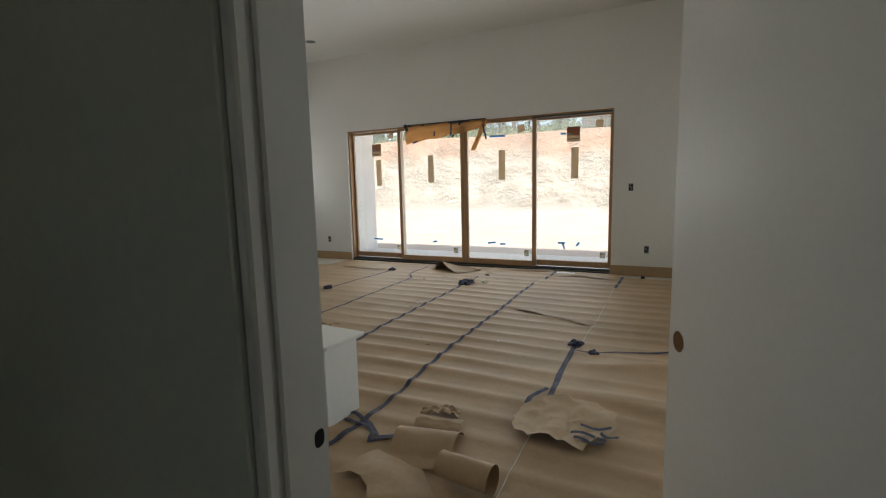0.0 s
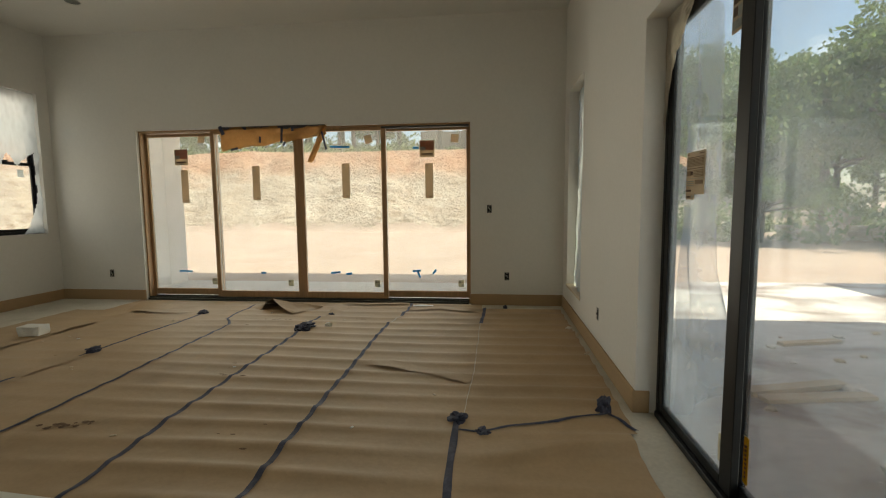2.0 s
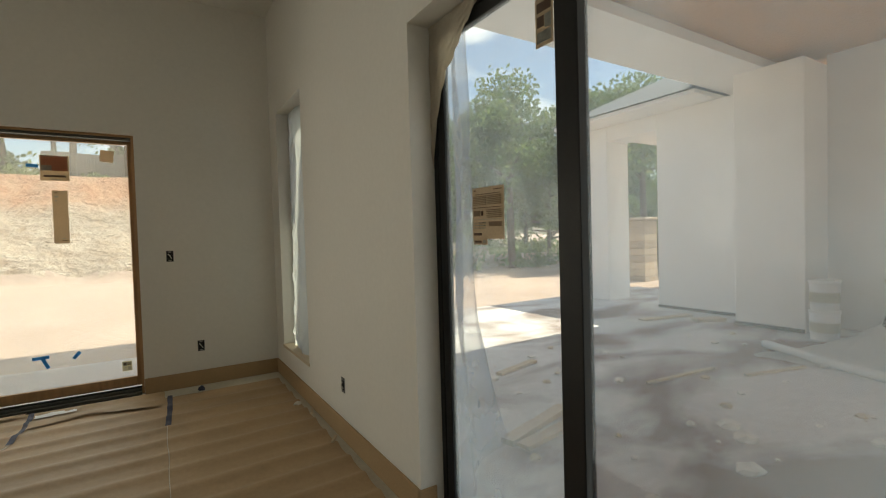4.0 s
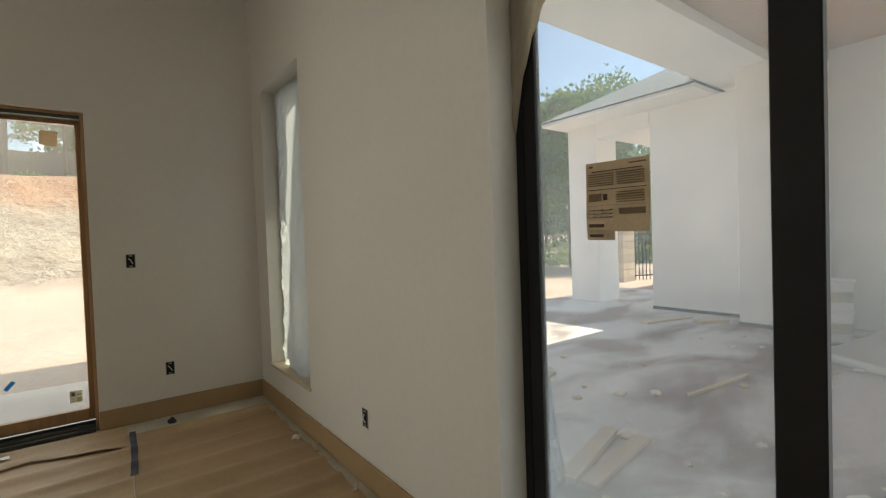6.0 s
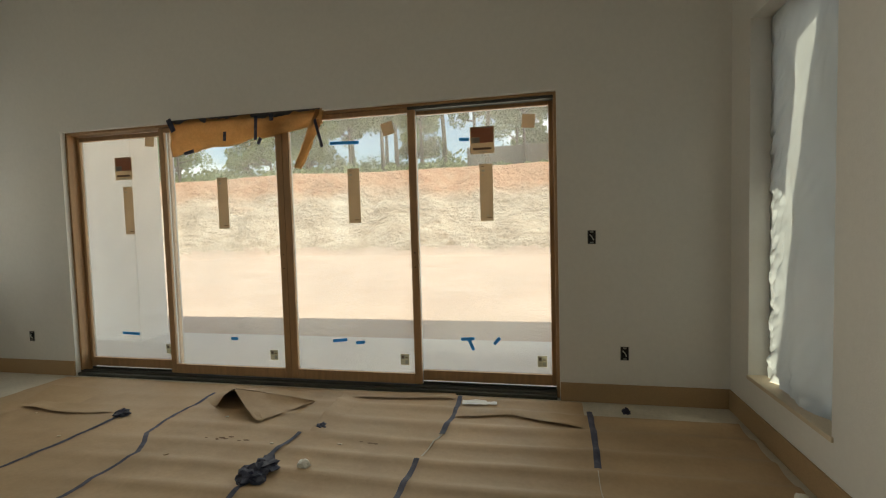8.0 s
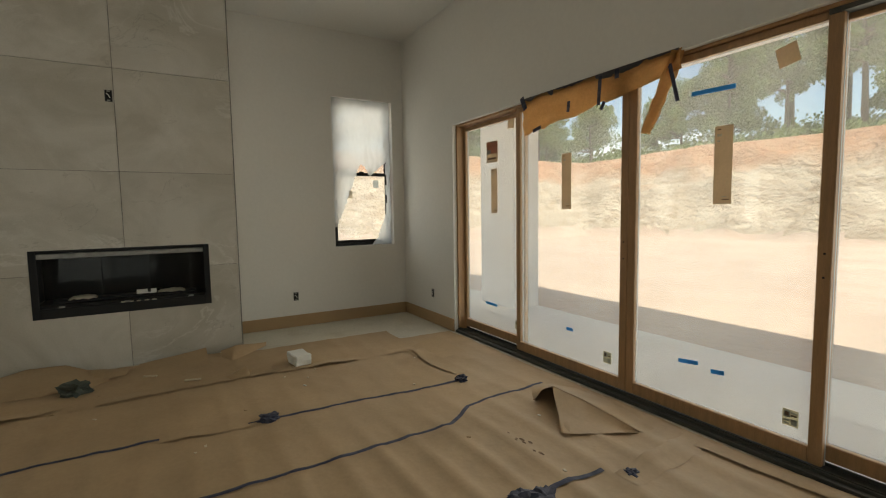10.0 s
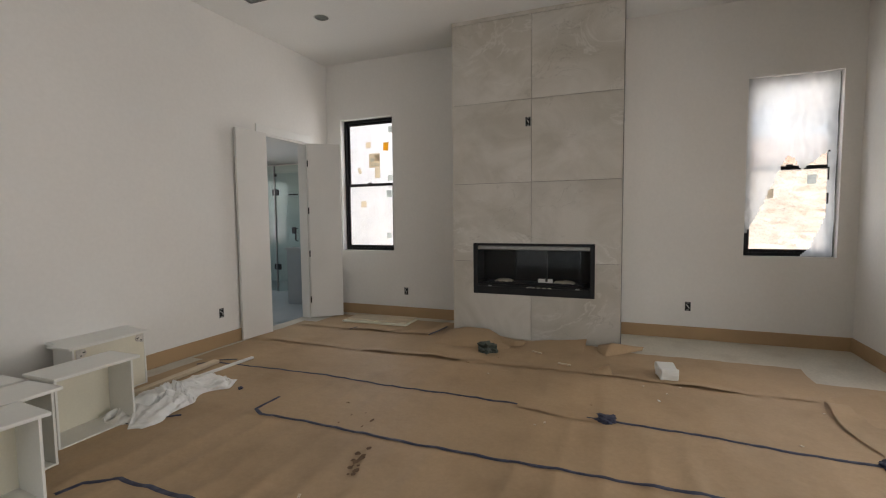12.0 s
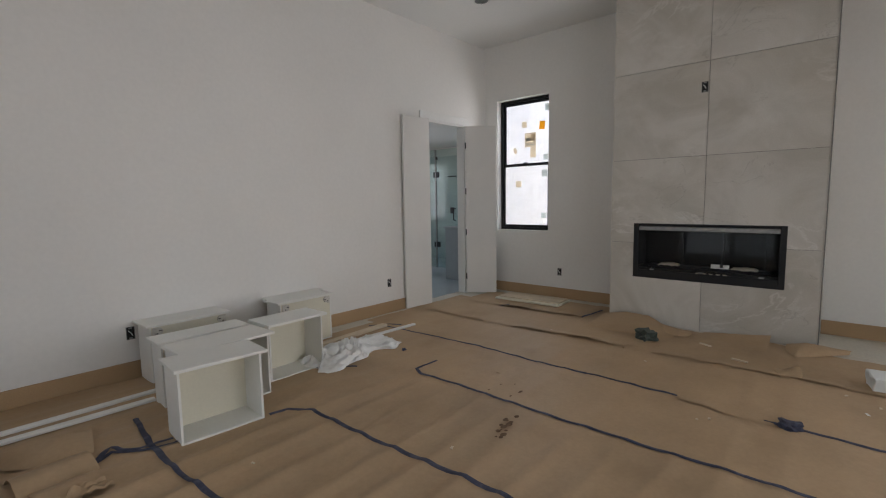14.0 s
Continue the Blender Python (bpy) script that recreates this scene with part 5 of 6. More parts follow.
def paper_strip(x0, x1, y0, y1, lift, label, wob=0.012, corner=None):
    nx, ny = max(6, int((x1 - x0) / 0.07)), max(8, int((y1 - y0) / 0.026))
    bm = bmesh.new()
    g = []
    for i in range(nx + 1):
        row = []
        for j in range(ny + 1):
            u, v = i / nx, j / ny
            y = y0 + v * (y1 - y0)
            x = x0 + u * (x1 - x0) + wob * noise.noise((x0 * 3 + u * 0.2, y * 0.9, u * 3.0)) * (1 if i in (0, nx) else 0.3)
            if j in (0, ny):
                y += 0.02 * noise.noise((x * 4.0, y, 0.5))
            z = ripple(x, y) + lift
            if i in (0, nx):
                z += 0.004 * max(0, noise.noise((y * 2.2, x, 5.0)))
            row.append(bm.verts.new((x, y, z)))
        g.append(row)
    for i in range(nx):
        for j in range(ny):
            bm.faces.new((g[i][j], g[i + 1][j], g[i + 1][j + 1], g[i][j + 1]))
    return solid("floor_paper", bm, PAPER, label, "paper", group="strips of floor paper", smooth=True)


LAB = "brown kraft paper strip laid over the floor"
paper_strip(-0.43, 0.555, 3.66, 6.70, 0.002, LAB + ", rippled")
paper_strip(-0.44, 0.50, 0.45, 3.70, 0.004, LAB + ", rippled")
paper_strip(-1.38, -0.39, 0.75, 6.985, 0.0, LAB + ", rippled")
paper_strip(-2.23, -1.35, 0.78, 6.97, 0.0022, LAB + ", rippled")
paper_strip(-3.12, -2.19, 0.9, 6.98, 0.0, LAB)
paper_strip(-3.95, -3.06, 0.95, 6.97, 0.0022, LAB)
paper_strip(-4.84, -3.90, 0.80, 4.19, 0.0, LAB)
paper_strip(-4.75, -3.84, 4.14, 6.30, 0.003, LAB)
paper_strip(-5.66, -4.71, 0.80, 4.86, 0.0028, LAB)
paper_strip(-5.55, -4.70, 4.84, 6.35, 0.001, LAB)
paper_strip(-6.2, -5.58, 1.0, 2.9, 0.0005, LAB)
paper_strip(-5.15, -3.9, 6.2, 6.98, -0.001, LAB + " along the glass door")


def tape_line(pts, label, w=0.046, lift=0.0045, mat=None, seed=0):
    """A ribbon of tape that follows the paper; its width wavers a little."""
    P = [Vector((p[0], p[1], 0)) for p in pts]
    dense = [P[0]]
    for a, b in zip(P, P[1:]):
        n = max(1, int((b - a).length / 0.03))
        dense += [a.lerp(b, (k + 1) / n) for k in range(n)]
    bm = bmesh.new()
    prev = None
    for i, p in enumerate(dense):
        d = (dense[min(i + 2, len(dense) - 1)] - dense[max(i - 2, 0)]).normalized()
        nrm = Vector((-d.y, d.x, 0))
        q = p + nrm * 0.007 * noise.noise((p.x * 2.3, p.y * 2.3, seed + 3.0))
        k = 0.70 * w / 2 * (1 + 0.22 * noise.noise((p.x * 5, p.y * 5, seed)))
        cur = []
        for s in (-1, 0, 1):
            c = q + nrm * k * s
            cur.append(bm.verts.new((c.x, c.y, ripple(c.x, c.y) + lift + (0.003 if s == 0 else 0.002 * noise.noise((c.x * 30, c.y * 30, 1.0))))))
        if prev:
            bm.faces.new((prev[0], prev[1], cur[1], cur[0]))
            bm.faces.new((prev[1], prev[2], cur[2], cur[1]))
        prev = cur
    return solid("masking_tape", bm, mat or TAPE, label, "tape", "tape on the floor paper", smooth=True)


TL = "dark blue masking tape along a seam of the floor paper"
tape_line([(-1.36, 1.58), (-1.31, 2.01), (-1.31, 2.4), (-1.34, 2.76), (-1.37, 3.3), (-1.37, 4.48), (-1.385, 5.2), (-1.385, 5.95)], TL, seed=1)
tape_line([(-1.31, 6.3), (-1.29, 6.62), (-1.30, 6.93)], TL, 0.05, seed=2)
tape_line([(-1.94, 2.2), (-2.06, 2.22), (-2.15, 2.38), (-2.16, 2.7), (-2.17, 3.1), (-2.21, 3.6), (-2.215, 4.3), (-2.225, 5.2), (-2.235, 5.6), (-2.28, 5.88), (-2.25, 6.18)], TL, seed=3)
tape_line([(-2.14, 6.3), (-2.19, 6.6), (-2.2, 6.9)], TL, 0.022, seed=4)
tape_line([(-3.37, 2.38), (-3.13, 2.38), (-3.08, 2.47), (-3.09, 2.95), (-3.07, 3.7), (-3.08, 4.4), (-3.1, 5.1), (-3.13, 5.78), (-3.2, 5.9), (-3.3, 6.02), (-3.35, 6.33), (-3.33, 6.5), (-3.36, 6.76)], TL, 0.042, seed=5)
tape_line([(-3.86, 1.2), (-3.885, 1.6), (-3.925, 2.4), (-3.885, 3.06), (-3.895, 3.7), (-3.89, 4.15)], TL, 0.042, seed=6)
tape_line([(-3.83, 4.65), (-3.82, 4.9), (-3.81, 5.32), (-3.76, 5.8), (-3.74, 6.25)], TL, 0.045, seed=7)
tape_line([(-0.435, 2.7), (-0.45, 3.12), (-0.46, 3.6), (-0.46, 3.75)], TL, 0.055, seed=8)
tape_line([(-0.535, 2.60), (-0.535, 2.69), (-0.51, 2.77), (-0.47, 2.85)], "crumpled strand of dark blue masking tape", 0.05, 0.02, seed=9)
tape_line([(-0.44, 3.64), (-0.32, 3.62), (-0.15, 3.71), (0.13, 3.79), (0.46, 3.93)], "dark blue masking tape across the paper", 0.036, 0.007, seed=10)
tape_line([(0.44, 3.96), (0.50, 3.84), (0.56, 3.70)], "dark blue masking tape end by the patio door", 0.04, 0.007, seed=11)
tape_line([(-0.35, 6.8), (-0.36, 6.46), (-0.38, 6.02)], TL, 0.055, seed=12)
tape_line([(-1.42, 2.05), (-1.25, 2.03), (-1.18, 1.98), (-1.15, 1.9), (-1.03, 2.03)], "twisted blue masking tape strand crossing a seam", 0.042, 0.01, seed=13)
tape_line([(-1.0, 2.05), (-1.14, 1.96), (-1.26, 2.06), (-1.4, 2.12), (-1.5, 2.1)], "blue masking tape crossing under the drawer", 0.04, 0.006, seed=14)
tape_line([(-2.62, 1.72), (-2.78, 1.86), (-2.86, 1.95)], "loose end of blue tape by the plastic", 0.04, 0.006, seed=15)
tape_line([(-3.74, 1.05), (-3.9, 1.12), (-4.0, 1.3)], "blue tape end near the wall", 0.05, 0.006, seed=16)
tape_line([(-5.49, 2.72), (-5.72, 2.75), (-5.97, 2.78)], "strand of dark tape by the fireplace corner", 0.045, 0.008, seed=20)
tape_line([(-5.42, 1.66), (-5.56, 1.70)], "short dark tape end at the shelf board", 0.05, 0.01, seed=21)
tape_line([(-0.425, 3.8), (-0.39, 4.6), (-0.39, 5.69), (-0.385, 5.98)], "narrow pale gap between paper strips", 0.007, 0.004, SLAB, seed=17)
tape_line([(-0.44, 0.8), (-0.42, 1.5), (-0.43, 2.3)], "narrow gap between paper strips", 0.009, 0.006, SLAB, seed=18)
tape_line([(-1.37, 6.0), (-1.31, 6.3)], "narrow pale gap between paper strips", 0.014, 0.004, SLAB, seed=19)


PALEPAPER = surface("kraft_paper_underside", (0.52, 0.385, 0.245), 0.65, 0.10, 2.0, 45, 0.05, 0.6, 9, spec=0.3, bump_dist=0.006)


def curl(name, at, turn, w, l, f, label, mat=PAPER, nu=16, nv=16, thick=0.0):
    """A lifted or curled piece of paper: f(u, v) gives (across, along, up) in metres."""
    bm = sheet(nu, nv, f, thick)
    ob = solid(name, bm, mat, label, "paper", "loose and torn paper", smooth=True)
    ob.matrix_basis = pose(at[0], at[1], at[2], 0, 0, turn)
    return ob


# long torn edges that stand up a little
def raised_edge(pts, h, label, seed):
    bm = bmesh.new()
    prev = None
    P = [Vector((p[0], p[1], 0)) for p in pts]
    dense = [P[0]]
    for a, b in zip(P, P[1:]):
        n = max(1, int((b - a).length / 0.035))
        dense += [a.lerp(b, (k + 1) / n) for k in range(n)]
    N = len(dense)
    for i, p in enumerate(dense):
        d = (dense[min(i + 1, N - 1)] - dense[max(i - 1, 0)]).normalized()
        nrm = Vector((-d.y, d.x, 0))
        e = max(0.0, math.sin(math.pi * i / (N - 1))) ** 0.35
        hh = h * e * max(0.05, 0.45 + 1.1 * noise.noise((p.x * 2.1 + seed, p.y * 2.1, seed)))
        p = p + nrm * 0.015 * noise.noise((p.x * 4, p.y * 4, seed + 1.0))
        cur = []
        for s, k in ((0.0, 1.0), (0.018, 1.04), (0.05, 0.6), (0.09, 0.2), (0.14, 0.0)):
            c = p + nrm * s
            cur.append(bm.verts.new((c.x, c.y, ripple(c.x, c.y) + 0.0045 + hh * k)))
        if prev:
            for k in range(4):
                bm.faces.new((prev[k], prev[k + 1], cur[k + 1], cur[k]))
        prev = cur
    return solid("torn_paper_edge", bm, PAPER, label, "paper", "loose and torn paper", smooth=True)


raised_edge([(-4.72, 1.0), (-4.69, 1.6), (-4.69, 2.25), (-4.72, 2.9), (-4.73, 3.36), (-4.80, 3.6)], 0.030, "lifted torn edge of the floor paper", 1.0)
raised_edge([(-4.72, 3.72), (-4.74, 4.3), (-4.73, 4.9), (-4.68, 5.5), (-4.68, 6.24)], 0.024, "lifted torn edge of the floor paper", 2.0)
raised_edge([(-5.45, 0.92), (-5.43, 1.54), (-5.47, 2.2), (-5.49, 2.74)], 0.024, "lifted paper edge in front of the wall", 3.0)
raised_edge([(-0.44, 4.33), (-0.7, 4.46), (-1.0, 4.57), (-1.28, 4.66)][::-1], 0.034, "torn crosswise edge of the rippled paper", 4.0)
raised_edge([(-4.72, 6.26), (-4.2, 6.2), (-3.86, 6.28)], 0.032, "lifted paper edge near the glass door", 5.0)
raised_edge([(-3.84, 4.16), (-3.78, 4.43), (-3.77, 4.72)], 0.022, "lifted seam of the floor paper", 6.0)


raised_edge([(-1.28, 6.58), (-0.88, 6.637), (-0.42, 6.52)], 0.022, "torn crosswise edge of paper near the glass door", 9.0)
raised_edge([(-2.17, 6.81), (-1.75, 6.86), (-1.34, 6.88)], 0.014, "creased crosswise edge of paper along the glass door", 10.0)

# pieces by the doorway
curl("paper_roll_end", (-0.565, 1.795, 0.012), -5, 0.3, 0.2, lambda u, v: (u * 0.25 - 0.125, (0.062 + 0.006 * u) * math.sin(v * 4.9) - 0.02, 0.066 - (0.062 + 0.006 * u) * math.cos(v * 4.9) + 0.004 * noise.noise((u * 6, v * 3, 2.0))), "stiff offcut of brown paper curled into a half roll", nu=10, nv=28)
curl("torn_paper", (-0.87, 1.96, 0.014), 9, 0.3, 0.3, lambda u, v: (u * 0.30 - 0.15 + 0.03 * v * (u - 0.5), v * 0.32 - 0.16, 0.062 * max(0.0, math.sin(math.pi * min(1.0, max(0.0, (v - 0.28) / 0.72)))) ** 0.8 + 0.006 * u + 0.004 * noise.noise((u * 4, v * 4, 1))), "bent sheet of torn brown paper", nv=28)
curl("torn_paper", (-0.90, 2.185, 0.014), 10, 0.26, 0.18, lambda u, v: (u * 0.25 - 0.125, v * 0.15 - 0.075 + 0.025 * (1 - u), 0.034 * math.sin(math.pi * (0.15 + 0.8 * v)) + 0.006 * noise.noise((u * 5, v * 5, 2))), "small bent scrap of brown paper")
curl("torn_paper", (-0.95, 2.31, 0.016), 18, 0.1, 0.1, lambda u, v: (u * 0.22 - 0.11, v * 0.10 - 0.05 + 0.02 * noise.noise((u * 6, 0.0, 4)), 0.045 * abs(noise.noise((u * 4, v * 3, 6))) + 0.02 * math.sin(math.pi * u)), "small crumpled scrap of brown paper")


def taped_piece():
    def f(u, v):
        a = 2 * math.pi * u
        r = (0.25 + 0.07 * noise.noise((math.cos(a) * 1.6, math.sin(a) * 1.6, 0.3)) + 0.03 * noise.noise((math.cos(a) * 5, math.sin(a) * 5, 1.3))) * v
        x, y = r * math.cos(a) * 1.05, r * math.sin(a) * 0.98
        return (x, y, 0.03 + 0.05 * abs(noise.noise((x * 8, y * 3, 2.0))) - 0.03 * abs(noise.noise((x * 14, y * 9, 4.0))) + 0.04 * max(0, v - 0.75) * (1 + math.sin(3 * a + 1)))
    ob = curl("torn_paper", (-0.265, 2.445, 0.012), -14, 0.5, 0.4, f, "crumpled brown paper piece with strips of blue tape", PALEPAPER, nu=40, nv=9, thick=0.0)
    for k, (x, y, l, r) in enumerate(((0.15, -0.10, 0.17, 14), (0.17, -0.145, 0.14, 20), (0.15, -0.005, 0.15, 26), (0.235, -0.05, 0.09, -4))):
        bm = sheet(8, 2, lambda u, v: (u * l - l / 2, v * 0.026 - 0.013, 0.053 + 0.01 * math.sin(u * 5 + k)))
        p = part("tape_strip", bm, TAPE, ob, "dark blue tape strip", smooth=True)
        p.matrix_basis = pose(x, y, 0, 0, 0, r)


taped_piece()
# flaps near the glass door and the fireplace
def loft(name, a, b, n, m, bow, label):
    """Paper stretched between two edge lines, bowed a little in between."""
    def along(p, u):
        p = [Vector(q) for q in p]
        ls = [(q - r).length for q, r in zip(p[1:], p)]
        d = u * sum(ls)
        for k, l in enumerate(ls):
            if d <= l or k == len(ls) - 1:
                return p[k].lerp(p[k + 1], min(1.0, d / l))
            d -= l

    def f(u, v):
        c = along(a, u).lerp(along(b, u), v)
        return c + Vector((0, 0, bow * math.sin(math.pi * v) + 0.004 * noise.noise(c * 11)))
    return solid(name, sheet(n, m, f), PAPER, label, "paper", group="loose and torn paper", smooth=True)


def folded_corner():
    rim = [(-3.12, 6.47, 0.014), (-3.07, 6.50, 0.10), (-3.0, 6.54, 0.145), (-2.82, 6.66, 0.08), (-2.41, 6.70, 0.022)]
    loft("paper_flap", rim, [(-3.36, 6.62, 0.012), (-3.30, 6.8, 0.012), (-3.1, 6.92, 0.012), (-2.8, 6.94, 0.012), (-2.40, 6.82, 0.014)], 40, 12, -0.012, "sheet of brown paper buckled up beside the glass door")
    loft("paper_flap", [(-3.0, 6.536, 0.142), (-2.82, 6.655, 0.077), (-2.41, 6.695, 0.02)], [(-2.63, 6.28, 0.028), (-2.58, 6.36, 0.022), (-2.41, 6.68, 0.018)], 30, 12, -0.02, "corner of brown paper folded over towards the room")
    loft("paper_flap", [(-2.9, 6.46, 0.05), (-2.72, 6.42, 0.04)], [(-2.635, 6.272, 0.021), (-2.60, 6.30, 0.02)], 12, 8, 0.008, "small folded tip of brown paper")


folded_corner()
loft("torn_paper", [(-1.13, 1.585, 0.040), (-1.06, 1.62, 0.052), (-0.99, 1.60, 0.060), (-0.93, 1.565, 0.048), (-0.885, 1.50, 0.056), (-0.84, 1.43, 0.035)], [(-1.08, 1.87, 0.012), (-0.93, 1.83, 0.018), (-0.79, 1.80, 0.016), (-0.66, 1.66, 0.018), (-0.62, 1.52, 0.012)], 40, 12, 0.014, "ragged flap of brown paper lifted off the floor")
raised_edge([(-2.26, 6.95), (-2.21, 6.6), (-2.19, 6.2)], 0.036, "lifted seam edge of the paper by the glass door", 7.0)
loft("paper_flap", [(-5.68, 2.93, 0.06), (-5.68, 3.15, 0.11), (-5.66, 3.42, 0.105), (-5.62, 3.58, 0.04), (-5.5, 3.7, 0.015)], [(-5.2, 2.93, 0.012), (-5.18, 3.3, 0.012), (-5.2, 3.6, 0.012), (-5.25, 3.7, 0.012), (-5.3, 3.76, 0.012)], 36, 14, 0.012, "brown paper pushed up against the fireplace")
loft("paper_flap", [(-5.62, 3.55, 0.05), (-5.58, 3.72, 0.04), (-5.56, 3.92, 0.02)], [(-5.36, 3.66, 0.02), (-5.33, 3.79, 0.028), (-5.40, 3.86, 0.016)], 18, 8, 0.02, "curled torn corner of brown paper")
loft("paper_flap", [(-5.66, 3.95, 0.02), (-5.67, 4.2, 0.045), (-5.68, 4.5, 0.078)], [(-5.3, 3.95, 0.012), (-5.28, 4.2, 0.012), (-5.32, 4.5, 0.012)], 24, 10, -0.008, "brown paper turned up at the fireplace foot")
loft("paper_flap", [(-5.66, 4.62, 0.03), (-5.62, 4.75, 0.075), (-5.64, 4.9, 0.065), (-5.7, 5.07, 0.04)], [(-5.5, 4.62, 0.014), (-5.33, 4.70, 0.016), (-5.42, 4.82, 0.014), (-5.66, 5.05, 0.014)], 28, 10, 0.018, "curled strip of brown paper by the fireplace")
curl("paper_flap", (-4.83, 4.69, 0.012), 20, 0.2, 0.14, lambda u, v: (u * 0.2 - 0.1, v * 0.14 - 0.07, 0.004 + 0.07 * v * math.sin(math.pi * u)), "small peak of torn brown paper")
curl("paper_flap", (-4.6, 6.52, 0.004), 10, 0.5, 0.4, lambda u, v: (u * 0.5 - 0.25, v * 0.3 - 0.15, 0.004 + 0.05 * (1 - u) * v), "lifted corner of brown paper near the glass door")
curl("white_paper_scrap", (-1.14, 6.86, 0.014), 6, 0.2, 0.2, lambda u, v: (u * 0.26 - 0.13, v * 0.1 - 0.05, 0.003 + 0.006 * noise.noise((u * 4, v * 4, 1.0))), "flat white scrap at the door track", TRIM)


def lump(name, at, size, label, category, mat, seed, group="", squash=0.6, rough=0.45, sub=3):
    bm = bmesh.new()
    bmesh.ops.create_icosphere(bm, subdivisions=sub, radius=1.0)
    for v in bm.verts:
        n = v.co.normalized()
        k = 1 + rough * noise.noise(n * 1.7 + Vector((seed, 0, 0))) + rough * 0.6 * noise.noise(n * 4.3 + Vector((0, seed, 0)))
        v.co = n * k
        v.co.z = max(v.co.z * squash, -squash * 0.45)
        v.co *= size
    lo = min(v.co.z for v in bm.verts)
    bmesh.ops.translate(bm, vec=(at[0], at[1], at[2] - lo), verts=bm.verts)
    return solid(name, bm, mat, label, category, group=group, smooth=False)


def rz(x, y):
    return ripple(x, y) + 0.002


PLASTER = surface("broken_plaster", (0.78, 0.76, 0.70), 0.9, 0.1, 10, 60, 0.08, 0.3, 40)
RAG = surface("dark_green_rag", (0.075, 0.085, 0.07), 0.9, 0.25, 10, 60, 0.2, 0.4, 60)
lump("tape_wad", (-2.23, 5.62, rz(-2.23, 5.62)), 0.075, "wad of crumpled dark blue tape", "tape", TAPE, 1.0, "tape wads", 0.6, 0.8)
lump("tape_wad", (-2.2, 5.72, rz(-2.2, 5.72)), 0.066, "wad of crumpled dark blue tape", "tape", TAPE, 2.0, "tape wads", 0.5, 0.8)
lump("tape_wad", (-3.82, 4.78, rz(-3.82, 4.78)), 0.06, "wad of crumpled dark blue tape", "tape", TAPE, 3.0, "tape wads", 0.45, 0.7)
lump("tape_wad", (-3.745, 6.25, rz(-3.745, 6.25)), 0.05, "wad of crumpled dark blue tape", "tape", TAPE, 4.0, "tape wads", 0.5, 0.7)
lump("tape_wad", (-0.455, 3.77, rz(-0.455, 3.77)), 0.05, "wad of crumpled dark blue tape", "tape", TAPE, 5.0, "tape wads", 0.5, 0.7)
lump("tape_wad", (0.44, 3.97, rz(0.44, 3.97)), 0.045, "wad of crumpled dark blue tape standing up", "tape", TAPE, 6.0, "tape wads", 1.3, 0.6)
lump("tape_wad", (-0.1, 6.83, 0.0), 0.022, "wad of crumpled dark blue tape", "tape", TAPE, 7.0, "tape wads", 1.2, 0.6)
lump("tape_wad", (-2.15, 6.28, rz(-2.15, 6.28)), 0.035, "wad of crumpled dark blue tape", "tape", TAPE, 8.0, "tape wads", 0.5, 0.7)
lump("tape_wad", (-0.30, 3.62, rz(-0.3, 3.62)), 0.035, "wad of crumpled dark blue tape", "tape", TAPE, 8.5, "tape wads", 0.5, 0.7)
lump("tape_wad", (-3.4, 1.95, rz(-3.4, 1.95)), 0.02, "small wad of dark blue tape", "tape", TAPE, 9.0, "tape wads", 0.7, 0.5)
lump("plaster_chunk", (-2.0, 5.78, rz(-2.0, 5.78)), 0.034, "white chunk of plaster on the paper", "rubble", PLASTER, 10.0, "plaster chunks", 1.0, 0.4, 2)
lump("plaster_chunk", (0.53, 5.9, 0.0), 0.032, "white chunk of plaster by the baseboard", "rubble", PLASTER, 11.0, "plaster chunks", 0.7, 0.4, 2)
lump("rag", (-5.12, 3.56, rz(-5.12, 3.56)), 0.10, "crumpled dark green rag on the paper", "rag", RAG, 12.0, "", 0.6, 0.8)


def foam_block():
    bm = bx(-0.11, -0.07, 0, 0.11, 0.07, 0.10, 0.008)
    bmesh.ops.subdivide_edges(bm, edges=bm.edges[:], cuts=3, use_grid_fill=True)
    for v in bm.verts:
        v.co += Vector((noise.noise(v.co * 14), noise.noise(v.co * 14 + Vector((5, 0, 0))), 0)) * 0.018
    ob = solid("crumpled_paper_towel", bm, TRIM, "crumpled white packing lump on the paper", "packing")
    ob.matrix_basis = pose(-4.9, 5.22, rz(-4.9, 5.22), 0, 0, 8)


foam_block()


def plastic_heap():
    def f(u, v):
        x, y = u * 0.95 - 0.475, v * 0.42 - 0.21
        e = max(0.0, math.sin(math.pi * u) * math.sin(math.pi * v)) ** 0.4
        r = abs(noise.noise((u * 6, v * 5, 0.0))) + 0.6 * abs(noise.noise((u * 13, v * 11, 3.0))) + 0.35 * abs(noise.noise((u * 27, v * 21, 5.0)))
        z = 0.012 + e * (0.15 - 0.17 * r) * (0.6 + 0.6 * noise.noise((u * 2.5, v * 2, 7.0)) + 0.3)
        return (x + 0.10 * noise.noise((u * 4, v * 4, 8.0)), y + 0.12 * noise.noise((u * 4, v * 4, 5.0)), max(0.011, z))
    m2 = surface("cloudy_plastic", (0.86, 0.85, 0.82), 0.3, 0.04, 8, 60, 0.03, 0.1, 60)
    ob = solid("crumpled_plastic", sheet(90, 50, f), m2, "crumpled heap of cloudy white plastic sheeting on the paper", "plastic sheet", smooth=True)
    ob.matrix_basis = pose(-3.05, 1.62, 0, 0, 0, 8)


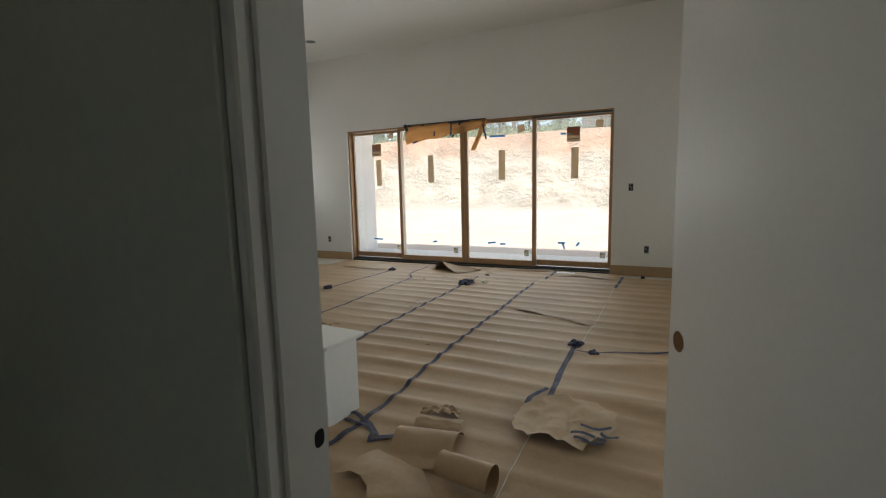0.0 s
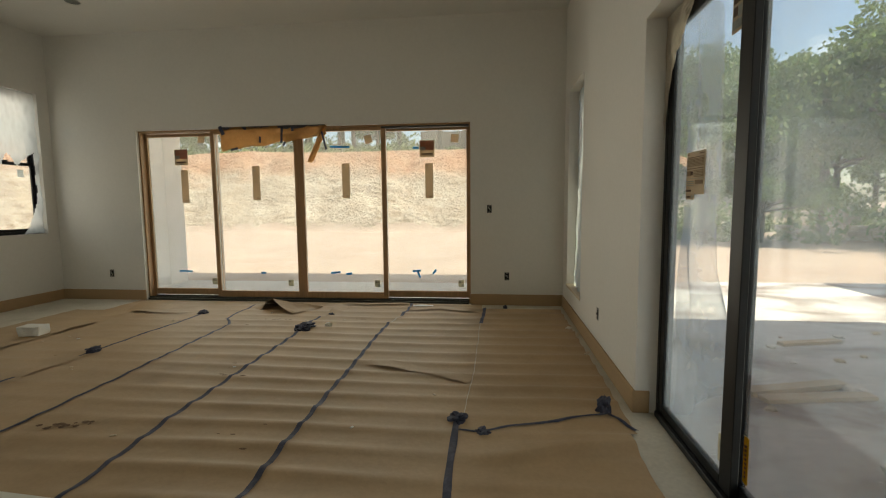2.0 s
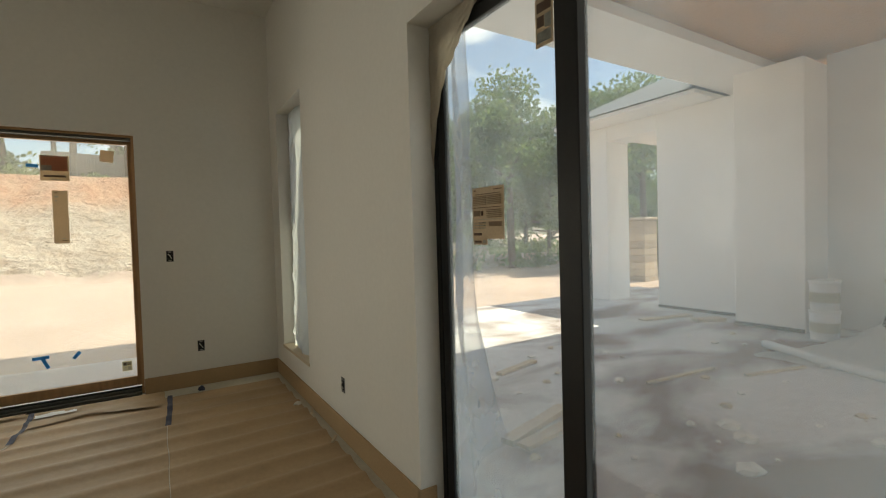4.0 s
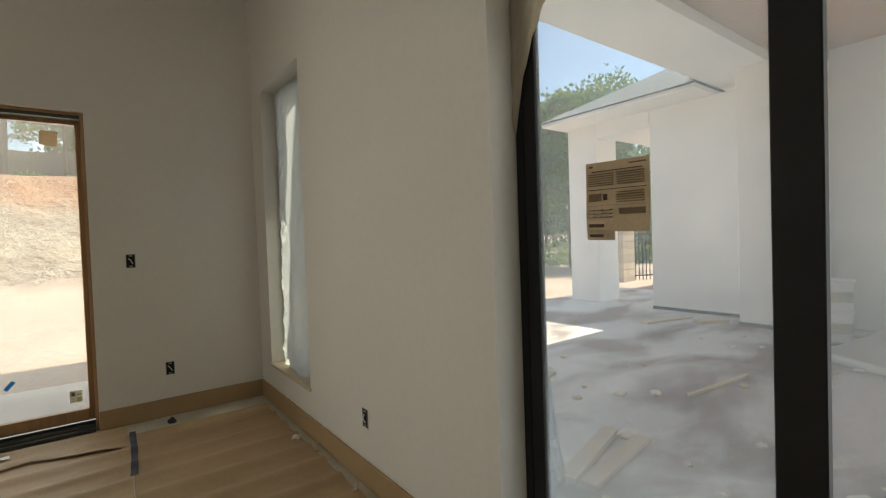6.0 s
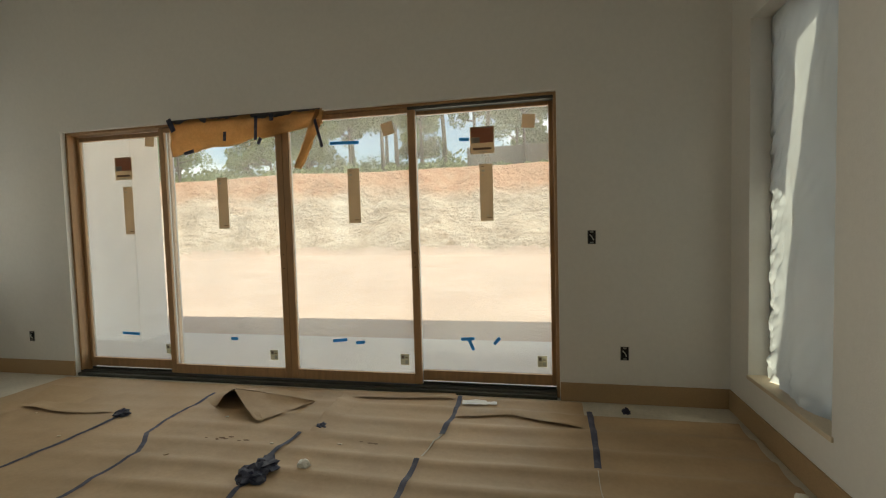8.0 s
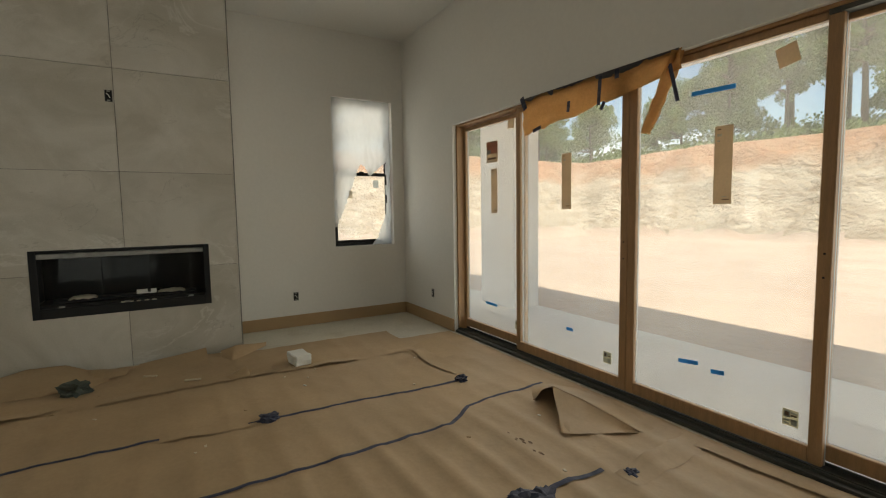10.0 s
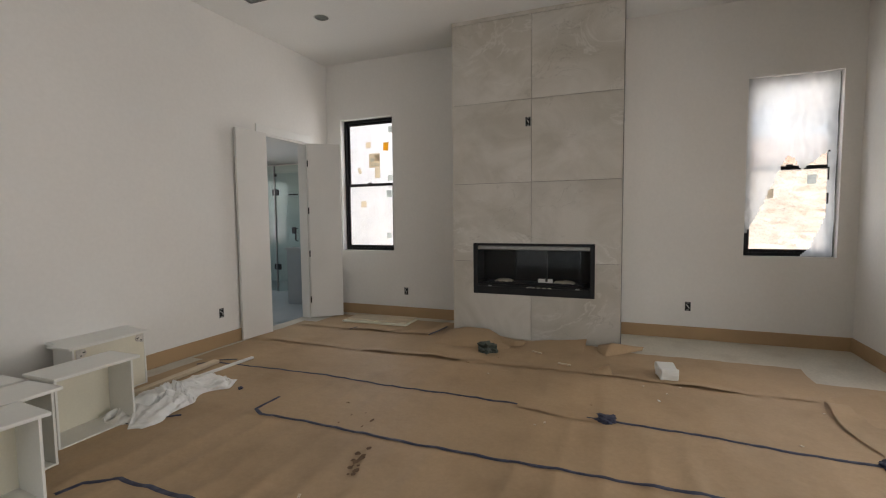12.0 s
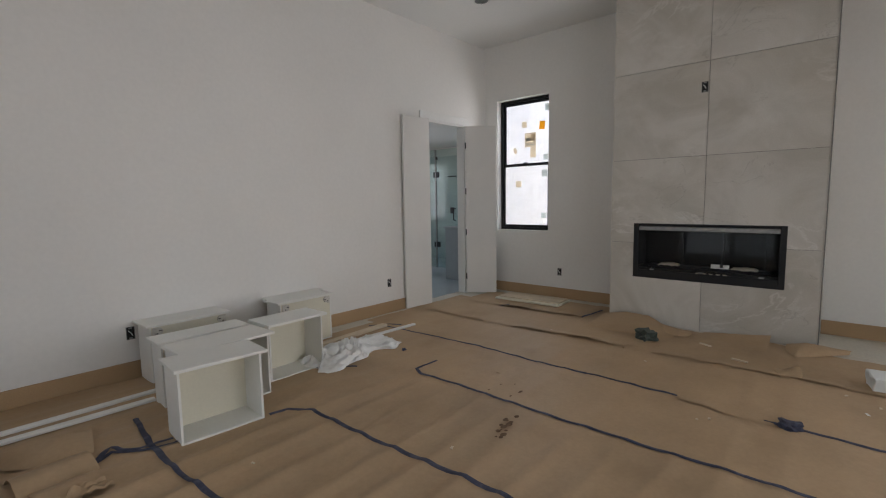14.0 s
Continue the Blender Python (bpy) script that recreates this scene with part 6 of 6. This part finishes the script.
plastic_heap()
LUMBER = surface("pale_lumber", (0.62, 0.52, 0.38), 0.7, 0.12, 3, 60, 0.08, 0.1, 60, stretch=(0.6, 5, 5))


def stick(name, a, b, w, h, mat, label, category, z=0.012, group=""):
    a, b = Vector((a[0], a[1], 0)), Vector((b[0], b[1], 0))
    l = (b - a).length
    ob = solid(name, bx(0, -w / 2, 0, l, w / 2, h, 0.002), mat, label, category, group=group)
    ob.matrix_basis = pose(a.x, a.y, z, 0, 0, math.degrees(math.atan2(b.y - a.y, b.x - a.x)))
    return ob


stick("trim_board", (-2.95, 1.36), (-4.08, 1.42), 0.035, 0.02, TRIM, "white painted trim stick on the paper", "trim board", group="loose trim boards")
stick("trim_board", (-2.75, 1.27), (-3.85, 1.19), 0.07, 0.03, LUMBER, "scuffed pale lumber strip on the paper", "trim board", group="loose trim boards")
stick("trim_board", (-0.30, 1.33), (-1.54, 1.355), 0.055, 0.018, TRIM, "long white trim board lying along the wall", "trim board", group="loose trim boards")
stick("trim_board", (-0.30, 1.195), (-1.60, 1.20), 0.05, 0.018, TRIM, "long white trim board lying along the wall", "trim board", group="loose trim boards")
stick("shelf_board", (-5.95, 1.33), (-5.98, 2.27), 0.36, 0.02, RAWP, "pale shelf board lying by the wall", "board", 0.012)
stick("shelf_board", (-5.99, 1.36), (-6.02, 2.24), 0.33, 0.018, LUMBER, "pale shelf board lying on another", "board", 0.033)
rd = random.Random(21)
for k in range(26):
    x, y = rd.uniform(-5.3, -0.3), rd.uniform(2.3, 6.5)
    bm = bx(-rd.uniform(0.006, 0.02), -0.006, 0, rd.uniform(0.006, 0.02), 0.008, 0.005, 0.001)
    ob = solid("debris_crumb", bm, rd.choice((PLASTER, LUMBER, LUMBER, PAPER)), "tiny crumb of debris on the paper", "debris", group="crumbs of debris")
    ob.matrix_basis = pose(x, y, rz(x, y), 0, 0, rd.uniform(0, 180))
for a, b in (((0.52, 4.98), (0.57, 5.06)), ((0.56, 5.6), (0.6, 5.72)), ((-5.25, 4.0), (-5.2, 4.1)), ((-4.95, 4.3), (-4.92, 4.42))):
    stick("wood_chip", a, b, 0.02, 0.012, LUMBER, "small wood offcut on the floor", "debris", rz(*a), "crumbs of debris")
STAIN = surface("mud_stain", (0.16, 0.095, 0.05), 0.9, 0.3, 20, 90, 0.2, 0)
for k in range(16):
    t = k / 15
    x, y = -2.62 - 0.28 * t + rd.uniform(-0.025, 0.025), 3.52 - 0.08 * t + rd.uniform(-0.03, 0.03)
    r = rd.uniform(0.008, 0.024)
    n = 9
    bm = bmesh.new()
    bm.faces.new([bm.verts.new((x + r * (1 + 0.5 * noise.noise((j, k, 0.5))) * math.cos(6.283 * j / n), y + r * 0.8 * math.sin(6.283 * j / n), ripple(x, y) + 0.0052)) for j in range(n)])
    solid("mud_spot", bm, STAIN, "dark muddy smear on the paper", "stain", group="muddy smear")

for cx, cy, n, dx, dy in ((-2.72, 6.02, 7, 0.12, 0.05), (-2.55, 6.0, 2, 0.03, 0.02), (-1.75, 6.1, 3, 0.08, 0.02), (-3.3, 3.2, 5, 0.15, 0.12), (-2.2, 4.4, 5, 0.2, 0.2), (-1.75, 3.6, 5, 0.2, 0.3)):
    for k in range(n):
        x, y, r = cx + rd.uniform(-dx, dx), cy + rd.uniform(-dy, dy), rd.uniform(0.004, 0.014)
        bm = bmesh.new()
        bm.faces.new([bm.verts.new((x + 1.8 * r * (1 + 0.5 * noise.noise((j, k, cx))) * math.cos(6.283 * j / 9), y + r * 0.8 * math.sin(6.283 * j / 9), ripple(x, y) + 0.0052)) for j in range(9)])
        solid("mud_spot", bm, STAIN, "small reddish-brown mud spot on the paper", "stain", group="mud spots")

# ---- paper drape over the glass door head ----
ORANGE = paperlike(surface("thin_kraft_paper", (0.52, 0.30, 0.12), 0.65, 0.12, 3, 60, 0.08, 0.25, 50), 0.5)


def drape():
    d = thing("paper_drape", (0, 0, 0), "torn brown paper hanging from the head of the glass door", "paper")

    def low(x):
        if x < -3.62:
            return 2.05 + 0.02 * math.sin(x * 20)
        if x < -2.98:
            return 2.06 + 0.08 * (x + 3.62) / 0.64 + 0.012 * math.sin(x * 14)
        return 2.13 + 0.09 * (x + 2.98) / 0.56
    x0, x1 = -3.865, -2.405
    part("hanging_sheet", sheet(60, 14, lambda u, v: (x0 + u * (x1 - x0), YN - 0.006 - 0.022 * math.sin(math.pi * v) + 0.016 * noise.noise((u * 9, v * 3, 0.0)) + 0.008 * noise.noise((u * 26, v * 5, 1.0)), 2.347 + v * (low(x0 + u * (x1 - x0)) - 2.347)), 0.0012), ORANGE, d, smooth=True)
    part("hanging_tail", sheet(14, 30, lambda u, v: (-2.435 - 0.19 * v ** 1.1 + (u - 0.5) * (0.075 + 0.07 * v * v - 0.05 * v) + 0.012 * noise.noise((u * 5, v * 7, 4.0)), YN - 0.02 - 0.03 * math.sin(3 * v + 4 * u) - 0.02 * noise.noise((u * 3, v * 5, 9.0)), 2.33 - 0.47 * v + 0.035 * abs(2 * u - 1) * v ** 3 * (1 if u > 0.5 else 0.4)), 0.0012), ORANGE, d, smooth=True)
    part("tape_band", sheet(40, 2, lambda u, v: (x0 - 0.02 + u * (x1 - x0), YN - 0.009 + 0.004 * noise.noise((u * 30, v, 2.0)), 2.351 - v * 0.045 * (1 + 0.4 * noise.noise((u * 8, 0.0, 1.0)))), 0.001), surface("dusty_grey_tape", (0.13, 0.125, 0.13), 0.8, 0.2, 9, 60, 0.1, 0.2, 60), d, "dusty dark tape")
    for x, z, w, h, r in ((-3.0, 2.22, 0.03, 0.2, 4), (-3.83, 2.3, 0.05, 0.12, -25), (-3.3, 2.17, 0.03, 0.08, 6), (-2.97, 2.11, 0.03, 0.06, 30), (-2.85, 2.3, 0.035, 0.06, 0), (-3.66, 2.055, 0.1, 0.03, -12), (-2.43, 2.14, 0.025, 0.24, -14)):
        p = part("tape_scrap", bx(-w / 2, -0.001, -h / 2, w / 2, 0.001, h / 2), TAPE, d, "dark blue tape scrap")
        p.matrix_basis = pose(x, YN - 0.047, z, 0, r, 0)


drape()


# paper and film at the head of the patio door
def patio_wrap():
    WR2 = surface("beige_wrap", (0.72, 0.65, 0.54), 0.7, 0.08, 4, 60, 0.05, 0.2, 50)

    def f(u, v):
        low = 2.33 - 0.36 * u - 0.32 * u ** 7
        y = 3.58 + 0.405 * u
        return (XE + 0.112 - 0.012 * noise.noise((u * 9, v * 6, 0.0)), y + 0.012 * noise.noise((v * 9, u * 3, 2.0)), (PDT - 0.004) + v * (low - PDT) + 0.02 * noise.noise((u * 14, v, 1.0)) * v)
    solid("door_wrap", sheet(24, 24, f, 0.001), WR2, "torn beige protective wrap hanging at the patio door head", "paper", smooth=True)


patio_wrap()
fb = see_through("blue_tinted_film", 0.4, 0.40, (0.33, 0.41, 0.58), 4.0, lit_through=0.5, dust_low=0.7)
def outer_film(u, v):
    """Loose film hung outside beside the door, its free edge flaring out towards the ground."""
    z = -0.02 + 2.55 * v
    flare = max(0.0, (0.85 - z) / 0.87) ** 1.2
    ex, ey = 1.22 + 0.34 * flare, 4.36 + 0.12 * flare
    k = 0.05 * math.sin(9.0 * u + 1.5 * noise.noise((u * 2, z, 0.0))) * (1.0 - 0.5 * v) + 0.03 * noise.noise((u * 5, z * 1.6, 3.0))
    return (0.87 + u * (ex - 0.87) + 0.6 * k, 4.02 + u * (ey - 4.02) - 0.6 * k, z)


ob = solid("plastic_film", sheet(36, 60, outer_film), fb, "blue-tinted plastic film hanging outside the patio door", "plastic sheet", smooth=True)
ob.visible_shadow = False

# ---- bathroom seen through its doorway ----
TILEG = surface("grey_bath_tile", (0.34, 0.37, 0.38), 0.35, 0.06, 2, 30, 0.04, 0.03, 40)
SHOWER = see_through("shower_glass", 1.0, 0.05, (0.7, 0.78, 0.76), 2.0, tint=(0.86, 0.94, 0.92))
solid("bath_floor", bx(-8.8, -2.9, -0.11, XW - 0.2, YS - 0.25, 0.004), TILEG, "pale grey bathroom floor", "floor", "structure")
solid("bath_floor_inner", bx(XW - 0.2, -2.9, 0.0005, -4.2, YS - 0.14, 0.004), TILEG, "pale grey bathroom floor", "floor", "structure")
solid("bath_half_wall", bx(-6.78, -0.3, 0.004, -6.62, YS - 0.255, 0.9, 0.004), TILEG, "grey tiled half wall beside the shower", "wall", "structure")
solid("half_wall_cap", bx(-6.81, -0.33, 0.901, -6.59, YS - 0.255, 0.93, 0.004), TILEG, "pale stone cap on the half wall", "wall cap", "structure")


def shower():
    s = thing("shower_screen", (-7.6, -0.27, 0.004), "frameless glass shower screen with black fittings", "shower screen")
    g = part("glass_panel", bx(-0.005, -1.10, 0.01, 0.005, 0.71, 2.4), SHOWER, s)
    g2 = part("glass_door", bx(-0.005, -1.9, 0.01, 0.005, -1.11, 2.4), SHOWER, s)
    for g in (g, g2):
        g.visible_shadow = False
    for z in (0.48, 1.9):
        part("hinge_clamp", bx(-0.018, -1.16, z - 0.055, 0.018, -1.02, z + 0.055, 0.003), BLACK, s, "black glass hinge")
    for y in (-1.09, -0.5):
        part("clamp", bx(-0.015, y - 0.03, 2.2, 0.015, y + 0.03, 2.26, 0.003), BLACK, s, "black clamp")
    part("towel_rail", tube(bmesh.new(), [(0.03, -0.75, 1.85), (0.03, -0.55, 1.85)], 0.012, 8), BLACK, s, "short black rail")
    part("door_pull", tube(bmesh.new(), [(0.005, -0.6, 0.98), (0.055, -0.6, 1.0), (0.055, -0.6, 1.2), (0.005, -0.6, 1.22)], 0.013, 8), BLACK, s, "black door pull")
    part("pull_plate", bx(0.004, -0.72, 1.12, 0.02, -0.62, 1.24, 0.004), BLACK, s, "black valve plate")
    part("channel", bx(-0.02, -1.115, 0.0, 0.02, -1.095, 2.4, 0.002), STEEL, s)
    tl = thing("shower_tiles", (0, 0, 0), "pale blue-grey tiled shower wall", "wall", kind="structure")
    me = mesh_of("wall_tile", bx(-0.004, -0.298, -0.148, 0.004, 0.298, 0.148, 0.0015), SHTILE)
    for r in range(8):
        for c in range(6):
            o = new("wall_tile", me)
            o.parent = tl
            o.matrix_basis = pose(-8.79, -2.55 + 0.6 * c + 0.3 * (r % 2) - 0.15, 0.16 + 0.3 * r)


SHTILE = surface("pale_shower_tile", (0.62, 0.66, 0.66), 0.25, 0.05, 2, 30, 0.03, 0.02, 40, per_piece=0.06)
shower()


def toilet():
    t = thing("toilet", (-6.72, -1.2, 0.006), "white floor-standing toilet partly hidden by the door", "toilet", turn=-90)
    part("tank", bx(-0.19, 0.05, 0.38, 0.19, 0.24, 0.76, 0.02), WHITEP, t)
    part("tank_lid", bx(-0.2, 0.04, 0.76, 0.2, 0.25, 0.79, 0.008), WHITEP, t)
    bm = bmesh.new()
    for i, (z, rx, ry, oy) in enumerate(((0, 0.11, 0.2, -0.08), (0.2, 0.1, 0.19, -0.1), (0.33, 0.17, 0.25, -0.17), (0.4, 0.185, 0.27, -0.19), (0.42, 0.18, 0.265, -0.19))):
        ring = [bm.verts.new((rx * math.cos(6.2832 * k / 20), oy + ry * math.sin(6.2832 * k / 20), z)) for k in range(20)]
        if i:
            for k in range(20):
                bm.faces.new((prev[k], prev[(k + 1) % 20], ring[(k + 1) % 20], ring[k]))
        else:
            bm.faces.new(ring[::-1])
        prev = ring
    bm.faces.new(prev)
    part("bowl", bm, WHITEP, t, smooth=True)


toilet()

# ---- patio clutter ----
PVC = surface("white_bucket_plastic", (0.74, 0.74, 0.73), 0.45, 0.05, 4, 60, 0.05, 0.05, 60)


def bucket(x, y, z, tint=PVC, label="white plastic bucket of building compound"):
    b = thing("bucket", (x, y, z), label, "bucket", "buckets on the patio")
    bm = bmesh.new()
    tube(bm, [(0, 0, 0), (0, 0, 0.02), (0, 0, 0.33)], 0.15, 20, (0.9, 0.92, 1.0))
    part("pail", bm, tint, b, smooth=True)
    part("lid", tube(bmesh.new(), [(0, 0, 0.33), (0, 0, 0.36)], 0.16, 20), tint, b)
    part("label_band", tube(bmesh.new(), [(0, 0, 0.1), (0, 0, 0.22)], 0.1485, 20), PALEL, b, "faded printed band")


bucket(6.4, 4.34, -0.03)
bucket(6.4, 4.34, 0.331)
bucket(7.0, 3.25, -0.03)


def sawhorse_table():
    t = thing("work_table", (6.9, 3.2, -0.03), "makeshift work table with a plywood top", "table")
    part("tabletop", bx(-0.35, -0.75, 0.72, 0.35, 0.65, 0.75, 0.004), LUMBER, t)
    for x in (-0.28, 0.28):
        for y in (-0.6, 0.5):
            part("leg", bx(x - 0.03, y - 0.03, 0, x + 0.03, y + 0.03, 0.72, 0.003), LUMBER, t)


sawhorse_table()
stick("white_post", (6.5, 3.72), (6.64, 3.74), 0.13, 1.0, TRIM, "white boxed post standing on the patio", "post", -0.03)
lump("cooler", (6.85, 3.75, -0.03), 0.2, "dark bundle of tools on the patio", "tools", BLACK, 31.0, "", 1.1, 0.3)


def sheet_tri():
    def f(u, v):
        x = 5.0 + 1.5 * u
        y = 3.35 + 1.15 * v * (1 - 0.45 * u) + 0.2 * u
        return (x, y, -0.02 + 0.3 * max(0, u - 0.25) * (1 - abs(2 * v - 1)) + 0.03 * noise.noise((u * 5, v * 5, 0.0)))
    solid("plastic_tarp", sheet(20, 20, f, 0.003), TRIM, "rumpled white plastic tarp on the patio floor", "tarp", smooth=True)
    bm = tube(bmesh.new(), [(5.45, 4.58, 0.02), (5.1, 3.9, 0.02), (4.86, 3.32, 0.02)], 0.045, 10)
    solid("white_pipe", bm, PVC, "white plastic pipe lying on the patio", "pipe", smooth=True)


sheet_tri()
for a, b, w, h in (((5.85, 6.43), (6.75, 6.2), 0.14, 0.03), ((6.35, 5.9), (6.75, 5.7), 0.18, 0.05), ((1.5, 4.4), (2.25, 4.62), 0.1, 0.04), ((1.55, 4.3), (2.3, 4.42), 0.1, 0.03), ((2.4, 5.6), (3.0, 5.75), 0.08, 0.03), ((4.2, 4.2), (4.9, 4.0), 0.05, 0.02), ((3.3, 4.6), (4.2, 4.5), 0.04, 0.02)):
    stick("plank", a, b, w, h, LUMBER, "pale offcut plank on the patio floor", "plank", -0.03, "planks on the patio")
rp = random.Random(8)
for k in range(70):
    x, y = rp.uniform(1.1, 6.4), rp.uniform(2.4, 6.6)
    lump("rubble_bit", (x, y, -0.03), rp.uniform(0.012, 0.05), "bit of pale rubble on the patio floor", "rubble", rp.choice((PLASTER, PLASTER, LUMBER)), k * 1.3, "rubble on the patio", 0.5, 0.5, 1)
for p in ((2.93, 3.72), (2.8, 3.56), (2.39, 3.35), (4.6, 3.19), (2.95, 5.0), (2.28, 4.52)):
    lump("rubble_bit", (p[0], p[1], -0.03), 0.07, "chunk of pale rubble on the patio floor", "rubble", PLASTER, p[0] * 3, "rubble on the patio", 0.5, 0.4, 2)

# ---- low stone wall, pier and iron fence beyond the patio ----
LIME = surface("limestone_block", (0.56, 0.47, 0.36), 0.9, 0.15, 3, 30, 0.1, 0.5, 20, per_piece=0.15)


def block_wall(name, x0, y0, x1, y1, rows, label):
    w = thing(name, (x0, y0, ground_z(x0, y0) - 0.05), label, "stone wall", kind="structure", turn=math.degrees(math.atan2(y1 - y0, x1 - x0)))
    L = math.hypot(x1 - x0, y1 - y0)
    me = mesh_of("stone", bx(-0.295, -0.15, 0, 0.295, 0.15, 0.19, 0.015), LIME)
    for r in range(rows):
        k = 0
        x = 0.3 * (r % 2)
        while x < L:
            o = new("stone", me)
            o.parent = w
            o.matrix_basis = pose(x, 0.015 * math.sin(k * 7 + r), r * 0.2)
            x += 0.6
            k += 1


block_wall("low_stone_wall", 10.5, 19.5, 18.5, 17.0, 3, "low wall of tan limestone blocks across the yard")
block_wall("low_stone_wall", 18.0, 24.0, 27.0, 19.0, 3, "low wall of tan limestone blocks further off")


def stone_pier():
    w = thing("stone_pier", (11.9, 10.6, ground_z(11.9, 10.6) - 0.05), "tan limestone gate pier beside the iron fence", "pier")
    me = mesh_of("stone", bx(-0.3, -0.3, 0, 0.3, 0.3, 0.2, 0.015), LIME)
    for r in range(9):
        o = new("stone", me)
        o.parent = w
        o.location = (0, 0, r * 0.205)
    part("cap", bx(-0.36, -0.36, 1.85, 0.36, 0.36, 1.93, 0.015), LIME, w)
    f = thing("iron_fence", (12.2, 10.4, ground_z(12.2, 10.4)), "black iron railing fence", "fence", turn=-25)
    bar = mesh_of("picket", bx(-0.01, -0.01, 0, 0.01, 0.01, 1.4), BLACK)
    for k in range(40):
        o = new("picket", bar)
        o.parent = f
        o.location = (0.12 * k, 0, 0)
    for z in (0.12, 1.3):
        part("fence_rail", bx(0, -0.015, z, 4.8, 0.015, z + 0.04), BLACK, f)


stone_pier()
